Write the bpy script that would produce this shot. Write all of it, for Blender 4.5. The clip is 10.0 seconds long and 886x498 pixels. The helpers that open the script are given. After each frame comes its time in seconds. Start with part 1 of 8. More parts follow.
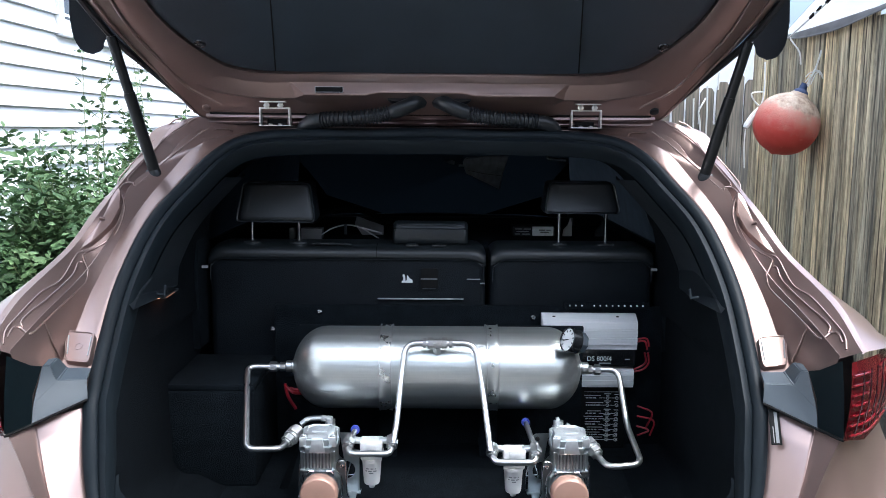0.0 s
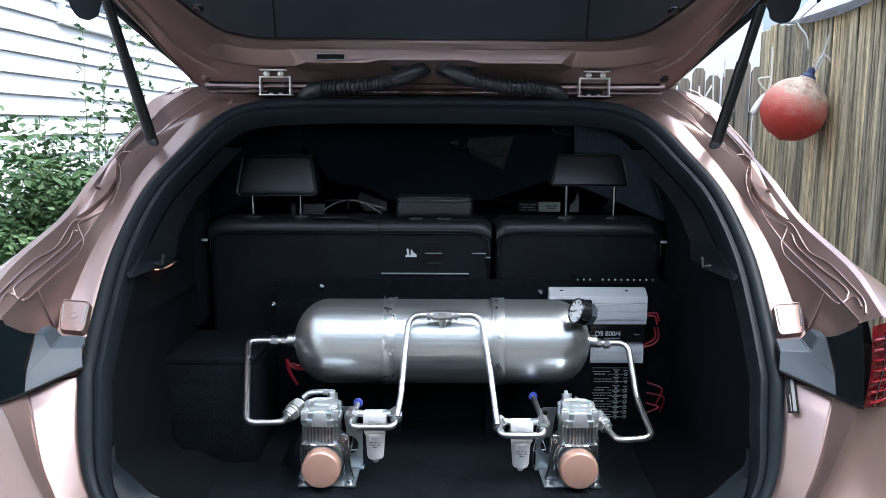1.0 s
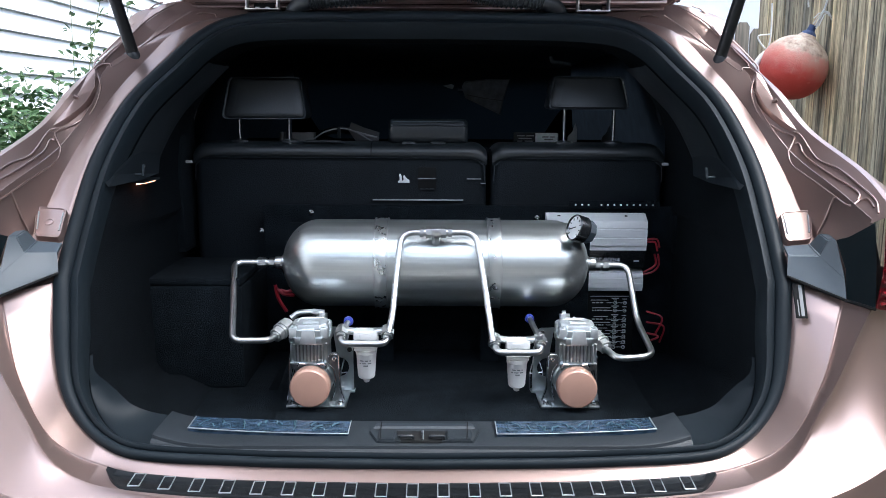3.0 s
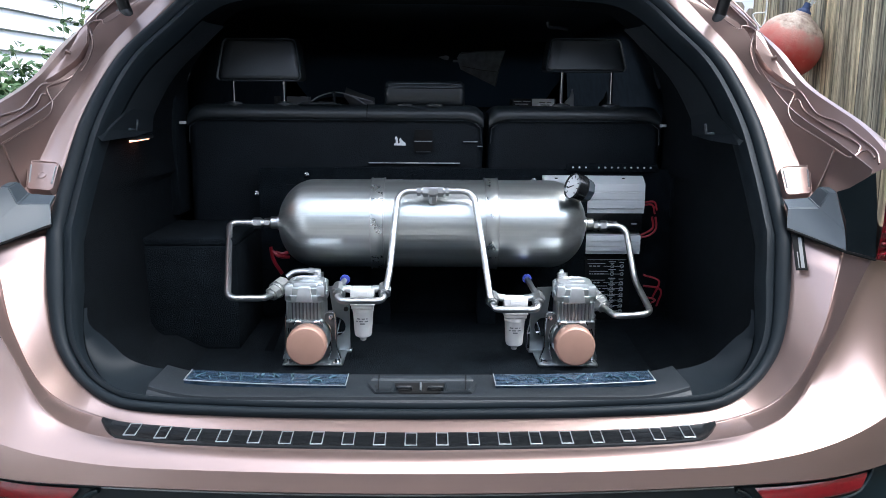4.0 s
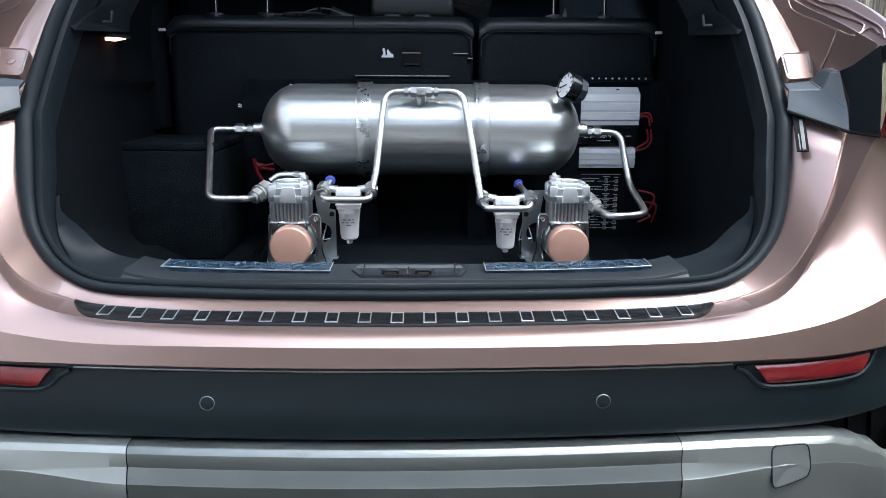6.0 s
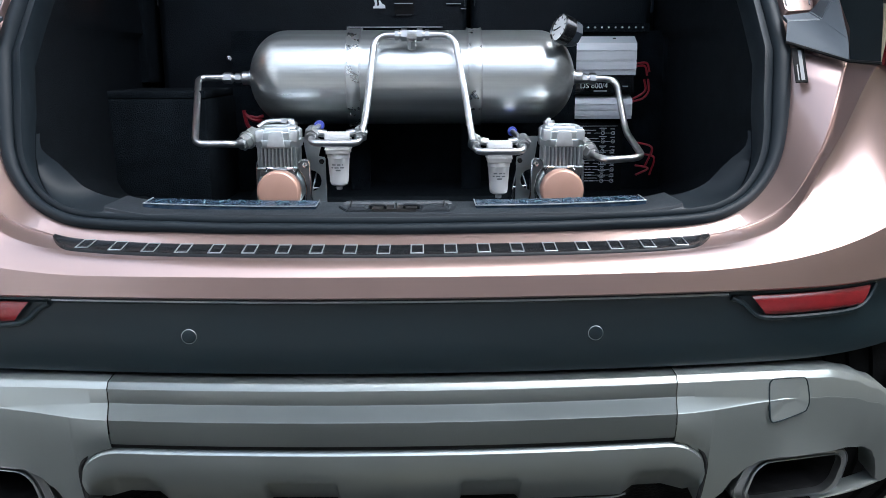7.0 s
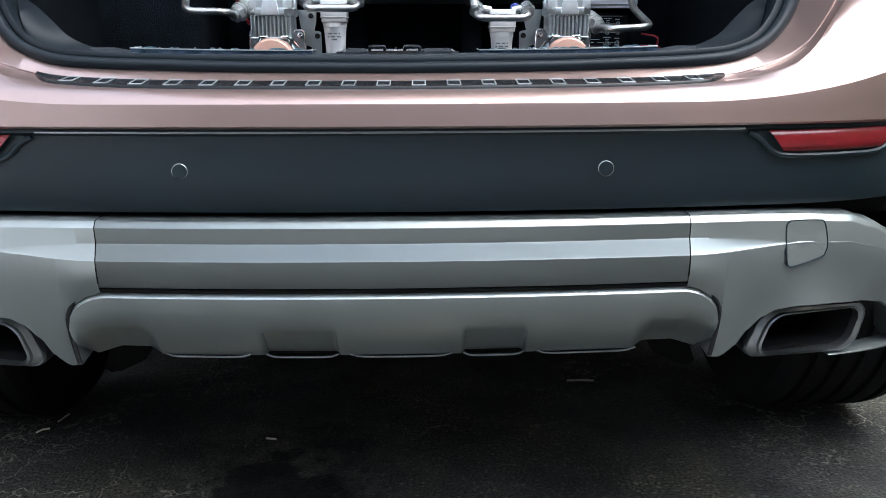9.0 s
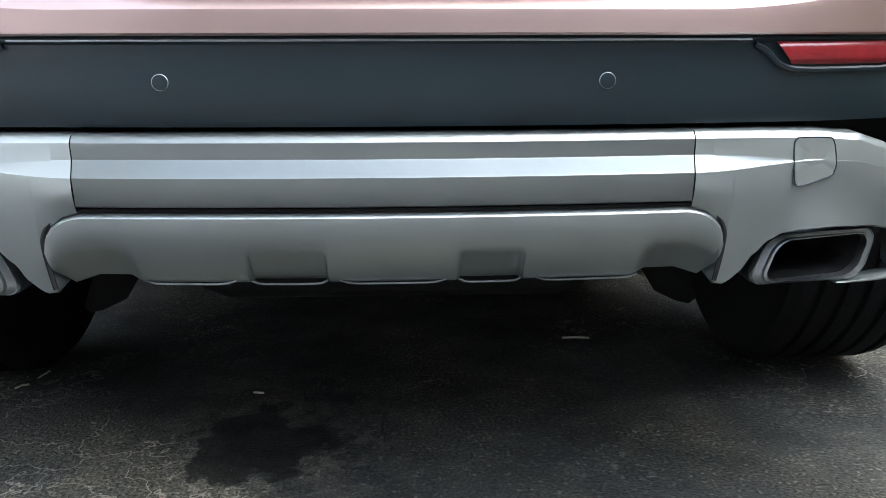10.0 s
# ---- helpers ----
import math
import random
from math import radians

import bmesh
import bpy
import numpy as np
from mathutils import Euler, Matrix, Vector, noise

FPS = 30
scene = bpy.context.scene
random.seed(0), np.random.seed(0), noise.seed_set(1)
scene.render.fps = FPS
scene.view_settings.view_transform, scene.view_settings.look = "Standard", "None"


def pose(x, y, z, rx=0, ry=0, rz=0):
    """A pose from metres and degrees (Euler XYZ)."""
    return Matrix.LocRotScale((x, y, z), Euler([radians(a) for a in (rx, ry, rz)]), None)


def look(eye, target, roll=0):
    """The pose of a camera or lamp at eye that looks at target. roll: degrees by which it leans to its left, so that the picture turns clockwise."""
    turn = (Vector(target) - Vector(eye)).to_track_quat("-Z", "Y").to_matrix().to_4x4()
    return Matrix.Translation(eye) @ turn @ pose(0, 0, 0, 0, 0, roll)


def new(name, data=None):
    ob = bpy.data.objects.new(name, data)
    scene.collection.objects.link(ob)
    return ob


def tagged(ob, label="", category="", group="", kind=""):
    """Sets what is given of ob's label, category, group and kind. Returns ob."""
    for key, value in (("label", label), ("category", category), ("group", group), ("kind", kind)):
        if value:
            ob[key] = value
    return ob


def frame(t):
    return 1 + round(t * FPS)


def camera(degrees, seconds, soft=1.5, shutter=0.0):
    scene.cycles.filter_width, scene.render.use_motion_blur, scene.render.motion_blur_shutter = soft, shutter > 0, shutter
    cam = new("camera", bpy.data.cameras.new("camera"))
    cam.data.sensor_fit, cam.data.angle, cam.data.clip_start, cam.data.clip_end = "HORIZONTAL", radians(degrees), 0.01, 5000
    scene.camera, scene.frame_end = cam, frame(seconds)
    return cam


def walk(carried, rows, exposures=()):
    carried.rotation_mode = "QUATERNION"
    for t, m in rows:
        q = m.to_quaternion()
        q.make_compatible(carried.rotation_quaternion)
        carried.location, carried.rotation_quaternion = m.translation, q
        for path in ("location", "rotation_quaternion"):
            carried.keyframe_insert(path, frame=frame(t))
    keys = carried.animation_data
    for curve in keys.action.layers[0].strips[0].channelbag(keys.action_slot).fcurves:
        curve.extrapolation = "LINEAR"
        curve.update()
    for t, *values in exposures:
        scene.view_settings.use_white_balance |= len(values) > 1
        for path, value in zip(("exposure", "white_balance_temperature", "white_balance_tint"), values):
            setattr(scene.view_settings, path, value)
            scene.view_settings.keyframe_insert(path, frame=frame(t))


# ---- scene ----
cam = camera(56.5, 10.0, soft=0.75)
PATH = [
    (0, (0.0169, -1.0527, 1.4228), (0.0306, 0.9267, 1.1365), 0.46),
    (0.5, (0.0100, -1.0376, 1.3906), (0.0168, 0.9411, 1.0999), 0.36),
    (1, (0.0148, -1.0173, 1.3621), (0.0200, 0.9609, 1.0679), 0.28),
    (1.5, (0.0151, -0.9965, 1.3295), (0.0223, 0.9812, 1.0319), 0.32),
    (2, (0.0145, -0.9853, 1.2975), (0.0248, 0.9911, 0.9912), 0.34),
    (2.5, (0.0215, -0.9781, 1.2598), (0.0332, 0.9958, 0.9380), 0.31),
    (4, (0.0110, -0.9754, 1.1687), (0.0455, 0.9904, 0.8019), 0.43),
    (4.5, (0.0170, -0.9673, 1.1372), (0.0571, 0.9960, 0.7576), 0.32),
    (5, (0.0224, -0.9547, 1.0947), (0.0685, 1.0053, 0.6992), 0.19),
    (5.5, (0.0178, -0.9562, 1.0537), (0.0700, 1.0020, 0.6501), 0.36),
    (7, (0.0422, -0.9438, 0.9341), (0.0826, 1.0081, 0.4999), -0.16),
    (7.5, (0.0549, -0.9336, 0.8842), (0.0913, 1.0150, 0.4351), -0.34),
    (8, (0.0460, -0.9324, 0.8379), (0.0894, 1.0144, 0.3816), -0.28),
    (8.5, (0.0396, -0.9329, 0.7902), (0.0932, 1.0111, 0.3231), -0.23),
    (9, (0.0319, -0.9373, 0.7513), (0.0836, 1.0026, 0.2674), -0.19),
    (9.5, (0.0275, -0.9481, 0.7079), (0.0887, 0.9884, 0.2117), -0.14),
    (10, (0.0259, -0.9164, 0.6506), (0.1038, 1.0205, 0.1585), -0.16),
]
walk(cam, [(t, look(eye, target, roll)) for t, eye, target, roll in PATH], exposures=((0.0, 1.84, 5450, 4), (3.5, 1.79, 5450, 4), (8.8, 1.89, 5450, 4), (10.0, 2.30, 5450, 4)))

# world, sun and exposure
world = bpy.data.worlds.new("overcast_sky")
scene.world = world
world.use_nodes = True
wn, wl = world.node_tree.nodes, world.node_tree.links
sky = wn.new("ShaderNodeTexSky")
sky.sky_type, sky.sun_disc = "NISHITA", False
sky.sun_elevation, sky.sun_rotation = radians(66), radians(110)
sky.air_density, sky.dust_density, sky.ozone_density = 0.7, 8.0, 1.0
wl.new(sky.outputs[0], wn["Background"].inputs[0])
wn["Background"].inputs[1].default_value = 0.15
sun = new("sun", bpy.data.lights.new("sun", "SUN"))
sun.data.energy, sun.data.angle, sun.data.color = 0.66, radians(100), (1.0, 0.98, 0.96)
sun.matrix_world = look((0.7, -0.9, 4.6), (0, 0, 0))


# ---- materials ----
def material(name, base, rough=0.5, metal=0.0, coat=0.0, vary=0.0, vary_scale=8.0, bump=0.0, bump_scale=60.0, second=None, rough_vary=0.0, stretch=(1, 1, 1), spec=0.5):
    m = bpy.data.materials.new(name)
    m.use_nodes = True
    n, l = m.node_tree.nodes, m.node_tree.links
    p = n["Principled BSDF"]
    p.inputs["Base Color"].default_value = (*base, 1)
    p.inputs["Roughness"].default_value, p.inputs["Metallic"].default_value = rough, metal
    p.inputs["Coat Weight"].default_value, p.inputs["Coat Roughness"].default_value = coat, 0.04
    p.inputs["Specular IOR Level"].default_value = spec
    co = n.new("ShaderNodeTexCoord")
    mp = n.new("ShaderNodeMapping")
    mp.inputs["Scale"].default_value = stretch
    l.new(co.outputs["Object"], mp.inputs["Vector"])

    def tex(scale, detail=5):
        t = n.new("ShaderNodeTexNoise")
        t.inputs["Scale"].default_value, t.inputs["Detail"].default_value = scale, detail
        l.new(mp.outputs[0], t.inputs["Vector"])
        return t

    if vary or second:
        a, mix = tex(vary_scale), n.new("ShaderNodeMix")
        mix.data_type = "RGBA"
        ramp = n.new("ShaderNodeMapRange")
        ramp.inputs["From Min"].default_value, ramp.inputs["From Max"].default_value = 0.35, 0.65
        l.new(a.outputs["Fac"], ramp.inputs["Value"])
        l.new(ramp.outputs[0], mix.inputs["Factor"])
        other = second or tuple(c * (1 - vary) for c in base)
        mix.inputs["A"].default_value, mix.inputs["B"].default_value = (*base, 1), (*other, 1)
        l.new(mix.outputs["Result"], p.inputs["Base Color"])
    if rough_vary:
        r, mr = tex(vary_scale * 2.3), n.new("ShaderNodeMapRange")
        mr.inputs["To Min"].default_value, mr.inputs["To Max"].default_value = max(0.02, rough - rough_vary), rough + rough_vary
        l.new(r.outputs["Fac"], mr.inputs["Value"])
        l.new(mr.outputs[0], p.inputs["Roughness"])
    if bump:
        b, bn = tex(bump_scale, 8), n.new("ShaderNodeBump")
        bn.inputs["Strength"].default_value, bn.inputs["Distance"].default_value = bump, 0.004
        l.new(b.outputs["Fac"], bn.inputs["Height"])
        l.new(bn.outputs[0], p.inputs["Normal"])
    return m


def nodes_of(m):
    return m.node_tree.nodes, m.node_tree.links, m.node_tree.nodes["Principled BSDF"]


PAINT = material("rose_gold_paint", (0.295, 0.212, 0.190), 0.34, 0.80, 0.5, vary=0.06, vary_scale=3)
BLACK_PLASTIC = material("grained_black_plastic", (0.026, 0.037, 0.050), 0.5, bump=0.12, bump_scale=900, vary=0.25, vary_scale=6, rough_vary=0.1)
SCUFF_BLACK = material("black_scuff_strip", (0.009, 0.010, 0.011), 0.27, bump=0.05, bump_scale=300, vary=0.2, spec=0.16)
BUMPER_BLACK = material("grey_black_bumper_plastic", (0.0048, 0.0128, 0.0170), 0.42, bump=0.06, bump_scale=1200, vary=0.2, vary_scale=4, rough_vary=0.08, spec=0.38)
RUBBER = material("black_rubber", (0.014, 0.017, 0.02), 0.36, vary=0.2, rough_vary=0.1, spec=0.45)
SEAL_RUBBER = material("matt_seal_rubber", (0.009, 0.013, 0.0165), 0.5, vary=0.2, rough_vary=0.1, spec=0.13)
STRUT = material("satin_black_strut", (0.006, 0.007, 0.008), 0.35, vary=0.2, spec=0.3)
TYRE = material("tyre_rubber", (0.008, 0.008, 0.008), 0.8, bump=0.3, bump_scale=120, vary=0.3)
SILVER = material("silver_bumper_paint", (0.30, 0.33, 0.322), 0.33, 0.78, 0.2, vary=0.08, vary_scale=5, rough_vary=0.06)
# pale metal for the painted hinges, with their white highlights in the colour
HINGE_LIT = material("highlit_hinge_metal", (0.72, 0.70, 0.68), 0.38, 0.85, rough_vary=0.1, vary=0.1, vary_scale=40)
SATIN = material("satin_trim", (0.34, 0.36, 0.37), 0.35, 0.6)
CHROME = material("chrome", (0.75, 0.76, 0.78), 0.12, 1.0)
STEEL_PIPE = material("satin_steel_pipe", (0.66, 0.67, 0.67), 0.36, 1.0, rough_vary=0.08, vary=0.15, vary_scale=30)
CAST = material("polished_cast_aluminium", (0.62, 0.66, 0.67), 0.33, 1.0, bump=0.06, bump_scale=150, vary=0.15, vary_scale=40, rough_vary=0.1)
# CAST again, darker: the shade between fins and round the crankcase is coloured in
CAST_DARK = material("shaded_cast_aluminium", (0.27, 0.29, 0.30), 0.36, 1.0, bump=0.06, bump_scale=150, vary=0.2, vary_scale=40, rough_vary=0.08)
CHROME_CAST = material("bright_cast_aluminium", (0.80, 0.83, 0.84), 0.34, 0.8, bump=0.05, bump_scale=180, vary=0.12, vary_scale=60, rough_vary=0.08)
BRASSY = material("nickel_plated_valve", (0.60, 0.61, 0.60), 0.36, 0.75, bump=0.05, bump_scale=200, vary=0.2, vary_scale=60, rough_vary=0.08)
COPPER_CAP = material("copper_painted_cap", (0.55, 0.33, 0.25), 0.4, 0.35, 0.3, vary=0.08, vary_scale=25)
CARPET = material("black_carpet", (0.0085, 0.0115, 0.0145), 0.95, bump=0.8, bump_scale=420, vary=0.4, vary_scale=30, spec=0.05)
LEATHER = material("black_leather", (0.010, 0.0135, 0.016), 0.42, bump=0.10, bump_scale=400, vary=0.2, vary_scale=12)
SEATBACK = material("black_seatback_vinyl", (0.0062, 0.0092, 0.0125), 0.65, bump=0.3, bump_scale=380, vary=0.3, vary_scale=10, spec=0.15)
HEADLINER = material("dark_headliner_cloth", (0.050, 0.066, 0.084), 0.95, bump=0.3, bump_scale=300, spec=0.1)
DARK_TRIM = material("dark_interior_plastic", (0.014, 0.018, 0.022), 0.5, bump=0.15, bump_scale=700, vary=0.2, spec=0.3)
UNDER = material("underbody_black", (0.012, 0.012, 0.012), 0.8, vary=0.4, vary_scale=10, bump=0.3, bump_scale=40)
for dark in (UNDER, TYRE):
    nodes_of(dark)[2].inputs["Specular IOR Level"].default_value = 0.12
WHITE_PLASTIC = material("white_filter_plastic", (0.62, 0.62, 0.61), 0.4, vary=0.08, vary_scale=20)
BLUE = material("blue_plastic", (0.05, 0.07, 0.35), 0.35)
RED_WIRE = material("red_wire", (0.27, 0.007, 0.018), 0.42)
RED_LENS = material("red_lens", (0.17, 0.006, 0.012), 0.18, coat=0.5, vary=0.3, vary_scale=14)
REFLECTOR = material("red_reflector", (0.17, 0.006, 0.010), 0.24, coat=0.3, vary=0.25, vary_scale=60, bump=0.1, bump_scale=300)
AMP_SILVER = material("anodised_aluminium", (0.86, 0.88, 0.89), 0.45, 0.3, vary=0.06, stretch=(2, 40, 40))
PRINT = material("white_print", (0.75, 0.76, 0.76), 0.6)
PRINT_GREY = material("grey_print", (0.16, 0.165, 0.17), 0.6)
PRINT_DIM = material("faded_print", (0.35, 0.36, 0.37), 0.6)
TREAD_BLUE = material("blue_film_tread_plate", (0.009, 0.025, 0.042), 0.22, 0.3, bump=0.9, bump_scale=45, second=(0.06, 0.09, 0.14), vary_scale=60, stretch=(1, 3, 1))
SIDING = material("white_vinyl_siding", (0.80, 0.81, 0.82), 0.5, vary=0.05, vary_scale=2, bump=0.06, bump_scale=40, stretch=(1, 0.15, 4))
WINDOW_WHITE = material("white_window_frame", (0.62, 0.63, 0.64), 0.4)
FILM = material("wrinkled_film_edges", (0.045, 0.085, 0.105), 0.3, coat=0.5)
FILLER = material("blue_grey_filler_plastic", (0.042, 0.054, 0.064), 0.42, bump=0.06, bump_scale=900, vary=0.12, vary_scale=8)
GREY_TRIM = material("charcoal_trim_plastic", (0.017, 0.023, 0.029), 0.45, bump=0.12, bump_scale=800, vary=0.15, vary_scale=8)
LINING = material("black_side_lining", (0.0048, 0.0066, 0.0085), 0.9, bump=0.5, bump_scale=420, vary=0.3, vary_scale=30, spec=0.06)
GLASS_DARK = material("window_glass", (0.06, 0.07, 0.08), 0.05, coat=1.0)
TINT_GLASS = material("tinted_car_glass", (0.01, 0.012, 0.014), 0.05, coat=1.0)
LEAF = material("rose_leaves", (0.036, 0.076, 0.030), 0.55, second=(0.085, 0.140, 0.055), vary_scale=3.5, spec=0.22)
STEM = material("rose_stems", (0.12, 0.15, 0.06), 0.7)
ROPE = material("white_rope", (0.62, 0.62, 0.58), 0.8, bump=0.5, bump_scale=200)
STRAW = material("dry_straw", (0.5, 0.46, 0.36), 0.7, vary=0.2)
BLUE_ROPE = material("blue_rope_cap", (0.03, 0.05, 0.12), 0.6)
TARP = material("white_tarp", (0.78, 0.79, 0.8), 0.6, vary=0.08, vary_scale=3)
MESH_GREY = material("grey_tarp_hem", (0.2, 0.2, 0.2), 0.8, vary=0.3, vary_scale=6)
MESH_CLOTH = material("grey_mesh_cloth", (0.84, 0.88, 0.90), 0.9, vary=0.3, vary_scale=40)
WARM_LAMP = material("warm_cargo_lamp", (0.8, 0.4, 0.2), 0.4)
nn, ll, pp = nodes_of(WARM_LAMP)
pp.inputs["Emission Color"].default_value, pp.inputs["Emission Strength"].default_value = (1.0, 0.36, 0.20, 1), 1.3

# sheet added inside the side windows; it lets faint daylight into the cabin
DIM_SHEET = material("dim_window_sheet", (0.05, 0.065, 0.085), 0.95, vary=0.3, vary_scale=20)
nn, ll, pp = nodes_of(DIM_SHEET)
thin, both = nn.new("ShaderNodeBsdfTranslucent"), nn.new("ShaderNodeAddShader")
thin.inputs["Color"].default_value = (0.0030, 0.0042, 0.0058, 1)
ll.new(pp.outputs[0], both.inputs[0])
ll.new(thin.outputs[0], both.inputs[1])
ll.new(both.outputs[0], nn["Material Output"].inputs["Surface"])

# brushed stainless tank: fine rings round its axis
STAINLESS = material("brushed_stainless", (0.70, 0.735, 0.725), 0.33, 0.92, rough_vary=0.12, vary=0.25, vary_scale=16, bump=0.10, bump_scale=60, stretch=(0.07, 3, 3))

EXHAUST = material("satin_exhaust_trim", (0.25, 0.265, 0.27), 0.36, 0.95, vary=0.2, vary_scale=30, rough_vary=0.1)
STRAP = material("polished_steel_strap", (0.74, 0.77, 0.76), 0.29, 0.92, rough_vary=0.1, vary=0.12, vary_scale=20)

# weathered wood
WOOD = material("weathered_fence_wood", (0.36, 0.30, 0.22), 0.85)
nn, ll, pp = nodes_of(WOOD)
tc, info = nn.new("ShaderNodeTexCoord"), nn.new("ShaderNodeObjectInfo")
mp = nn.new("ShaderNodeMapping")
mp.inputs["Scale"].default_value = (19, 19, 1.0)
ll.new(tc.outputs["Object"], mp.inputs["Vector"])
off = nn.new("ShaderNodeVectorMath")
sc = nn.new("ShaderNodeMath")
sc.operation, sc.inputs[1].default_value = "MULTIPLY", 37.0
ll.new(info.outputs["Random"], sc.inputs[0])
ll.new(mp.outputs[0], off.inputs[0])
ll.new(sc.outputs[0], off.inputs[1])
grain, blot = nn.new("ShaderNodeTexNoise"), nn.new("ShaderNodeTexNoise")
grain.inputs["Scale"].default_value, grain.inputs["Detail"].default_value = 1.6, 9
blot.inputs["Scale"].default_value, blot.inputs["Detail"].default_value = 0.22, 6
ll.new(off.outputs[0], grain.inputs["Vector"])
ll.new(off.outputs[0], blot.inputs["Vector"])
cr = nn.new("ShaderNodeValToRGB")
cr.color_ramp.elements[0].position, cr.color_ramp.elements[0].color = 0.36, (0.17, 0.15, 0.115, 1)
cr.color_ramp.elements[1].position, cr.color_ramp.elements[1].color = 0.66, (0.82, 0.74, 0.56, 1)
e = cr.color_ramp.elements.new(0.48)
e.color = (0.50, 0.43, 0.31, 1)
ll.new(grain.outputs["Fac"], cr.inputs[0])
mx = nn.new("ShaderNodeMix")
mx.data_type, mx.blend_type = "RGBA", "MULTIPLY"
br = nn.new("ShaderNodeValToRGB")
br.color_ramp.elements[0].position, br.color_ramp.elements[0].color = 0.35, (0.5, 0.52, 0.55, 1)
br.color_ramp.elements[1].position, br.color_ramp.elements[1].color = 0.62, (1.15, 1.12, 1.04, 1)
ll.new(blot.outputs["Fac"], br.inputs[0])
mx.inputs["Factor"].default_value = 1.0
ll.new(cr.outputs[0], mx.inputs["A"])
ll.new(br.outputs[0], mx.inputs["B"])
fm = nn.new("ShaderNodeMapping")
fm.inputs["Scale"].default_value = (3.2, 3.2, 7.0)
ll.new(off.outputs[0], fm.inputs["Vector"])
fine = nn.new("ShaderNodeTexNoise")
fine.inputs["Scale"].default_value, fine.inputs["Detail"].default_value, fine.inputs["Roughness"].default_value = 1.4, 8, 0.7
ll.new(fm.outputs[0], fine.inputs["Vector"])
fr = nn.new("ShaderNodeValToRGB")
fr.color_ramp.elements[0].position, fr.color_ramp.elements[0].color = 0.36, (0.58, 0.58, 0.57, 1)
fr.color_ramp.elements[1].position, fr.color_ramp.elements[1].color = 0.58, (1.12, 1.12, 1.08, 1)
ll.new(fine.outputs["Fac"], fr.inputs[0])
m2 = nn.new("ShaderNodeMix")
m2.data_type, m2.blend_type = "RGBA", "MULTIPLY"
m2.inputs["Factor"].default_value = 1.0
ll.new(mx.outputs["Result"], m2.inputs["A"])
ll.new(fr.outputs[0], m2.inputs["B"])
# each board has its own tone, from grey to straw
tone = nn.new("ShaderNodeValToRGB")
tone.color_ramp.elements[0].color, tone.color_ramp.elements[1].color = (0.72, 0.73, 0.72, 1), (1.04, 0.98, 0.85, 1)
ll.new(info.outputs["Random"], tone.inputs[0])
m3 = nn.new("ShaderNodeMix")
m3.data_type, m3.blend_type = "RGBA", "MULTIPLY"
m3.inputs["Factor"].default_value = 1.0
ll.new(m2.outputs["Result"], m3.inputs["A"])
ll.new(tone.outputs[0], m3.inputs["B"])
# long dark drying checks
check, cm = nn.new("ShaderNodeTexNoise"), nn.new("ShaderNodeMapping")
cm.inputs["Scale"].default_value = (2.6, 2.6, 0.5)
ll.new(off.outputs[0], cm.inputs["Vector"])
ll.new(cm.outputs[0], check.inputs["Vector"])
check.inputs["Scale"].default_value, check.inputs["Detail"].default_value = 1.0, 3
split = nn.new("ShaderNodeValToRGB")
split.color_ramp.elements[0].position, split.color_ramp.elements[0].color = 0.325, (0.16, 0.14, 0.12, 1)
split.color_ramp.elements[1].position, split.color_ramp.elements[1].color = 0.40, (1, 1, 1, 1)
ll.new(check.outputs["Fac"], split.inputs[0])
m4 = nn.new("ShaderNodeMix")
m4.data_type, m4.blend_type = "RGBA", "MULTIPLY"
m4.inputs["Factor"].default_value = 1.0
ll.new(m3.outputs["Result"], m4.inputs["A"])
ll.new(split.outputs[0], m4.inputs["B"])
ll.new(m4.outputs["Result"], pp.inputs["Base Color"])
bu = nn.new("ShaderNodeBump")
bu.inputs["Strength"].default_value, bu.inputs["Distance"].default_value = 0.7, 0.004
ll.new(grain.outputs["Fac"], bu.inputs["Height"])
ll.new(bu.outputs[0], pp.inputs["Normal"])
GREY_WOOD = material("old_grey_fence_wood", (0.24, 0.205, 0.155), 0.9, second=(0.085, 0.080, 0.068), vary_scale=2.4, bump=0.8, bump_scale=5, stretch=(22, 22, 1))
DARK_BOARD = material("dark_backdrop_boards", (0.27, 0.25, 0.22), 0.8, second=(0.17, 0.16, 0.145), vary_scale=3, bump=0.4, bump_scale=10, stretch=(10, 10, 1))

# old asphalt with aggregate, cracks and a dark patch
ASPHALT = material("old_asphalt", (0.06, 0.06, 0.06), 0.85)
nn, ll, pp = nodes_of(ASPHALT)
tc = nn.new("ShaderNodeTexCoord")


def tex_noise(scale, detail=6, rough=0.6):
    t = nn.new("ShaderNodeTexNoise")
    t.inputs["Scale"].default_value, t.inputs["Detail"].default_value, t.inputs["Roughness"].default_value = scale, detail, rough
    ll.new(tc.outputs["Object"], t.inputs["Vector"])
    return t


def ramp_node(source, a, b, ca, cb):
    r = nn.new("ShaderNodeValToRGB")
    r.color_ramp.elements[0].position, r.color_ramp.elements[1].position = a, b
    r.color_ramp.elements[0].color, r.color_ramp.elements[1].color = (*ca, 1), (*cb, 1)
    ll.new(source, r.inputs[0])
    return r.outputs[0]


def mixed(kind, a, b, fac=1.0):
    m = nn.new("ShaderNodeMix")
    m.data_type, m.blend_type = "RGBA", kind
    if isinstance(fac, float):
        m.inputs["Factor"].default_value = fac
    else:
        ll.new(fac, m.inputs["Factor"])
    ll.new(a, m.inputs["A"])
    ll.new(b, m.inputs["B"])
    return m.outputs["Result"]


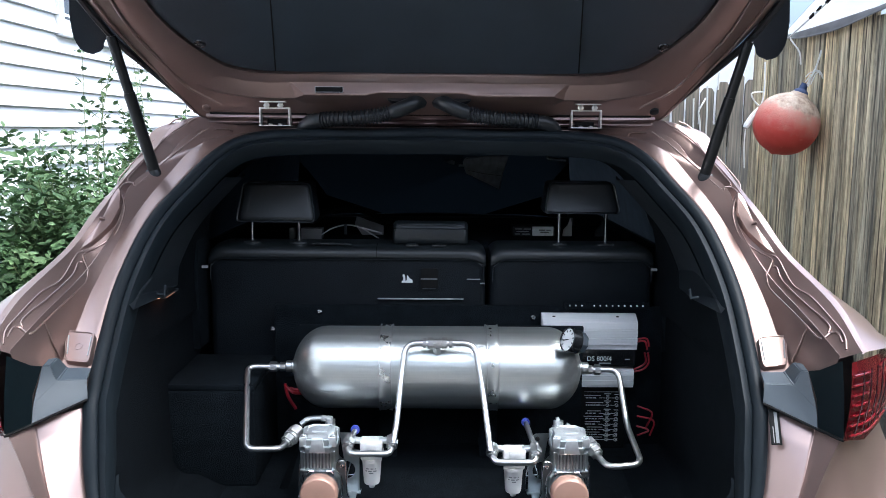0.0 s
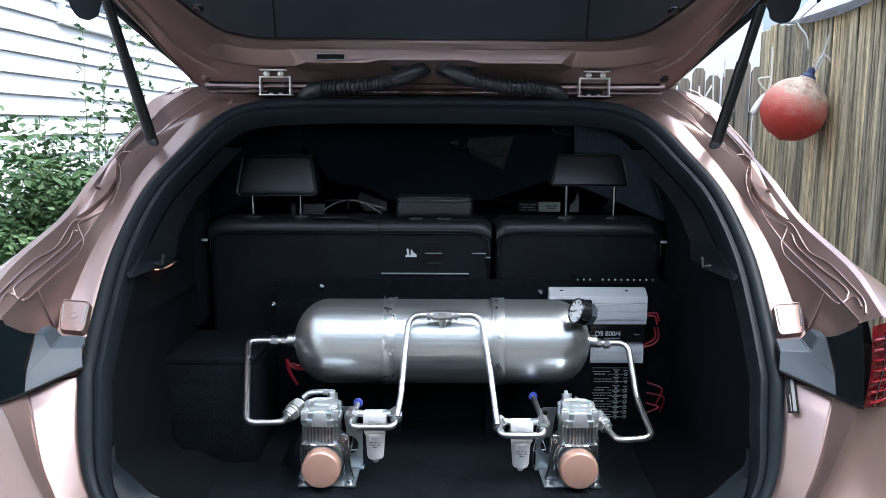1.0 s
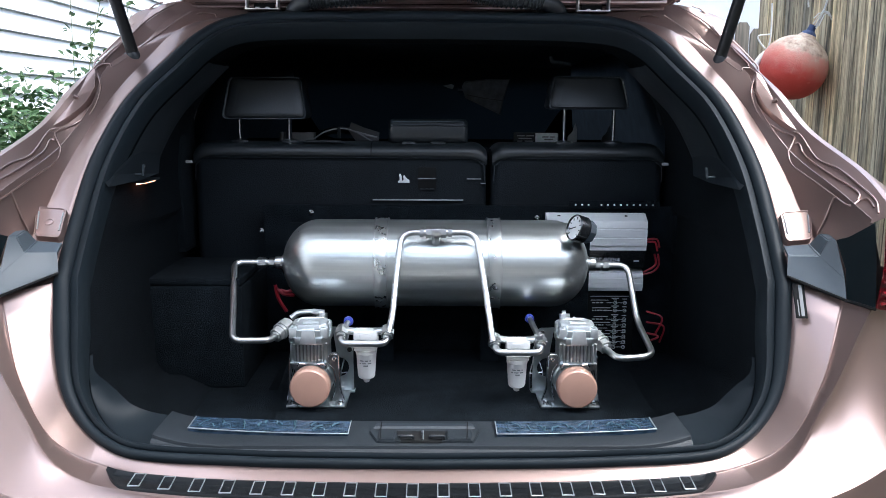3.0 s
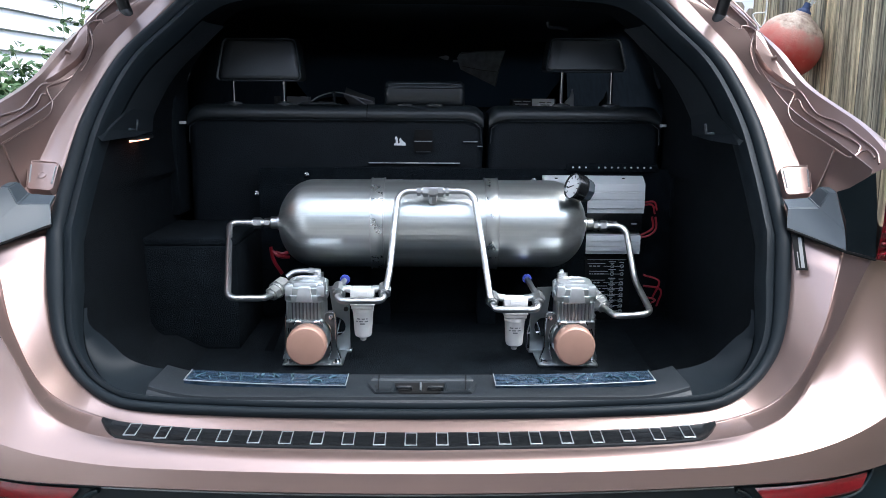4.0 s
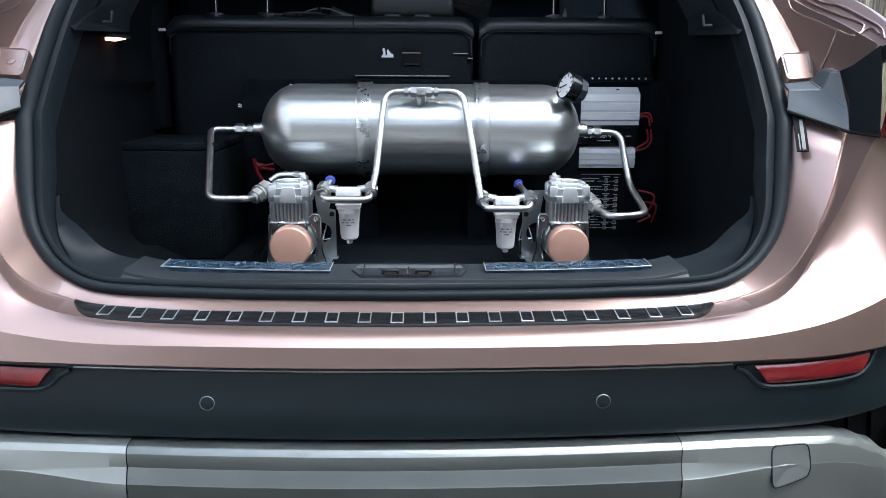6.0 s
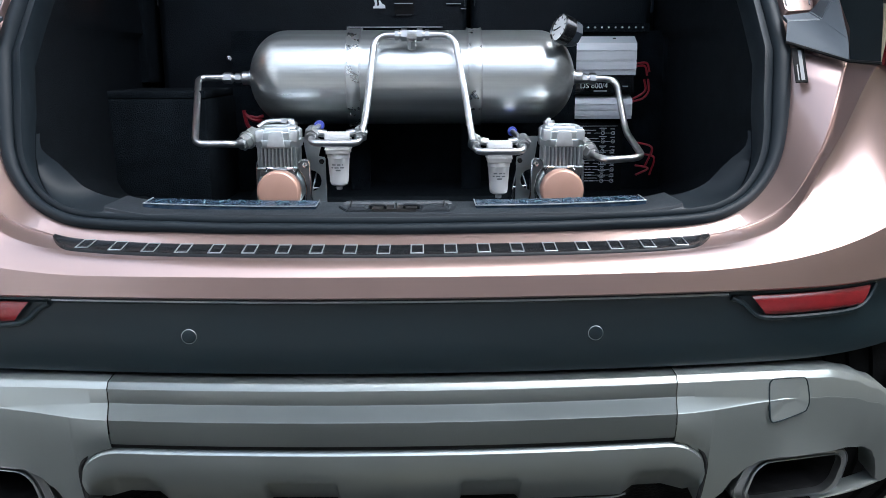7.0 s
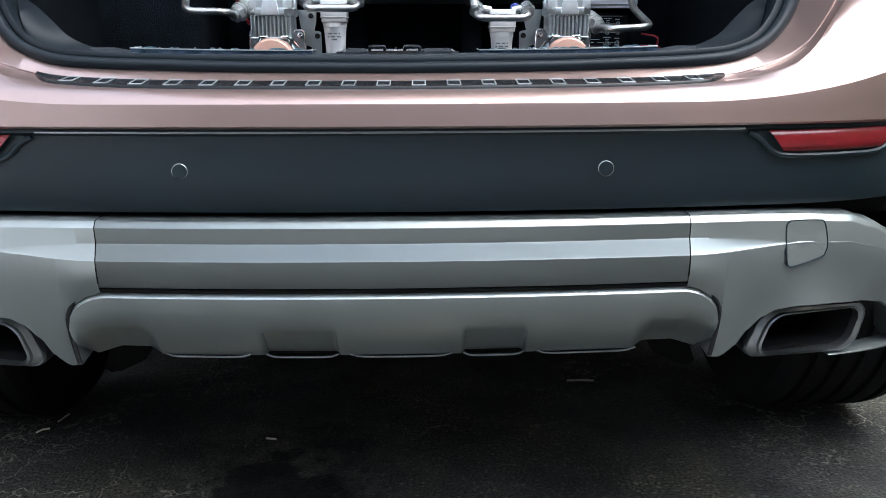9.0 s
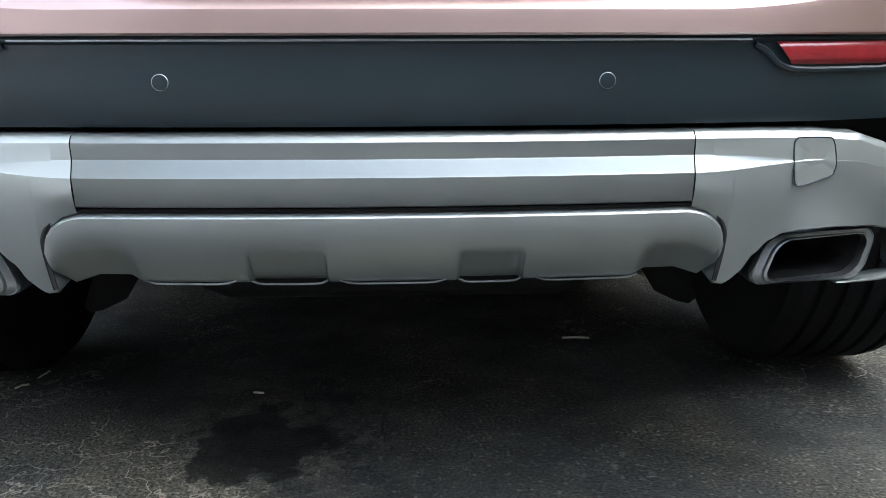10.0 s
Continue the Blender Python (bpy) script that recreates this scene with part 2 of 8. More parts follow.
grit = tex_noise(170, 3)
basecol = ramp_node(grit.outputs["Fac"], 0.36, 0.66, (0.009, 0.0096, 0.0098), (0.072, 0.073, 0.068))
patch = ramp_node(tex_noise(1.7, 5).outputs["Fac"], 0.44, 0.62, (0.48, 0.48, 0.48), (0.98, 0.98, 0.94))
col = mixed("MULTIPLY", basecol, patch)
speck = ramp_node(tex_noise(85, 2, 0.5).outputs["Fac"], 0.6, 0.7, (0, 0, 0), (0.13, 0.126, 0.115))
col = mixed("ADD", col, speck, 0.3)
crack = nn.new("ShaderNodeTexVoronoi")
crack.feature = "DISTANCE_TO_EDGE"
crack.inputs["Scale"].default_value = 5.5
warp = nn.new("ShaderNodeVectorMath")
wob = tex_noise(6, 4)
ws = nn.new("ShaderNodeVectorMath")
ws.operation, ws.inputs["Scale"].default_value = "SCALE", 0.35
ll.new(wob.outputs["Color"], ws.inputs[0])
ll.new(tc.outputs["Object"], warp.inputs[0])
ll.new(ws.outputs[0], warp.inputs[1])
ll.new(warp.outputs[0], crack.inputs["Vector"])
line = ramp_node(crack.outputs["Distance"], 0.0, 0.014, (1, 1, 1), (0, 0, 0))
where = ramp_node(tex_noise(1.3, 3).outputs["Fac"], 0.5, 0.58, (0, 0, 0), (1, 1, 1))
fac = mixed("MULTIPLY", line, where)
pale = nn.new("ShaderNodeRGB")
pale.outputs[0].default_value = (0.18, 0.172, 0.155, 1)
col = mixed("MIX", col, pale.outputs[0], fac)
# crazed web of hair cracks and crumbled edges
web = nn.new("ShaderNodeTexVoronoi")
web.feature = "DISTANCE_TO_EDGE"
web.inputs["Scale"].default_value = 24
ws2 = nn.new("ShaderNodeVectorMath")
ws2.operation, ws2.inputs["Scale"].default_value = "SCALE", 0.09
ll.new(tex_noise(24, 5, 0.7).outputs["Color"], ws2.inputs[0])
warp2 = nn.new("ShaderNodeVectorMath")
ll.new(tc.outputs["Object"], warp2.inputs[0])
ll.new(ws2.outputs[0], warp2.inputs[1])
ll.new(warp2.outputs[0], web.inputs["Vector"])
hair = ramp_node(web.outputs["Distance"], 0.0, 0.03, (1, 1, 1), (0, 0, 0))
broken = ramp_node(tex_noise(38, 4, 0.7).outputs["Fac"], 0.48, 0.6, (0, 0, 0), (1, 1, 1))
zone = ramp_node(tex_noise(3.1, 4).outputs["Fac"], 0.5, 0.6, (0, 0, 0), (1, 1, 1))
col = mixed("MIX", col, pale.outputs[0], mixed("MULTIPLY", mixed("MULTIPLY", hair, broken), zone))
crumb = ramp_node(tex_noise(60, 6, 0.75).outputs["Fac"], 0.56, 0.64, (0, 0, 0), (0.12, 0.113, 0.093))
col = mixed("ADD", col, mixed("MULTIPLY", crumb, zone), 0.7)
brown = ramp_node(tex_noise(2.2, 5, 0.65).outputs["Fac"], 0.44, 0.62, (0.75, 0.78, 0.8), (1.55, 1.45, 1.2))
col = mixed("MULTIPLY", col, brown)
# wet oil stain with a ragged edge
spot = nn.new("ShaderNodeVectorMath")
spot.operation = "DISTANCE"
spot.inputs[1].default_value = (-0.225, 0.36, 0)
shaky = nn.new("ShaderNodeVectorMath")
sh = nn.new("ShaderNodeVectorMath")
sh.operation, sh.inputs["Scale"].default_value = "SCALE", 0.36
ll.new(tex_noise(9, 5).outputs["Color"], sh.inputs[0])
ll.new(tc.outputs["Object"], shaky.inputs[0])
ll.new(sh.outputs[0], shaky.inputs[1])
mv = nn.new("ShaderNodeVectorMath")
mv.operation, mv.inputs[1].default_value = "SUBTRACT", (0.18, 0.18, 0.18)
ll.new(shaky.outputs[0], mv.inputs[0])
flat = nn.new("ShaderNodeVectorMath")
flat.operation, flat.inputs[1].default_value = "MULTIPLY", (1, 1, 0)
ll.new(mv.outputs[0], flat.inputs[0])
ll.new(flat.outputs[0], spot.inputs[0])
halo = ramp_node(spot.outputs["Value"], 0.11, 0.30, (1, 1, 1), (0, 0, 0))
flake = ramp_node(tex_noise(14, 6, 0.7).outputs["Fac"], 0.46, 0.56, (0, 0, 0), (0.030, 0.026, 0.019))
col = mixed("ADD", col, mixed("MULTIPLY", halo, flake), 1.0)
oil = ramp_node(spot.outputs["Value"], 0.115, 0.13, (0.20, 0.20, 0.20), (1, 1, 1))
col = mixed("MULTIPLY", col, oil)
pp.inputs["Specular IOR Level"].default_value = 0.2
ll.new(col, pp.inputs["Base Color"])
ll.new(ramp_node(tex_noise(2.4, 4).outputs["Fac"], 0.4, 0.6, (0.55, 0.55, 0.55), (0.9, 0.9, 0.9)), pp.inputs["Roughness"])
bu = nn.new("ShaderNodeBump")
bu.inputs["Strength"].default_value, bu.inputs["Distance"].default_value = 0.8, 0.006
ll.new(grit.outputs["Fac"], bu.inputs["Height"])
ll.new(bu.outputs[0], pp.inputs["Normal"])

# faded red buoy, chalky at the top
CONCRETE = material("bounce_concrete", (0.28, 0.268, 0.25), 0.85, second=(0.20, 0.19, 0.175), vary_scale=2.2, bump=0.3, bump_scale=90)
BUOY = material("faded_red_buoy", (0.55, 0.09, 0.06), 0.55)
nn, ll, pp = nodes_of(BUOY)
tc = nn.new("ShaderNodeTexCoord")
sep = nn.new("ShaderNodeSeparateXYZ")
ll.new(tc.outputs["Object"], sep.inputs[0])
ad = nn.new("ShaderNodeMath")
ad.operation = "MULTIPLY_ADD"
ad.inputs[1].default_value = 0.16
ll.new(tex_noise(16, 6).outputs["Fac"], ad.inputs[0])
ll.new(sep.outputs["Z"], ad.inputs[2])
red = ramp_node(ad.outputs[0], 0.02, 0.15, (0.50, 0.055, 0.04), (0.42, 0.20, 0.15))
bare = ramp_node(ad.outputs[0], 0.15, 0.18, (0, 0, 0), (1, 1, 1))
crust = ramp_node(tex_noise(22, 8, 0.7).outputs["Fac"], 0.35, 0.65, (0.20, 0.13, 0.09), (0.52, 0.42, 0.32))
red = mixed("MIX", red, crust, bare)
scuff = ramp_node(tex_noise(38, 8, 0.7).outputs["Fac"], 0.58, 0.72, (0, 0, 0), (0.16, 0.12, 0.1))
ll.new(mixed("ADD", red, scuff, 0.6), pp.inputs["Base Color"])
bu = nn.new("ShaderNodeBump")
bu.inputs["Strength"].default_value, bu.inputs["Distance"].default_value = 0.5, 0.01
ll.new(tex_noise(26, 8, 0.7).outputs["Fac"], bu.inputs["Height"])
ll.new(bu.outputs[0], pp.inputs["Normal"])


# ---- mesh helpers ----
def mesh_from(name, verts, faces, mat, smooth=True):
    me = bpy.data.meshes.new(name)
    me.from_pydata([tuple(v) for v in verts], [], faces)
    me.materials.append(mat)
    if smooth:
        me.polygons.foreach_set("use_smooth", [True] * len(me.polygons))
    me.validate()
    return me


def finish(name, bm, mat, parent=None, label="", smooth=30):
    bmesh.ops.recalc_face_normals(bm, faces=bm.faces)
    for f in bm.faces:
        f.smooth = smooth > 0
    for e in bm.edges:
        e.smooth = not (len(e.link_faces) == 2 and e.calc_face_angle(0) > radians(smooth or 1))
    me = bpy.data.meshes.new(name)
    bm.to_mesh(me)
    bm.free()
    me.materials.append(mat)
    ob = new(name, me)
    if parent:
        ob.parent = parent
    return tagged(ob, label)


part = finish


def thing(name, label, category, at=(0, 0, 0), group="", kind=""):
    ob = new(name)
    ob.location = at
    ob.empty_display_size = 0.05
    return tagged(ob, label, category, group, kind)


def spline(points, n):
    """n points along a smooth curve through the given ones, evenly by chord."""
    p = [Vector(q) for q in points]
    if len(p) == 2:
        return [p[0].lerp(p[1], i / (n - 1)) for i in range(n)]
    p = [2 * p[0] - p[1]] + p + [2 * p[-1] - p[-2]]
    out, spans = [], len(p) - 3
    for i in range(n):
        u = i / (n - 1) * spans
        k = min(int(u), spans - 1)
        u -= k
        a, b, c, d = p[k:k + 4]
        out.append(0.5 * ((2 * b) + (c - a) * u + (2 * a - 5 * b + 4 * c - d) * u * u + (3 * b - a - 3 * c + d) * u ** 3))
    return out


def curve1(points, x):
    """A smooth y(x) through (x, y) pairs."""
    if x <= points[0][0]:
        return points[0][1]
    for (a, ya), (b, yb) in zip(points, points[1:]):
        if x <= b:
            u = (x - a) / (b - a)
            return ya + (yb - ya) * (u * u * (3 - 2 * u) * 0.5 + u * 0.5)
    return points[-1][1]


def grid_faces(bm, rows, close=False):
    vs = [[bm.verts.new(p) for p in row] for row in rows]
    for a, b in zip(vs, vs[1:]):
        for i in range(len(a) - (0 if close else 1)):
            j = (i + 1) % len(a)
            quad = [a[i], a[j], b[j], b[i]]
            if len({tuple(round(c, 6) for c in v.co) for v in quad}) > 2:
                bm.faces.new(quad)
    return vs


def mirror_rows(rows):
    return [[Vector((-p[0], p[1], p[2])) for p in reversed(row)] for row in rows]


def creased(rows, r=0.0025):
    """Adds a row close to each side of every inner row, so that the edge is small and round and the faces between stay flat."""
    out = [rows[0]]
    for a, b, c in zip(rows, rows[1:], rows[2:]):
        for other in (a, c):
            out.append([q + (p - q) * min(0.35, r / max(1e-6, (p - q).length)) for p, q in zip(other, b)])
    return out + [rows[-1]]


def loft(bm, rails, n=40, both=True, weld=True, round_edge=0.0):
    rows = [spline(r, n) for r in rails]
    if round_edge:
        rows = creased(rows, round_edge)
    grid_faces(bm, rows)
    if both:
        grid_faces(bm, mirror_rows(rows))
    if weld:
        bmesh.ops.remove_doubles(bm, verts=bm.verts, dist=0.0006)
    return rows


def tube(bm, points, r, sides=12, n=0, caps=True, taper=None):
    pts = spline(points, n) if n else [Vector(p) for p in points]
    up, rows = Vector((0.13, 0.21, 0.97)), []
    for i, p in enumerate(pts):
        d = (pts[min(i + 1, len(pts) - 1)] - pts[max(i - 1, 0)]).normalized()
        a = up - d * up.dot(d)
        if a.length < 1e-4:
            a = d.orthogonal()
        a.normalize()
        up = a
        b = d.cross(a)
        rr = r if taper is None else r * taper(i / (len(pts) - 1))
        rows.append([p + (a * math.cos(2 * math.pi * k / sides) + b * math.sin(2 * math.pi * k / sides)) * rr for k in range(sides)])
    vs = grid_faces(bm, rows, close=True)
    if caps:
        bm.faces.new(vs[0])
        bm.faces.new(vs[-1][::-1])
    return vs


def bent(points, radius=0.018, steps=5):
    """A pipe's centre line with rounded bends at its inner corners."""
    p = [Vector(q) for q in points]
    out = [p[0]]
    for a, b, c in zip(p, p[1:], p[2:]):
        r = min(radius, (b - a).length * 0.45, (c - b).length * 0.45)
        s, e = b + (a - b).normalized() * r, b + (c - b).normalized() * r
        for i in range(steps + 1):
            u = i / steps
            out.append(s.lerp(b, u).lerp(b.lerp(e, u), u))
    return out + [p[-1]]


def lathe(bm, profile, m=None, sides=32):
    """Turns (radius, height) pairs round z, placed by m."""
    m = m or Matrix()
    rows = [[m @ Vector((r * math.cos(2 * math.pi * k / sides), r * math.sin(2 * math.pi * k / sides), h)) for k in range(sides)] for r, h in profile]
    vs = grid_faces(bm, rows, close=True)
    for row, flip in ((vs[0], True), (vs[-1], False)):
        if (row[0].co - row[sides // 2].co).length > 1e-5:
            bm.faces.new(row[::-1] if flip else row)
    bmesh.ops.remove_doubles(bm, verts=bm.verts, dist=1e-5)


def block(bm, lo, hi, bevel=0.0, m=None, seg=2):
    ret = bmesh.ops.create_cube(bm, size=1)
    vs = ret["verts"]
    lo, hi = Vector(lo), Vector(hi)
    for v in vs:
        v.co = Vector((lo[i] + (v.co[i] + 0.5) * (hi[i] - lo[i]) for i in range(3)))
    if bevel:
        es = list({e for v in vs for e in v.link_edges})
        r = bmesh.ops.bevel(bm, geom=es, offset=bevel, segments=seg, affect="EDGES", profile=0.5)
        vs = list({v for f in r["faces"] for v in f.verts} | {v for v in vs if v.is_valid})
    if m:
        bmesh.ops.transform(bm, matrix=m, verts=[v for v in vs if v.is_valid])
    return vs


def box_part(name, lo, hi, mat, parent=None, bevel=0.002, label="", m=None):
    bm = bmesh.new()
    block(bm, lo, hi, bevel, m)
    return finish(name, bm, mat, parent, label)


def tube_part(name, points, r, mat, parent=None, label="", n=0, sides=12):
    bm = bmesh.new()
    tube(bm, points, r, sides, n)
    return finish(name, bm, mat, parent, label)


def lathe_part(name, profile, m, mat, parent=None, label="", sides=28):
    bm = bmesh.new()
    lathe(bm, profile, m, sides)
    return finish(name, bm, mat, parent, label)


def plate(bm, outline, depth, m=None, bevel=0.0):
    """A flat plate with an outline in x, z, its front at y = 0 and its back at y = depth."""
    vs = [bm.verts.new((x, 0, z)) for x, z in outline]
    f = bm.faces.new(vs)
    r = bmesh.ops.extrude_face_region(bm, geom=[f])
    back = [g for g in r["geom"] if isinstance(g, bmesh.types.BMVert)]
    for v in back:
        v.co.y += depth
    if bevel:
        es = [e for e in bm.edges if all(v in vs for v in e.verts)]
        bmesh.ops.bevel(bm, geom=es, offset=bevel, segments=2, affect="EDGES", profile=0.5)
    if m:
        bmesh.ops.transform(bm, matrix=m, verts=bm.verts)


def rounded(x0, z0, x1, z1, r, steps=5):
    out = []
    for cx, cz, a in ((x1 - r, z1 - r, 0), (x0 + r, z1 - r, 90), (x0 + r, z0 + r, 180), (x1 - r, z0 + r, 270)):
        for i in range(steps + 1):
            t = radians(a + 90 * i / steps)
            out.append((cx + r * math.cos(t), cz + r * math.sin(t)))
    return out


ALONG_X = Matrix.Rotation(radians(90), 4, "Y")
TO_REAR = Matrix.Rotation(radians(90), 4, "X")
SIDES = (1, -1)


# ---- setting ----
def ground():
    bm = bmesh.new()
    grid_faces(bm, [[(x, y, 0) for x in (-60, -6, -2.6, 0, 2.4, 6, 60)] for y in (-60, -5, -1, 0, 2, 6, 80)])
    return tagged(finish("ground", bm, ASPHALT, smooth=0), "old cracked dark asphalt driveway with pale aggregate", "ground", kind="structure")



def pavement():
    bm = bmesh.new()
    # slab out of view, added to throw light up at the bumper
    block(bm, (-2.57, -4.6, 0.0), (2.33, -1.0, 0.012), 0.004)
    tagged(finish("pavement", bm, CONCRETE, smooth=0), "unseen pale concrete slab added behind the car to bounce light", "pavement", kind="structure")


ground()
pavement()


def siding_wall():
    wall = thing("wall_house", "white vinyl clapboard house wall beside the driveway", "wall", (-2.6, 0, 0), kind="structure")
    box_part("backing", (-0.2, -7, 0), (-0.02, 16, 4.6), SIDING, wall, 0)
    h = 0.1265
    for i in range(36):
        z = 0.15 + i * h
        bm = bmesh.new()
        v = [(-0.02, -7, z + h + 0.012), (-0.006, -7, z + h - 0.004), (0.02, -7, z + 0.012), (0.021, -7, z + 0.008), (0.004, -7, z + 0.008), (-0.02, -7, z + 0.006)]
        grid_faces(bm, [v, [(a, 16, c) for a, b, c in v]])
        finish("siding_board", bm, SIDING, wall, smooth=0)
    return wall


siding_wall()


def house_window():
    w = thing("window_1", "white framed sash window in the clapboard wall", "window", (-2.6, 4.75, 2.06), kind="structure")
    box_part("window_sill", (-0.01, 0.0, -0.02), (0.05, 1.1, 0.03), WINDOW_WHITE, w, 0.004)
    for lo, hi in (((-0.01, 0.0, 0.03), (0.03, 0.09, 1.2)), ((-0.01, 1.0, 0.03), (0.03, 1.1, 1.2)), ((-0.01, 0.09, 0.03), (0.03, 1.0, 0.1)), ((-0.01, 0.09, 1.1), (0.03, 1.0, 1.2))):
        box_part("window_frame", lo, hi, WINDOW_WHITE, w, 0.004)
    box_part("pane", (-0.01, 0.09, 0.1), (0.016, 1.0, 1.1), GLASS_DARK, w, 0)


house_window()


def rose_bush():
    rng = random.Random(4)
    bush = thing("rose_bush", "leafy green rose bush growing against the white siding", "bush", (-2.0, 4.4, 0))
    stems, leaves, faces = bmesh.new(), [], []
    def leaf(p, s):
        q = Euler((rng.uniform(-0.9, 0.9), rng.uniform(-0.9, 0.9), rng.uniform(0, 6.3))).to_matrix()
        k = len(leaves)
        for a, b, c in ((0, -0.5, 0), (0.27, -0.12, 0.05), (0.22, 0.2, 0.05), (0, 0.55, -0.04), (-0.22, 0.2, 0.05), (-0.27, -0.12, 0.05)):
            leaves.append(Vector(p) + q @ Vector((a, b, c)) * s)
        faces.append((k, k + 1, k + 2, k + 3))
        faces.append((k, k + 3, k + 4, k + 5))
    def spray(p, n, spread, low, high):
        for _ in range(n):
            leaf(p + Vector((rng.gauss(0, spread), rng.gauss(0, spread), rng.gauss(0, spread * 0.8))), rng.uniform(low, high))
    for i in range(150):
        y = rng.uniform(-1.9, 2.6)
        x = rng.uniform(-0.35, 0.45)
        top = rng.uniform(0.7, 1.26)
        if y > 0.9:
            top *= 0.9
        base = Vector((x * 0.5, y * 0.9, 0.0))
        tip = Vector((x + rng.uniform(-0.25, 0.25), y + rng.uniform(-0.3, 0.3), top))
        mid = base.lerp(tip, 0.55) + Vector((rng.uniform(-0.12, 0.12), rng.uniform(-0.12, 0.12), 0.1))
        pts = spline([base, mid, tip], 14)
        tube(stems, pts, 0.006, 5, taper=lambda u: 1.1 - 0.8 * u)
        for k, p in enumerate(pts[3:]):
            spray(p, 24 if k < 8 else 15, 0.085, 0.028, 0.058)
    # tall bare shoots with sparse side twigs
    for i in range(15):
        y = rng.uniform(-0.55, 1.0) if i < 11 else rng.uniform(-1.5, -0.6)
        x = rng.uniform(-0.35, 0.1)
        top = rng.uniform(1.45, 2.0) if i < 11 else rng.uniform(1.3, 1.42)
        base, tip = Vector((x, y, 0.6)), Vector((x + rng.uniform(-0.12, 0.12), y + rng.uniform(-0.18, 0.18), top))
        pts = spline([base, base.lerp(tip, 0.5) + Vector((rng.uniform(-0.05, 0.05), rng.uniform(-0.08, 0.08), 0)), tip], 16)
        tube(stems, pts, 0.0042, 5, taper=lambda u: 1.1 - 0.7 * u)
        for p in pts[4:]:
            for _ in range(2 if p.z < 1.5 else 1):
                q = p + Vector((rng.uniform(-0.06, 0.06), rng.uniform(-0.14, 0.14), rng.uniform(0.0, 0.07)))
                tube(stems, [p, q], 0.0018, 4)
                for u in (0.5, 0.75, 1.0):
                    leaf(p.lerp(q, u) + Vector((rng.gauss(0, 0.012), rng.gauss(0, 0.016), rng.gauss(0, 0.01))), rng.uniform(0.036, 0.062))
    finish("stem", stems, STEM, bush)
    ob = new("foliage", mesh_from("foliage", leaves, faces, LEAF, False))
    ob.parent = bush
    tagged(ob, kind="stuff")


rose_bush()


def fence():
    rng = random.Random(9)
    f = thing("fence_side", "tall weathered wooden board fence, sun bleached and stained", "fence", (2.35, 0, 0), kind="structure")
    y = -6.9
    while y < 5.15:
        w = rng.uniform(0.125, 0.15)
        bm = bmesh.new()
        top = 2.06 + rng.uniform(-0.02, 0.02)
        block(bm, (0, 0, 0.02), (0.022, w, top), 0.003, Matrix.Rotation(rng.uniform(-0.006, 0.006), 4, "X"), 1)
        ob = finish("board", bm, WOOD, f)
        ob.location = (rng.uniform(-0.006, 0.006), y, 0)
        y += w + rng.uniform(0.002, 0.007)
    for z in (0.4, 1.75):
        box_part("rail", (0.03, -6.95, z), (0.07, 5.2, z + 0.09), WOOD, f, 0.003)
    back = thing("fence_back", "old dark grey picket fence with uneven tops behind the yard", "fence", (0, 5.35, 0), kind="structure")
    x = -1.6
    while x < 2.42:
        w = rng.uniform(0.08, 0.11)
        h = 1.78 + rng.uniform(-0.05, 0.1)
        bm = bmesh.new()
        plate(bm, [(0, 0.02), (w, 0.02), (w, h - 0.03), (w * 0.8, h), (w * 0.25, h), (0, h - 0.04)], 0.02)
        ob = finish("picket", bm, GREY_WOOD, back, smooth=0)
        ob.location = (x, rng.uniform(-0.01, 0.01), 0)
        x += w + rng.uniform(0.004, 0.03)
    for z in (0.35, 1.4):
        box_part("rail", (-1.6, 0.03, z), (2.4, 0.07, z + 0.08), GREY_WOOD, back, 0.003)


fence()


def closing_walls():
    # unseen wall behind the camera, added to darken what the car reflects
    bm = bmesh.new()
    block(bm, (-7, -4.8, 0), (7, -4.6, 4.2))
    tagged(finish("wall_south", bm, DARK_BOARD, smooth=0), "plain dark wall added out of view for the reflections", "wall", kind="structure")


closing_walls()


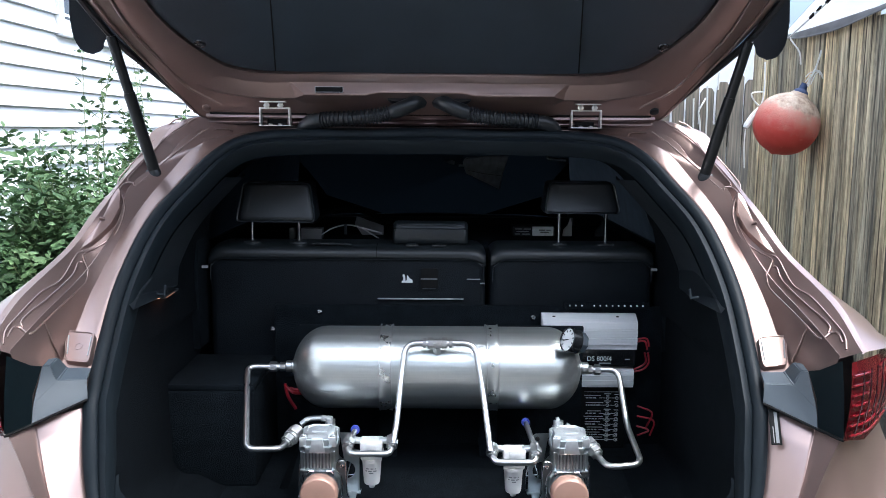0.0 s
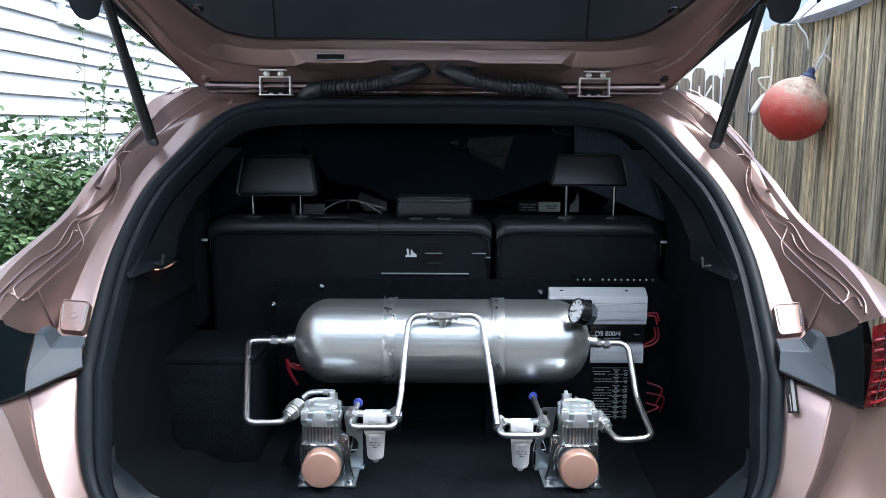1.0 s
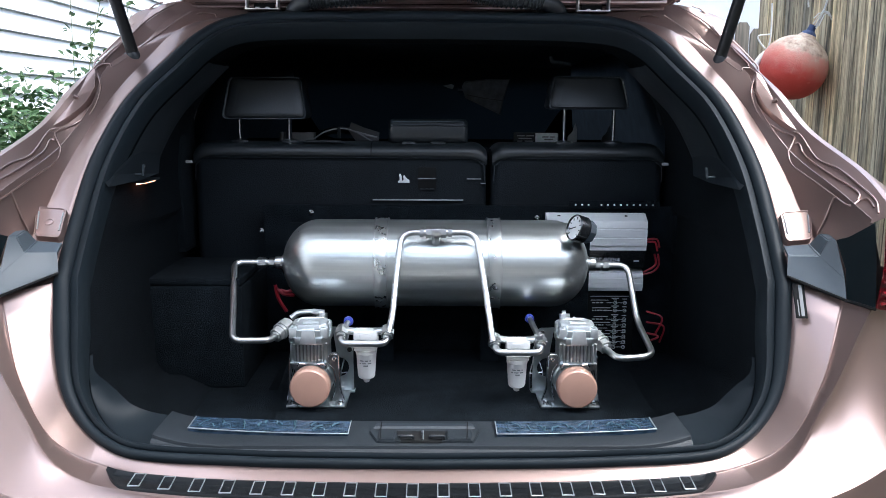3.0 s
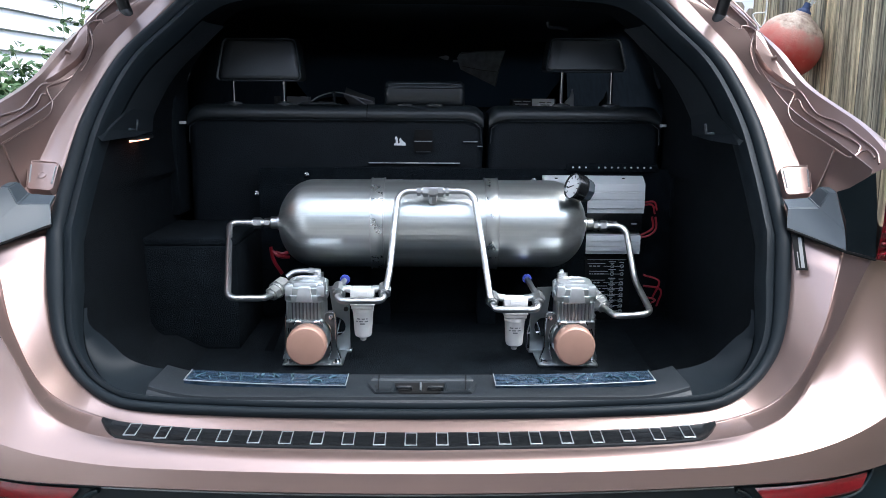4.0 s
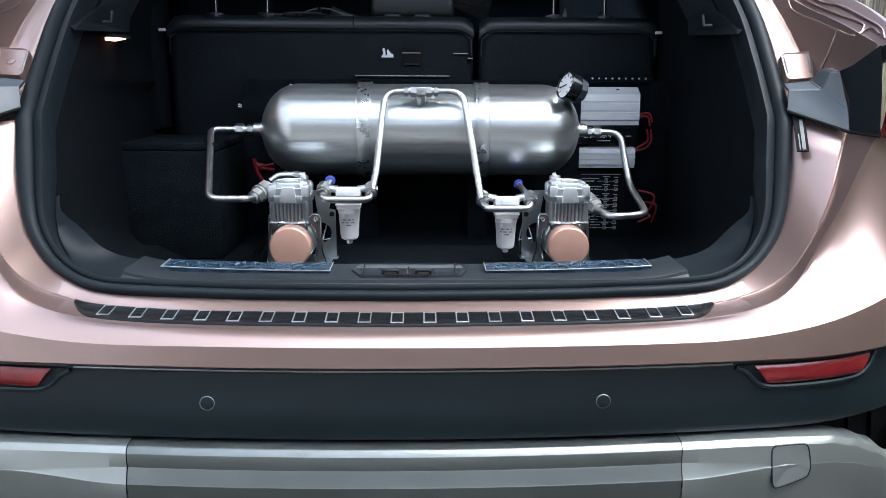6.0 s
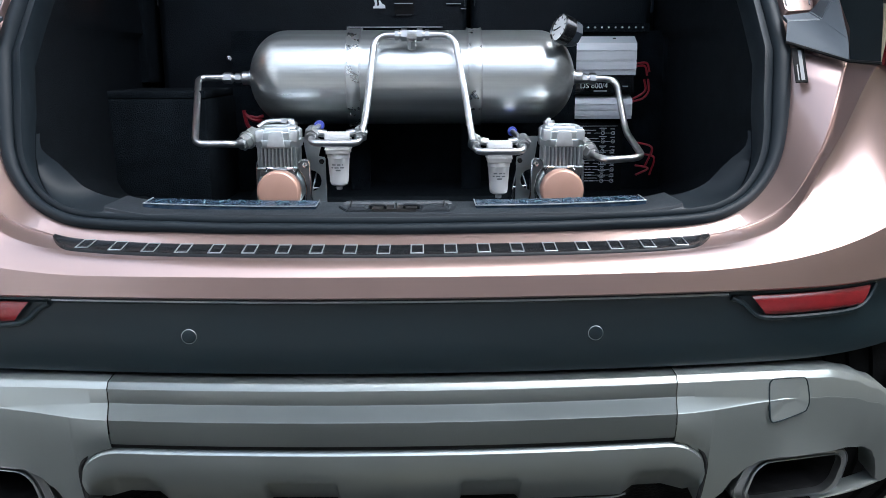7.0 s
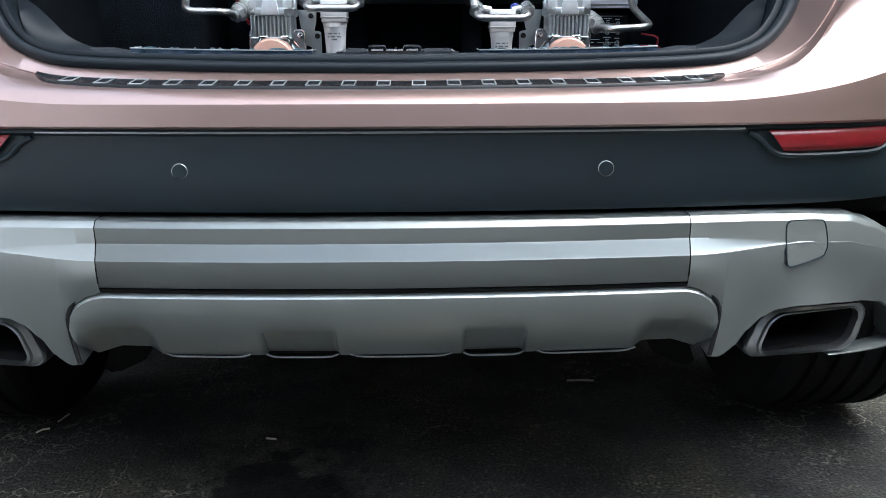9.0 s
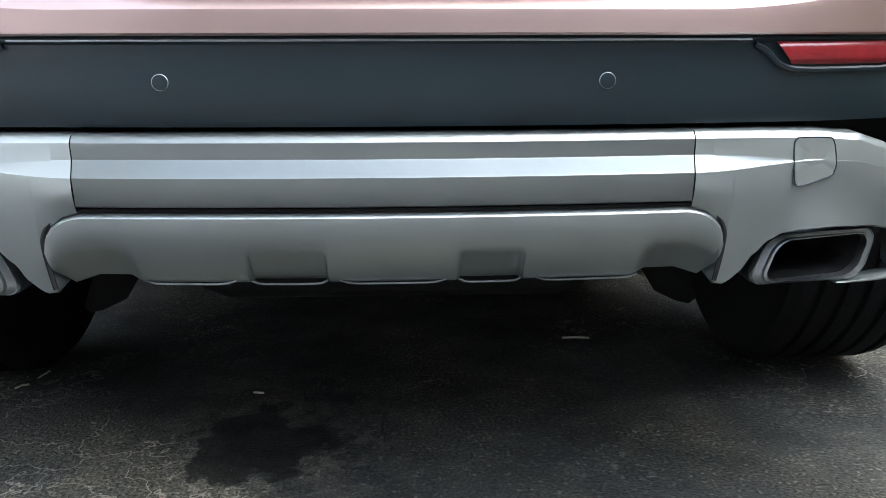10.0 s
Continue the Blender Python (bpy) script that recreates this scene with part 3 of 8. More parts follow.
def buoy():
    b = thing("buoy", "round faded red fishing buoy hung on the board fence", "buoy", (2.155, 4.06, 1.475))
    bm = bmesh.new()
    lathe(bm, [(0.001, -0.2)] + [(0.195 * math.cos(a), 0.19 * math.sin(a)) for a in [radians(v) for v in range(-80, 76, 8)]] + [(0.045, 0.2), (0.001, 0.2)], None, 40)
    finish("ball", bm, BUOY, b)
    bm = bmesh.new()
    lathe(bm, [(0.05, 0.18), (0.042, 0.21), (0.024, 0.225), (0.02, 0.26), (0.001, 0.262)], None, 20)
    c = finish("neck", bm, BLUE_ROPE, b, "dark blue rope eye")
    for ob in b.children:
        ob.rotation_euler = (0.1, 0.35, 0)
    r = thing("rope", "frayed white rope tied from the buoy to the fence", "rope", (2.2, 4.05, 1.7))
    tube_part("cord", [(0.05, -0.04, 0.0), (0.085, -0.03, 0.09), (0.108, 0.0, 0.11), (0.125, 0.0, 0.17), (0.145, 0.02, 0.22)], 0.0055, ROPE, r, n=20, sides=6)
    # frayed knot round the eye
    rng = random.Random(5)
    for k in range(9):
        a = rng.uniform(0, 6.28)
        top = Vector((0.085 + rng.uniform(-0.01, 0.01), -0.035, 0.085 + rng.uniform(-0.015, 0.01)))
        end = top + Vector((0.05 * math.cos(a), -0.01, -0.035 + 0.035 * math.sin(a)))
        tube_part("strand", [top, top.lerp(end, 0.5) + Vector((0, -0.012, 0.012)), end], 0.0034, ROPE, r, n=8, sides=5)
    tube_part("cord", [(-0.185, 0.05, -0.03), (-0.255, 0.05, -0.045), (-0.2, 0.05, -0.115), (-0.178, 0.05, -0.035), (-0.183, 0.05, 0.15)], 0.005, ROPE, r, n=26, sides=6)
    bm = bmesh.new()
    tube(bm, spline([(-0.205, 0.05, -0.13), (-0.235, 0.05, -0.17), (-0.268, 0.05, -0.226), (-0.28, 0.05, -0.25)], 10), 0.02, 9, taper=lambda u: 0.45 + 1.1 * u * (1.35 - u))
    finish("toggle", bm, ROPE, r, "pale worn wooden toggle")
    tube_part("cord", [(-0.278, 0.05, -0.24), (-0.281, 0.05, -0.36), (-0.272, 0.05, -0.50)], 0.004, ROPE, r, n=10, sides=6)


buoy()


def tarp():
    t = thing("tarp", "white canopy sagging over the top of the fence", "tarp", (2.3, 3.5, 2.0))
    hem = spline([(0, 1.12, 0.052), (0, 0.75, 0.012), (0, 0.3, 0.008), (0, 0.02, 0.030), (0, -0.18, 0.050), (0, -0.8, 0.10), (0, -2.0, 0.16)], 40)
    lip = spline([(0.02, 1.12, 0.060), (0.02, 0.75, 0.062), (0.02, 0.3, 0.070), (0.02, 0.02, 0.078), (0.02, -0.18, 0.086), (0.02, -0.8, 0.14), (0.02, -2.0, 0.20)], 40)
    rows = [[p + Vector((0.9 * v, 0.25 * v, 0.95 * v + 0.02 * math.sin(i * 0.9) * v * (1 - v))) for v in (0, 0.12, 0.35, 0.65, 1)] for i, p in enumerate(lip)]
    bm = bmesh.new()
    grid_faces(bm, rows)
    bmesh.ops.solidify(bm, geom=bm.faces, thickness=0.008)
    finish("sheet", bm, TARP, t)
    bm = bmesh.new()
    grid_faces(bm, [[a + Vector((-0.006, 0, 0.004)), a.lerp(b, 0.5) + Vector((-0.012, 0, 0)), b + Vector((-0.004, 0, 0))] for a, b in zip(hem, lip)])
    bmesh.ops.solidify(bm, geom=bm.faces, thickness=0.003)
    finish("hem_band", bm, MESH_GREY, t, "grey sagging underside of the hem")
    tube_part("edge_cord", [p + Vector((-0.008, 0, 0.002)) for p in hem], 0.006, MESH_GREY, t, sides=6)


tarp()


def litter():
    for pts, r in (([(0.36, 0.806, 0.003), (0.39, 0.803, 0.005), (0.421, 0.803, 0.003)], 0.0026), ([(-0.737, 0.585, 0.002), (-0.728, 0.594, 0.004), (-0.718, 0.603, 0.002)], 0.002), ([(-0.714, 0.633, 0.002), (-0.705, 0.667, 0.003)], 0.0018), ([(-0.275, 0.545, 0.002), (-0.255, 0.539, 0.003)], 0.002)):
        t = thing("straw", "short pale dry straw lying on the asphalt", "straw", pts[0], "straws on the asphalt")
        tube_part("stalk", [(x - pts[0][0], y - pts[0][1], z - pts[0][2] + 0.002) for x, y, z in pts], r, STRAW, t, sides=6)


litter()


def back_tarp():
    t = thing("tarp", "white plastic sheet hanging behind the picket fence", "tarp", (1.6, 5.424, 1.42))
    rows = []
    for i in range(16):
        u = i / 15
        rows.append([Vector((-0.7 + 1.6 * u, 0.03 * v * math.sin(9 * u + 2 * v) + 0.25 * v, 1.5 * v)) for v in (0, 0.3, 0.6, 1)])
    bm = bmesh.new()
    grid_faces(bm, rows)
    bmesh.ops.solidify(bm, geom=bm.faces, thickness=0.008)
    finish("sheet", bm, TARP, t)
    r = thing("rope", "white ropes hanging on the picket fence", "rope", (2.0, 5.335, 1.6))
    for pts in ([(-0.034, 0, 0.075), (-0.03, -0.01, -0.1), (-0.027, 0, -0.25)], [(0.068, 0, 0.17), (0.07, -0.01, 0.0), (0.076, 0, -0.29)], [(0.034, 0, -0.27), (0.02, -0.01, -0.1), (0.004, -0.02, -0.024), (0.04, -0.02, 0.05), (0.057, 0, 0.075)], [(0.152, 0, 0.267), (0.151, 0, 0.14)]):
        tube_part("cord", pts, 0.0065, ROPE, r, n=14, sides=6)
    h = thing("strap", "white cord with dark hooks tied down from the canopy", "strap", (2.15, 3.9, 1.9))
    tube_part("cord", [(0.16, 0.37, -0.05), (0.155, 0.39, 0.03), (0.13, 0.48, 0.12), (0.12, 0.42, 0.145), (0.125, 0.15, 0.225), (0.14, -0.05, 0.30), (0.15, -0.15, 0.34)], 0.005, ROPE, h, n=20, sides=6)
    for p in ((0.122, 0.17, 0.222), (0.128, 0.09, 0.252), (0.136, 0.0, 0.285)):
        bm = bmesh.new()
        lathe(bm, [(0.001, -0.03), (0.009, -0.024), (0.010, 0.024), (0.001, 0.03)], Matrix.Translation(p) @ Matrix.Rotation(radians(70), 4, "X"), 10)
        finish("hook", bm, UNDER, h, "dark metal hook")


back_tarp()


# ---- the car ----
car = thing("car", "rose gold compact crossover with its tailgate wide open", "car")


def bump_y(x):
    """The bumper's outline seen from above."""
    x = abs(x)
    return 0.03 + 0.13 * x * x + 1.2 * max(0, x - 0.5) ** 2


SEAL_LOW = [(0, 0.1365, 0.7160), (0.2, 0.1376, 0.7180), (0.30, 0.1400, 0.7208), (0.36, 0.1422, 0.7226), (0.42, 0.1475, 0.7268), (0.46, 0.1640, 0.7345), (0.50, 0.1890, 0.7505), (0.530, 0.209, 0.7770), (0.548, 0.2255, 0.8045), (0.560, 0.243, 0.838), (0.571, 0.266, 0.885), (0.582, 0.302, 0.950)]
SEAL_HIGH = [(0.582, 0.302, 0.950), (0.595, 0.405, 1.034), (0.597, 0.51, 1.13), (0.576, 0.63, 1.232), (0.527, 0.725, 1.31), (0.475, 0.78, 1.37), (0.405, 0.806, 1.405), (0.28, 0.815, 1.417), (0, 0.82, 1.42)]
EDGE_IN = [(0, 0.1140, 0.7040), (0.2, 0.1172, 0.7052), (0.30, 0.1215, 0.7066), (0.36, 0.1270, 0.7085), (0.42, 0.1335, 0.7118), (0.46, 0.1388, 0.7192), (0.50, 0.1452, 0.7310), (0.535, 0.1545, 0.7500), (0.558, 0.164, 0.7760), (0.580, 0.180, 0.8060), (0.607, 0.2045, 0.8510), (0.648, 0.262, 0.94)]
EDGE_OUT = [(0, 0.0655, 0.6980), (0.2, 0.0705, 0.6990), (0.30, 0.0760, 0.7003), (0.36, 0.0810, 0.7022), (0.42, 0.0868, 0.7068), (0.46, 0.0940, 0.7130), (0.50, 0.1065, 0.7255), (0.530, 0.1200, 0.7480), (0.558, 0.1390, 0.7825), (0.580, 0.1535, 0.8095), (0.606, 0.1710, 0.8430), (0.668, 0.217, 0.932)]


def body_shell():
    bm = bmesh.new()
    fold = []
    for a, b in zip(EDGE_IN, EDGE_OUT):
        j = min(1, max(0, a[0] - 0.3) / 0.15)
        k = 0.5 - 0.4 * j
        fold.append((a[0] + (b[0] - a[0]) * k, a[1] + (b[1] - a[1]) * k + 0.008 - 0.001 * j, a[2] + (b[2] - a[2]) * k - 0.003 + 0.001 * j))
    inner = [(x * 0.985, y + 0.02, z) for x, y, z in SEAL_LOW]
    loft(bm, [inner, SEAL_LOW, EDGE_IN, fold, EDGE_OUT], 80, round_edge=0.002)
    # pillar: flange falling outward, gutter, inner and outer rim, then the quarter panel
    def proud(rail, d):
        return [(x, y - 0.72 * d, z + 0.69 * d) for x, y, z in rail]
    flange = [(0.648, 0.262, 0.94), (0.645, 0.412, 1.048), (0.638, 0.515, 1.135), (0.610, 0.632, 1.238), (0.567, 0.735, 1.322), (0.512, 0.795, 1.39), (0.42, 0.825, 1.415), (0.28, 0.838, 1.4225), (0, 0.842, 1.424)]
    rim_a = [(0.672, 0.25, 1.06), (0.667, 0.345, 1.092), (0.655, 0.511, 1.146), (0.63, 0.605, 1.222), (0.632, 0.695, 1.295), (0.584, 0.77, 1.3455), (0.513, 0.835, 1.416), (0.3, 0.88, 1.425), (0, 0.885, 1.427)]
    rim_b = [(0.702, 0.235, 1.07), (0.712, 0.37, 1.122), (0.69, 0.53, 1.185), (0.664, 0.61, 1.25), (0.647, 0.715, 1.315), (0.6135, 0.79, 1.37), (0.545, 0.86, 1.4415), (0.3, 0.91, 1.44), (0, 0.915, 1.44)]
    rim_c = [(0.715, 0.245, 1.07), (0.732, 0.385, 1.122), (0.707, 0.545, 1.187), (0.683, 0.625, 1.252), (0.67, 0.72, 1.30), (0.645, 0.80, 1.362), (0.596, 0.86, 1.4305), (0.3, 0.93, 1.45), (0, 0.935, 1.45)]
    def between(p, q, k):
        return [tuple(u + (v - u) * k for u, v in zip(m, n)) for m, n in zip(p, q)]
    panel_a = [(0.76, 0.26, 1.075), (0.80, 0.44, 1.093), (0.76, 0.66, 1.15), (0.71, 0.80, 1.22), (0.69, 0.88, 1.285), (0.65, 0.95, 1.35), (0.60, 0.95, 1.415), (0.3, 1.0, 1.45), (0, 1.0, 1.455)]
    panel_b = [(0.84, 0.36, 1.05), (0.885, 0.66, 1.045), (0.85, 1.0, 1.09), (0.80, 1.3, 1.16), (0.74, 1.5, 1.25), (0.67, 1.6, 1.36), (0.60, 1.7, 1.43), (0.3, 1.7, 1.465), (0, 1.7, 1.47)]
    inner = [(x * 0.985, y + 0.02, z) for x, y, z in SEAL_HIGH]
    bm2 = bmesh.new()
    loft(bm2, [inner, proud(SEAL_HIGH, 0.006), proud(between(SEAL_HIGH, flange, 0.15), 0.0062), proud(flange, -0.004), proud(between(flange, rim_a, 0.06), -0.005), proud(rim_a, 0.009), proud(between(rim_a, rim_b, 0.1), -0.006), proud(rim_b, 0.007), proud(between(rim_b, rim_c, 0.2), -0.004), proud(rim_c, 0.003), panel_a, panel_b], 90, round_edge=0.0016)
    me = bpy.data.meshes.new("tmp")
    bm2.to_mesh(me)
    bm2.free()
    bm.from_mesh(me)
    # flanks and roof further forward
    flank = [[(0.9, 0.62, 0.92), (0.905, 1.3, 0.92), (0.9, 2.4, 0.92), (0.88, 3.2, 0.9)], [(0.885, 0.66, 1.045), (0.88, 1.3, 1.02), (0.87, 2.4, 1.0), (0.86, 3.2, 0.97)]]
    loft(bm, flank, 12)
    low = [[(0.88, 1.25, 0.3), (0.88, 2.0, 0.3), (0.88, 3.2, 0.3)], [(0.905, 1.25, 0.6), (0.9, 2.0, 0.6), (0.9, 3.2, 0.6)], [(0.905, 1.3, 0.92), (0.9, 2.4, 0.92), (0.88, 3.2, 0.9)]]
    loft(bm, low, 8)
    roof = [[(0.66, 1.6, 1.40), (0.66, 2.2, 1.41), (0.62, 2.75, 1.40)], [(0.58, 1.6, 1.432), (0.58, 2.2, 1.44), (0.56, 2.75, 1.42)], [(0.3, 1.6, 1.465), (0.3, 2.2, 1.475), (0.3, 2.75, 1.45)], [(0, 1.6, 1.47), (0, 2.2, 1.48), (0, 2.75, 1.455)]]
    loft(bm, roof, 8)
    arch = []
    for a in range(-10, 191, 10):
        arch.append((0.90, 0.75 - 0.39 * math.cos(radians(a)), 0.345 + 0.39 * math.sin(radians(a))))
    top = [(0.905, 0.55 + 0.7 * i / (len(arch) - 1), 0.92) for i in range(len(arch))]
    for s in SIDES:
        grid_faces(bm, [[(s * x, y, z) for x, y, z in arch], [(s * x, y, z) for x, y, z in top]])
    finish("body_shell", bm, PAINT, car, "rose gold metallic paint", 40)


body_shell()


TOP_RAIL = spline(EDGE_OUT + [(0.72, 0.262, 0.928), (0.8, 0.36, 0.922), (0.86, 0.47, 0.918), (0.9, 0.62, 0.915)], 300)


def top_edge(x):
    """The bumper cover's upper edge: along the opening, then under the tail light."""
    xs = [p.x for p in TOP_RAIL]
    return float(np.interp(abs(x), xs, [p.y for p in TOP_RAIL])), float(np.interp(abs(x), xs, [p.z for p in TOP_RAIL]))


def bumper_cover():
    bm = bmesh.new()
    xs = sorted({round(v, 4) for v in [i / 90 * 0.9 for i in range(91)]})
    cols = []
    for x in [-v for v in reversed(xs)] + xs[1:]:
        ax = abs(x)
        ty, tz = top_edge(x)
        by = bump_y(x) if ax < 0.84 else bump_y(0.84) + (ax - 0.84) * 4.6
        crest_z = 0.6838 + 0.52 * max(0, ax - 0.36) ** 2
        crest_y = by - 0.004
        col = [Vector((x, ty, tz)), Vector((x, ty - 0.003, tz - 0.001))]
        # hollow above the shoulder towards the sides, gently crowned in the middle
        side = min(1.0, max(0.0, (ax - 0.47) / 0.17))
        side = side * side * (3 - 2 * side)
        for u in (0.12, 0.25, 0.38, 0.5, 0.62, 0.74, 0.85, 0.93):
            f = u + (u ** 1.9 - u) * side
            bulge = math.sin(math.pi * u)
            col.append(Vector((x, ty + (crest_y - ty) * f - bulge * 0.001, tz + (crest_z - tz) * u + bulge * 0.0058 * max(0, min(1, (0.55 - ax) / 0.2)))))
        col += [Vector((x, crest_y, crest_z)), Vector((x, crest_y - 0.001, crest_z - 0.004)), Vector((x, by - 0.0068, (crest_z + 0.656) / 2 - 0.002)), Vector((x, by - 0.0086, 0.6585)), Vector((x, by - 0.005, 0.6555)), Vector((x, by + 0.03, 0.6555))]
        cols.append(col)
    grid_faces(bm, cols)
    return finish("bumper_cover", bm, PAINT, car, "rose gold painted bumper cover", 28)


bumper_cover()


def side_y(x):
    ax = abs(x)
    return bump_y(ax) if ax < 0.84 else bump_y(0.84) + (ax - 0.84) * 4.6


def black_band():
    bm = bmesh.new()
    cols = []
    for i in range(-60, 61):
        x = i / 60 * 0.9
        y = side_y(x)
        cols.append([Vector((x, y + dy, z)) for dy, z in ((0.03, 0.655), (0.004, 0.654), (0.003, 0.650), (0.006, 0.646), (0.007, 0.60), (0.009, 0.562), (0.013, 0.5535), (0.05, 0.5525))])
    grid_faces(bm, cols)
    band = finish("bumper_band", bm, BUMPER_BLACK, car, "black grained plastic bumper band", 35)
    # highlight on the band's upper bevel, drawn as a pale satin tube
    tube_part("band_lip", [(x / 40 * 0.425, side_y(x / 40 * 0.425) + 0.0025, 0.6505) for x in range(-40, 41)], 0.0014, SATIN, band, "pale line drawn as the highlight on the band's top edge", sides=6)
    for s in SIDES:
        for x in (0.255,):
            m = Matrix.Translation((s * x, side_y(x) + 0.0065, 0.6045)) @ TO_REAR
            ring = lathe_part("parking_sensor", [(0.0088, 0.0), (0.0088, 0.0012), (0.0075, 0.0016), (0.0001, 0.0018)], m, BUMPER_BLACK, car)
            bm = bmesh.new()
            lathe(bm, [(0.0096, 0), (0.0096, 0.0012), (0.009, 0.0017), (0.0088, 0.0)], m, 28)
            finish("rim", bm, SILVER, ring, "thin pale ring")
    for s in SIDES:
        rows = []
        for j in range(9):
            v = j / 8
            row = []
            for i in range(25):
                u = i / 24
                x = 0.455 + 0.022 * v + u * (0.178 - 0.022 * v - 0.014 * v)
                z = 0.6475 - 0.026 * v + 0.001 * u
                y = side_y(x) - 0.0025 + 0.004 * (abs(v - 0.5) * 2) ** 4
                row.append(Vector((s * x, y, z)))
            rows.append(row)
        bm = bmesh.new()
        grid_faces(bm, rows)
        r = finish("reflector", bm, REFLECTOR, car, "red reflector strip")
        line = [(s * x, side_y(x) + 0.004, z) for x, z in ((0.43, 0.645), (0.446, 0.637), (0.464, 0.6215), (0.49, 0.616), (0.56, 0.616), (0.61, 0.6175), (0.632, 0.628), (0.645, 0.648))]
        tube_part("surround", line, 0.0035, BUMPER_BLACK, r, n=40, sides=8)


black_band()


LOWER_EDGE = [(0.3625, 0.4575), (0.378, 0.4525), (0.3965, 0.4405), (0.4065, 0.4285), (0.4108, 0.416), (0.4122, 0.40), (0.4128, 0.358), (0.416, 0.3535), (0.4245, 0.352), (0.4383, 0.3675), (0.4527, 0.3902), (0.4705, 0.4084), (0.4884, 0.4185), (0.5132, 0.4226), (0.5569, 0.4241), (0.6148, 0.4196), (0.6503, 0.4116), (0.672, 0.40), (0.688, 0.378), (0.698, 0.342), (0.71, 0.332), (0.9, 0.328)]


def tuck(x, z):
    """How far the bumper corner's inner edge draws inwards below."""
    fall = max(0.0, (0.415 - z) / 0.057)
    return 0.0092 * fall ** 1.3 * min(1, max(0.0, (0.4345 - x) / 0.02))


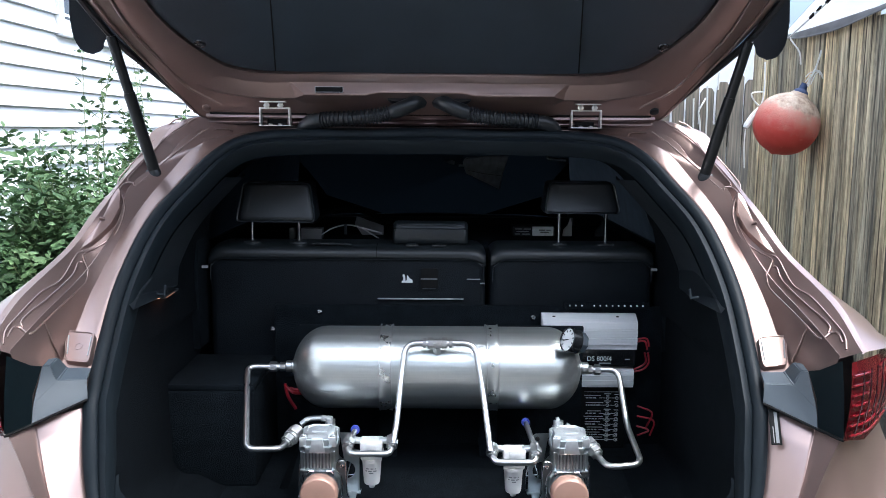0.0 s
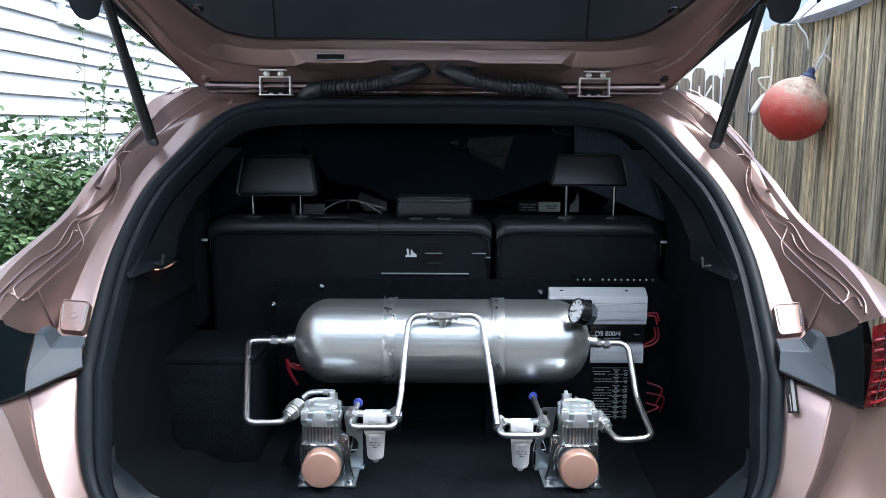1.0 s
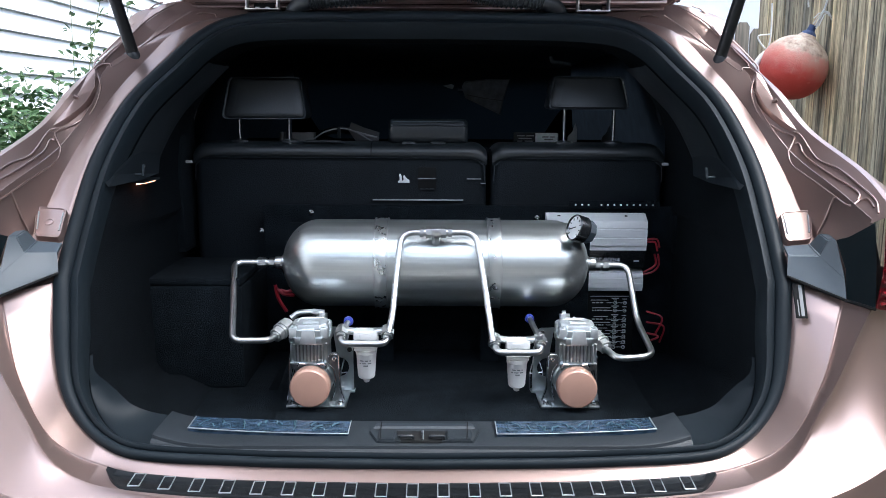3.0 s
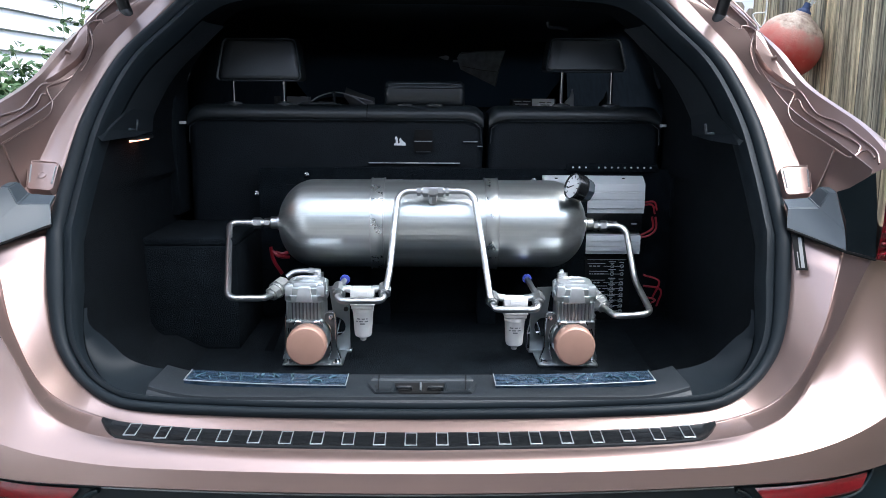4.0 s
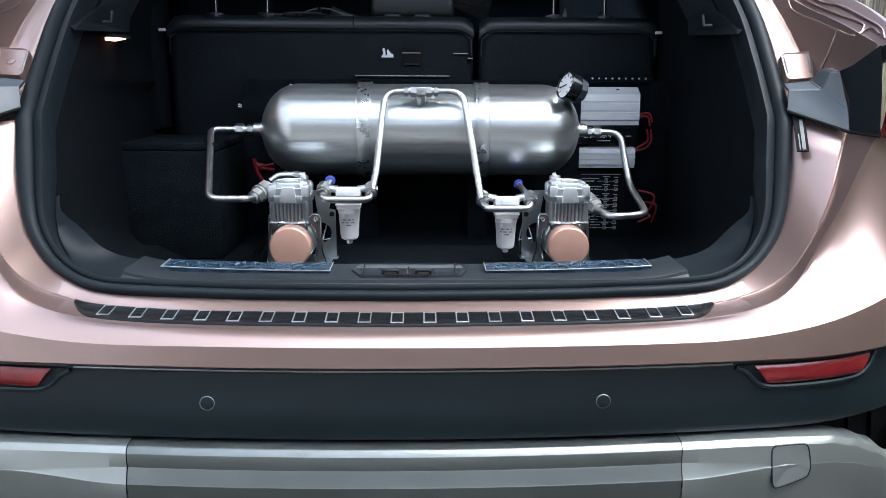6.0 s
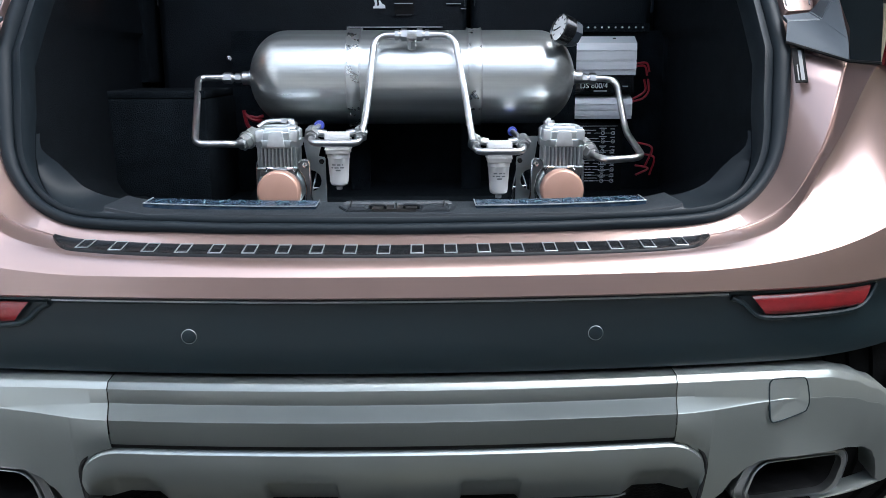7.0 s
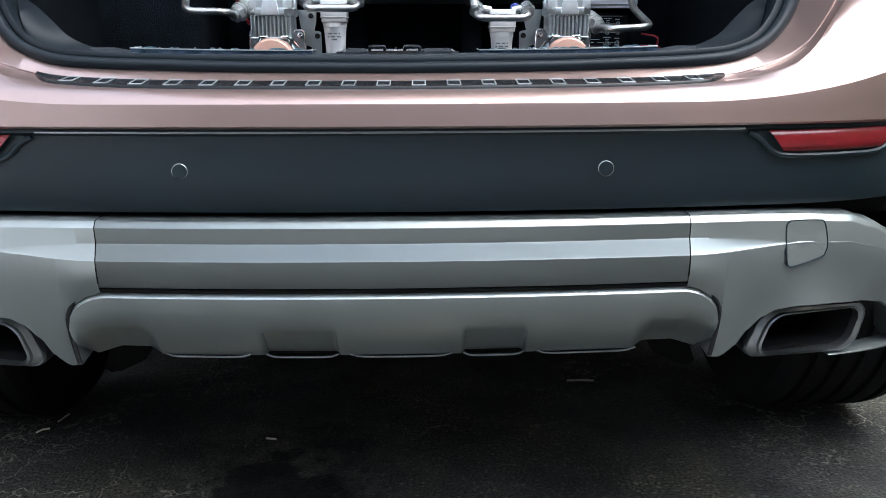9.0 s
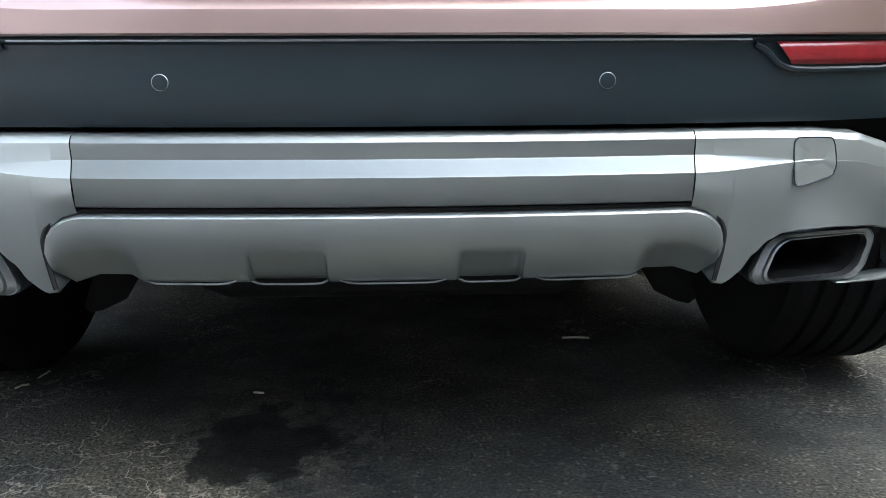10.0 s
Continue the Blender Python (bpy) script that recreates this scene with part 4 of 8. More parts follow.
def valance():
    prof = [(0.03, 0.5475), (0.002, 0.5455), (-0.0005, 0.5442), (-0.0050, 0.5386), (-0.0060, 0.5374), (-0.0062, 0.5362), (-0.0050, 0.520), (-0.0048, 0.518), (-0.0060, 0.516), (-0.0125, 0.4995), (-0.0135, 0.498), (-0.0133, 0.496), (-0.0112, 0.470), (-0.0095, 0.464), (-0.004, 0.462)]
    bm = bmesh.new()
    cols = []
    for i in range(31):
        x = -0.3611 + 0.7222 * i / 30
        cols.append([Vector((x, side_y(x) + dy, z)) for dy, z in prof] + [Vector((x, side_y(x) + 0.03, 0.458))])
    grid_faces(bm, cols)
    bmesh.ops.solidify(bm, geom=bm.faces, thickness=0.003)
    finish("valance_centre", bm, SILVER, car, "silver painted bumper insert", 28)
    for s in SIDES:
        bm = bmesh.new()
        cols = []
        steps = [0.3625 + 0.0012 * i for i in range(110)] + [0.4945 + 0.0055 * i for i in range(73)]
        for x in steps:
            fade = max(0.0, 1 - (x - 0.3625) / 0.17)
            fade = fade * fade * (3 - 2 * fade)
            drop = curve1([(0.36, 0), (0.44, 0.0002), (0.51, 0.0015), (0.576, 0.007), (0.615, 0.018), (0.66, 0.039), (0.72, 0.08), (0.9, 0.12)], x)
            low = curve1(LOWER_EDGE, x)
            top = 0.5455 - drop
            def put(dy, z):
                v = max(0.0, (top - z) / max(0.02, top - low))
                lean = -0.012 * math.exp(-((x - 0.555) / 0.07) ** 2) * max(0, v - 0.5) ** 2 * 4
                z = max(z, low)
                col.append(Vector((s * (x - tuck(x, z)), side_y(x) + dy + lean, z)))
            col = []
            for dy, z in prof[:6]:
                put(dy, z - drop)
            # the bright strip narrows to a point over the exhaust
            hi_z, lo_z = 0.5105 + 0.0055 * fade - drop * 0.8, 0.5105 - 0.0125 * fade - drop * 0.8
            hi_y, lo_y = -0.0105 + 0.0045 * fade, -0.0107 - 0.0028 * fade
            put(hi_y + 0.001 * fade, hi_z + 0.002)
            put(hi_y, hi_z)
            put(lo_y + 0.001, lo_z + 0.0015)
            put(lo_y, lo_z)
            put(lo_y, lo_z - 0.003)
            for u in (0.2, 0.4, 0.6, 0.8, 1.0):
                put(lo_y + 0.016 * u * (lo_z - low) / 0.09 - 0.003 * math.sin(math.pi * u), lo_z - 0.003 + (low - lo_z + 0.003) * u)
            last = col[-1]
            col.append(last + Vector((0, 0.006, -0.003)))
            col.append(last + Vector((0, 0.05, 0.004)))
            cols.append(col)
        grid_faces(bm, cols)
        c = finish("valance_corner", bm, SILVER, car, "silver painted bumper corner", 28)
        # the lip that returns under the exhaust from the wheel side
        bm = bmesh.new()
        rows = []
        for i in range(15):
            u = i / 14
            x, h = 0.578 + 0.135 * u, 0.0012 + 0.0022 * min(1, u * 1.6)
            z = 0.3425 - 0.0085 * u
            y = side_y(x) + 0.011
            rows.append([Vector((s * x, y + dy, z + dz * h)) for dy, dz in ((0.03, 1.0), (0.003, 1.0), (0.0, 0.7), (-0.001, 0.0), (0.001, -0.8), (0.006, -1.0), (0.03, -1.0))])
        grid_faces(bm, rows)
        finish("corner_lip", bm, SILVER, c)
        if s > 0:
            out = [(0.4872, 0.497), (0.4864, 0.526), (0.489, 0.534), (0.496, 0.5362), (0.53, 0.5355), (0.538, 0.532), (0.5413, 0.522), (0.543, 0.504), (0.541, 0.494), (0.535, 0.4885), (0.500, 0.4785), (0.4905, 0.4805)]
            bm = bmesh.new()
            ring = spline([Vector((x, side_y(x) - 0.0122 + 0.005 * min(1, max(0, (z - 0.508) / 0.02)), z)) for x, z in out + out[:1]], 61)[:-1]
            cen = sum(ring, Vector()) / len(ring)
            grid_faces(bm, [[cen + (q - cen) * k + Vector((0, d, 0)) for q in ring] for k, d in ((1.02, 0.008), (1.0, 0.0), (0.96, -0.0004), (0.9, -0.0004), (0.0, -0.0008))], True)
            finish("tow_cover", bm, SILVER, c, "silver tow eye cover")
            tube_part("cover_gap", ring + ring[:1], 0.0011, BUMPER_BLACK, c, sides=6)


valance()


def skid_panel():
    bm = bmesh.new()
    cols = []
    for i in range(273):
        x = -0.408 + 0.816 * i / 272
        ax = abs(x)
        k = max(0.0, (ax - 0.356) / 0.052)
        top = 0.4565 - 0.042 * (1 - math.sqrt(max(0, 1 - k * k)))
        notch = 0.0
        for a, b in ((-0.172, -0.075), (0.083, 0.165)):
            notch = max(notch, min(1, max(0, (x - a) / 0.004)) * min(1, max(0, (b - x) / 0.004)))
        end = min(1, max(0, (ax - 0.305) / 0.02))
        rec = max(notch, end)
        bot = 0.3605 + 0.0015 * notch + 0.0055 * end - 0.012 * max(0, (ax - 0.366) / 0.045)
        y = side_y(x)
        col = [Vector((x, y + 0.03, top + 0.001)), Vector((x, y + 0.002, top)), Vector((x, y + 0.001, top - 0.0007)), Vector((x, y - 0.0046, top - 0.0056)), Vector((x, y - 0.0058, top - 0.0072))]
        for u in (0.15, 0.3, 0.42, 0.5, 0.53, 0.56, 0.63, 0.72, 0.84, 0.93, 0.96, 1.0):
            dent = notch * (0.003 * min(1, max(0, (u - 0.42) / 0.2)) + 0.016 * max(0, u - 0.5)) + end * (1 - notch) * 0.014 * min(1, max(0, (u - 0.4) / 0.4))
            col.append(Vector((x, y - 0.006 + 0.008 * u + 0.036 * u * u + dent, top - 0.010 + (bot - top + 0.010) * u)))
        col += [Vector((x, col[-1].y + 0.002, bot - 0.0008)), Vector((x, y + 0.05, bot + 0.004))]
        for q in col:
            q.x -= math.copysign(tuck(0.4, q.z) * min(1, max(0, (ax - 0.36) / 0.045)), x)
        cols.append(col)
    grid_faces(bm, cols)
    finish("skid_panel", bm, SILVER, car, "matt silver castellated skid panel", 30)
    for a, b in ((-0.301, -0.19), (-0.17, -0.077), (-0.062, 0.07), (0.085, 0.163), (0.18, 0.312)):
        edge = [(a + (b - a) * i / 12, side_y(a + (b - a) * i / 12) + 0.036, 0.3582 + 0.0045 * (abs(i / 6 - 1)) ** 8) for i in range(13)]
        tube_part("skid_lip", edge, 0.0015, EXHAUST, car, sides=6)
    pts = []
    for i in range(61):
        x = -0.4095 * math.cos(math.pi * i / 60)
        k = max(0.0, (abs(x) - 0.356) / 0.0535)
        pts.append((x, side_y(x) - 0.001, 0.4585 - 0.0425 * (1 - math.sqrt(max(0, 1 - k * k)))))
    down = [(0.4105 - tuck(0.4, z), side_y(0.41) + 0.001, z) for z in (0.40, 0.385, 0.37, 0.36)]
    ends = [(-x, y, z) for x, y, z in reversed(down)] + pts + down
    bm = bmesh.new()
    block(bm, (-0.40, 0.105, 0.374), (0.40, 0.26, 0.38), 0.002)
    finish("undertray", bm, UNDER, car, "black tray under the bumper")
    # black tube draws the shadow in the joint round the skid panel
    tube_part("shadow_gap", ends, 0.003, UNDER, car, n=90, sides=6)


skid_panel()


def exhausts():
    for s in SIDES:
        e = part("exhaust_tip", exhaust_mesh(s), EXHAUST, car, "brushed metal rectangular exhaust trim")
        bm = bmesh.new()
        grid_faces(bm, [[Vector((s * x, y + 0.0142, z)) for x, y, z in ring_points(0.0)], [Vector((s * x, y + 0.10, z)) for x, y, z in ring_points(0.0)], [Vector((s * 0.549, 0.24, 0.38))] * 40], True)
        finish("bore", bm, UNDER, e, "dark inside of the pipe")


def ring_points(grow):
    """The pipe's mouth, and round it the trim that grows out wide at its inner lower side."""
    out = []
    for x, z in rounded(-0.0625, -0.0265, 0.0625, 0.0265, 0.018, 9):
        u, v = x / 0.0625, z / 0.0265
        gx = u * 0.012 if u > 0 else u * (0.0135 + 0.013 * (0.5 - 0.5 * v))
        gz = v * (0.0095 if v > 0 else 0.0065)
        xx = x + 0.33 * z
        out.append(Vector((0.550 + xx + gx * grow, 0.078 + 0.16 * (xx + 0.07) + 0.010 * grow * max(0.0, -u), 0.3765 + z + 0.045 * x + gz * grow)))
    return out


def exhaust_mesh(s):
    bm = bmesh.new()
    rows = []
    for grow, dy in ((0.98, 0.06), (1.0, 0.010), (0.96, 0.003), (0.86, 0.0012), (0.78, 0.003), (0.36, 0.003), (0.26, 0.0004), (0.12, 0.0004), (0.0, 0.008), (0.0, 0.014)):
        rows.append([Vector((s * p.x, p.y + dy, p.z)) for p in ring_points(grow)])
    grid_faces(bm, rows, True)
    return bm


exhausts()


def wheels():
    for s in SIDES:
        for ay in (0.75, 3.4):
            w = part("wheel", tyre_mesh(), TYRE, car, "black tyre with grooved tread")
            w.matrix_local = pose(s * 0.82, ay, 0.345, 0, 90, 0)
            bm = bmesh.new()
            lathe(bm, [(0.235, -0.09), (0.22, 0.06), (0.1, 0.08), (0.06, 0.1), (0.001, 0.1)], None, 32)
            finish("rim", bm, SILVER, w, "alloy rim")


def tyre_mesh():
    bm = bmesh.new()
    prof = [(0.235, -0.112), (0.29, -0.132), (0.325, -0.128), (0.341, -0.112)]
    for z in (-0.084, -0.042, 0.0, 0.042, 0.084):
        prof += [(0.345, z - 0.007), (0.336, z - 0.005), (0.336, z + 0.005), (0.345, z + 0.007)]
    prof += [(0.341, 0.112), (0.325, 0.128), (0.29, 0.132), (0.235, 0.112)]
    lathe(bm, prof, None, 56)
    return bm


wheels()


def underbody():
    bm = bmesh.new()
    block(bm, (-0.58, 0.5, 0.345), (0.58, 3.6, 0.39), 0.01)
    block(bm, (-0.66, 0.95, 0.19), (0.66, 3.55, 0.31), 0.02)
    block(bm, (-0.45, 0.55, 0.23), (0.45, 0.96, 0.31), 0.02)
    finish("underbody", bm, UNDER, car)
    for s in SIDES:
        box_part("rocker_sill", (s * 0.78 - 0.1, 1.28, 0.17), (s * 0.78 + 0.1, 2.98, 0.42), BUMPER_BLACK, car, 0.02, "black sill cladding")
    box_part("front_bumper", (-0.85, 3.75, 0.17), (0.85, 3.95, 0.62), PAINT, car, 0.04, "painted front bumper")
    bm = bmesh.new()
    lathe(bm, [(0.001, -0.32), (0.08, -0.31), (0.095, -0.27), (0.095, 0.27), (0.08, 0.31), (0.001, 0.32)], Matrix.Translation((0, 0.42, 0.33)) @ ALONG_X, 24)
    finish("silencer", bm, UNDER, car)
    for s in SIDES:
        bm = bmesh.new()
        grid_faces(bm, [[Vector((s * x, 0.75 - 0.4 * math.cos(radians(a)), 0.345 + 0.4 * math.sin(radians(a)))) for a in range(20, 161, 10)] for x in (0.66, 0.9)])
        finish("wheel_liner", bm, UNDER, car)


underbody()


def bonnet():
    """The closed nose of the car beyond the cabin."""
    bm = bmesh.new()
    loft(bm, [[(0.0, 3.15, 1.0), (0.0, 3.6, 0.98), (0.0, 4.05, 0.9), (0.0, 4.28, 0.72), (0.0, 4.32, 0.3)], [(0.5, 3.15, 0.99), (0.5, 3.6, 0.97), (0.5, 4.0, 0.89), (0.5, 4.22, 0.72), (0.5, 4.25, 0.3)], [(0.86, 3.15, 0.93), (0.86, 3.55, 0.9), (0.82, 3.9, 0.84), (0.8, 4.05, 0.7), (0.8, 4.08, 0.3)], [(0.88, 3.15, 0.72), (0.89, 3.5, 0.74), (0.86, 3.85, 0.72), (0.84, 3.98, 0.62), (0.84, 4.0, 0.3)]], 24)
    finish("bonnet", bm, PAINT, car, "rose gold bonnet and nose", 40)
    bm = bmesh.new()
    loft(bm, [[(0.0, 2.74, 1.455), (0.0, 3.2, 1.0)], [(0.5, 2.74, 1.43), (0.55, 3.18, 0.99)], [(0.62, 2.75, 1.40), (0.8, 3.16, 0.94)]], 8)
    finish("windscreen", bm, TINT_GLASS, car, "dark windscreen", 40).visible_shadow = False


bonnet()


def deflectors():
    for k in SIDES:
        bm = bmesh.new()
        grid_faces(bm, [[(k * 0.345, 0.255, 0.40), (k * 0.385, 0.252, 0.40), (k * 0.424, 0.25, 0.40)], [(k * 0.362, 0.258, 0.33), (k * 0.40, 0.256, 0.325), (k * 0.437, 0.258, 0.32)], [(k * 0.392, 0.262, 0.283), (k * 0.425, 0.262, 0.27), (k * 0.4565, 0.262, 0.269)], [(k * 0.402, 0.264, 0.277), (k * 0.43, 0.264, 0.264), (k * 0.448, 0.264, 0.2605)]])
        bmesh.ops.solidify(bm, geom=bm.faces, thickness=0.004)
        finish("deflector_flap", bm, UNDER, car, "dark plastic deflector flap under the bumper", 20)


deflectors()


def seal():
    """The rubber door seal and the plastic trim inside it."""
    low, high = spline(SEAL_LOW, 40), spline(SEAL_HIGH, 50)
    half = low + high[1:]
    ring = half + [Vector((-p.x, p.y, p.z)) for p in reversed(half[1:-1])]
    n = len(ring)
    centre = Vector((0, 0.46, 1.07))
    offs = [(0.0, 0.0), (0.004, -0.009), (0.014, -0.012), (0.024, -0.009), (0.027, -0.002), (0.031, -0.008), (0.041, -0.009), (0.046, 0.0), (0.047, 0.03)]
    bm = bmesh.new()
    rows = []
    for d, out in offs:
        row = []
        for i, p in enumerate(ring):
            t = (ring[(i + 1) % n] - ring[i - 1]).normalized()
            nor = Vector((0, -0.72, 0.69))
            inward = nor.cross(t).normalized()
            if inward.dot(centre - p) < 0:
                inward = -inward
            slim = 0.55 + 0.45 * min(1, max(0, (p.z - 0.74) / 0.14))
            row.append(p + inward * (d * slim - 0.003) + nor * (-out * (0.4 + 0.6 * slim) + 0.001))
        rows.append(row)
    grid_faces(bm, rows, True)
    finish("door_seal", bm, SEAL_RUBBER, car, "black rubber seal round the opening", 60)
    return rows[-1]


inner_ring = seal()


def cabin():
    """Everything dark inside: side walls, floor, roof lining and bulkhead."""
    n = len(inner_ring)
    def back(p, d):
        q = p + Vector((0, d, 0))
        q.x = max(-0.60, min(0.60, q.x * 1.03))
        return q
    bm = bmesh.new()
    rows = [inner_ring, [p + Vector((0, 0.035, 0)) for p in inner_ring]]
    far = []
    for p in inner_ring:
        z = max(0.69, p.z)
        x = p.x
        if abs(x) > 0.45 and z < 1.0:
            x = math.copysign(0.565, x)
        if abs(x) > 0.3 and z < 0.8:
            z = 0.69
        far.append(Vector((x, 0.93, z - (0.03 if z < 0.7 else 0))))
    def sunk(p):
        k = max(0.0, min(1.0, (0.82 - p.z) / 0.06)) * max(0.0, min(1.0, (0.5 - abs(p.x)) / 0.08))
        return Vector((p.x, p.y + 0.05 * k, p.z + (0.66 - p.z) * k))
    rows.append([sunk(p + Vector((0, 0.045, 0))) for p in inner_ring])
    rows.append([sunk(a.lerp(b, 0.45)) for a, b in zip(rows[1], far)])
    rows.append(far)
    grid_faces(bm, rows, True)
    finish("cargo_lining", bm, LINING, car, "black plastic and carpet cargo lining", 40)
    for s in SIDES:
        edge = sorted([p for p in inner_ring if p.x * s > 0.3 and 1.10 < p.z < 1.32 and p.y > 0.3], key=lambda p: p.z)
        bm = bmesh.new()
        grid_faces(bm, [[p + Vector((-s * 0.002, 0.004, -0.002)) for p in edge], [p + Vector((-s * 0.004, 0.03, -0.004)) for p in edge], [p + Vector((-s * (0.010 + 0.014 * k / len(edge)), 0.09 + 0.05 * (1 - k / len(edge)), -0.006)) for k, p in enumerate(edge)], [p + Vector((-s * 0.01, 0.16, 0.0)) for p in edge]])
        finish("pillar_cover", bm, DARK_TRIM, car, "charcoal plastic cover inside the rear pillar", 40)
        box_part("door_card", (s * 0.70 - 0.02, 0.9, 0.35), (s * 0.70 + 0.02, 3.25, 1.08), DARK_TRIM, car, 0)
        bm = bmesh.new()
        grid_faces(bm, [[(s * 0.70, 0.9, 1.07), (s * 0.70, 3.25, 1.0)], [(s * 0.60, 0.95, 1.40), (s * 0.6, 2.75, 1.43)]])
        bmesh.ops.solidify(bm, geom=bm.faces, thickness=0.01)
        finish("side_blind", bm, DIM_SHEET, car, "dark sheet added over the side glass to pass faint light")
        bm = bmesh.new()
        grid_faces(bm, [[(s * 0.735, 1.0, 1.07), (s * 0.74, 3.2, 1.0)], [(s * 0.64, 1.05, 1.40), (s * 0.63, 2.75, 1.43)]])
        bmesh.ops.solidify(bm, geom=bm.faces, thickness=0.004)
        finish("side_glass", bm, TINT_GLASS, car, "dark tinted side glass").visible_shadow = False
        box_part("pillar_trim", (s * 0.585 - 0.03, 0.86, 0.9), (s * 0.585 + 0.04, 0.97, 1.34), CARPET, car, 0.004)
    box_part("roof_lining", (-0.58, 0.88, 1.402), (0.58, 2.8, 1.412), HEADLINER, car, 0)
    bm = bmesh.new()
    block(bm, (-0.72, 2.95, 0.35), (0.72, 3.0, 1.0))
    finish("dashboard", bm, DARK_TRIM, car, smooth=0)
    bm = bmesh.new()
    grid_faces(bm, [[(-0.7, 3.3, 0.9), (0.7, 3.3, 0.9)], [(-0.62, 2.7, 1.42), (0.62, 2.7, 1.42)]])
    bmesh.ops.solidify(bm, geom=bm.faces, thickness=0.01)
    finish("sunshade", bm, HEADLINER, car, "black folding sunshade behind the windscreen")
    box_part("cabin_floor", (-0.72, 0.93, 0.36), (0.72, 3.2, 0.40), CARPET, car, 0)
    box_part("cargo_floor", (-0.57, 0.16, 0.635), (0.57, 0.93, 0.665), CARPET, car, 0.004, "black carpet load floor")


cabin()


def rear_seat():
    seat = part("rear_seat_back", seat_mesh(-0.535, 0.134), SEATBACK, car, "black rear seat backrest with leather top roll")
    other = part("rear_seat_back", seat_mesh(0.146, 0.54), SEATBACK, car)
    for s, x0, x1 in ((seat, -0.535, 0.134), (other, 0.146, 0.54)):
        # leather roll over the top that turns down each end, with a seam below it
        bm = bmesh.new()
        rows = []
        for i in range(49):
            x = x0 + (x1 - x0) * i / 48
            e = max(0.0, 1 - min(x - x0, x1 - x) / 0.026) ** 2
            f = max(0.0, 1 - min(x - x0, x1 - x) / 0.05)
            d = 0.012 * f * f
            rows.append([Vector((x, y + 0.006 * e, z - k * e - d * w)) for y, z, k, w in ((0.913, 1.112, 0.0, 1.3), (0.9065, 1.1145, 0.004, 1.2), (0.9040, 1.120, 0.006, 1.0), (0.9055, 1.129, 0.010, 0.6), (0.912, 1.138, 0.014, 0.3), (0.924, 1.1435, 0.016, 0.0), (0.95, 1.146, 0.016, 0.0), (1.03, 1.145, 0.016, 0.0))])
        grid_faces(bm, rows)
        finish("top_roll", bm, LEATHER, s, "rounded black leather edge", 60)
        tube_part("roll_seam", [(x0 + 0.004, 0.9125, 1.06), (x0 + 0.006, 0.9115, 1.095), (x0 + 0.028, 0.9095, 1.1125), (x1 - 0.028, 0.9095, 1.1125), (x1 - 0.006, 0.9115, 1.095), (x1 - 0.004, 0.9125, 1.06)], 0.0014, GREY_TRIM, s, sides=6)
    tube_part("roll_joint", [(-0.1295, 0.9035, 1.118), (-0.1295, 0.9045, 1.129), (-0.1295, 0.913, 1.1395), (-0.1295, 0.94, 1.1465)], 0.0011, UNDER, seat, sides=6)
    for (x0, x1), s, posts in (((-0.4735, -0.2785), seat, (-0.4365, -0.3225)), ((0.2745, 0.462), other, (0.315, 0.4295))):
        cx, w = (x0 + x1) / 2, (x1 - x0) / 2
        def ring(k, y, top=1.292 if s is seat else 1.298, low=1.198 if s is seat else 1.2235):
            out = []
            for u, v in rounded(-1, 0, 1, 1, 0.12, 5):
                narrow = 1 - 0.15 * v
                out.append(Vector((cx + w * u * narrow * k, y + 0.022 * v, low + (top - low) * (0.5 + (v - 0.5) * k))))
            return out
        bm = bmesh.new()
        vs = grid_faces(bm, [ring(0.72, 0.936), ring(0.86, 0.9345), ring(0.93, 0.937), ring(0.955, 0.9395), ring(0.985, 0.9375), ring(1.0, 0.942), ring(1.02, 0.97), ring(1.0, 1.02), ring(0.9, 1.04)], True)
        bm.faces.new(vs[0][::-1])
        bm.faces.new(vs[-1])
        finish("headrest", bm, LEATHER, s, "black leather headrest with a stitched border, raised on two posts", 50)
        bm = bmesh.new()
        tube(bm, ring(0.99, 0.9365) + ring(0.99, 0.9365)[:1], 0.0011, 6)
        finish("stitching", bm, GREY_TRIM, s, "dark grey stitched edge")
        for x in posts:
            tube_part("headrest_post", [(x, 0.955, 1.13), (x, 0.955, 1.21 if s is seat else 1.235)], 0.0045, CHROME, s, "bright metal post")
            lathe_part("post_collar", [(0.021, 0), (0.020, 0.0045), (0.009, 0.0075), (0.001, 0.008)], pose(x, 0.950, 1.1445) @ Matrix.Diagonal((1, 0.6, 1, 1)), LEATHER, s)
    # low middle headrest with a double seam near its top
    bm = bmesh.new()
    rows = []
    for i in range(33):
        u = -1 + 2 * i / 32
        e = max(0.0, abs(u) - 0.9) / 0.1
        x = -0.0005 + 0.0925 * u
        rows.append([Vector((x * (1 - 0.10 * q), y + 0.008 * e * e, z - 0.006 * e * e * (1 if z > 1.16 else -0.6))) for y, z, q in ((0.985, 1.142, 0.0), (0.944, 1.1435, 0.0), (0.936, 1.150, 0.0), (0.934, 1.168, 0.03), (0.9365, 1.183, 0.07), (0.9395, 1.1845, 0.07), (0.9375, 1.187, 0.08), (0.9415, 1.1955, 0.11), (0.953, 1.1995, 0.13), (0.985, 1.199, 0.13))])
    vs = grid_faces(bm, rows)
    bm.faces.new(vs[0])
    bm.faces.new(vs[-1][::-1])
    finish("headrest", bm, LEATHER, seat, "low middle headrest of black leather", 50)
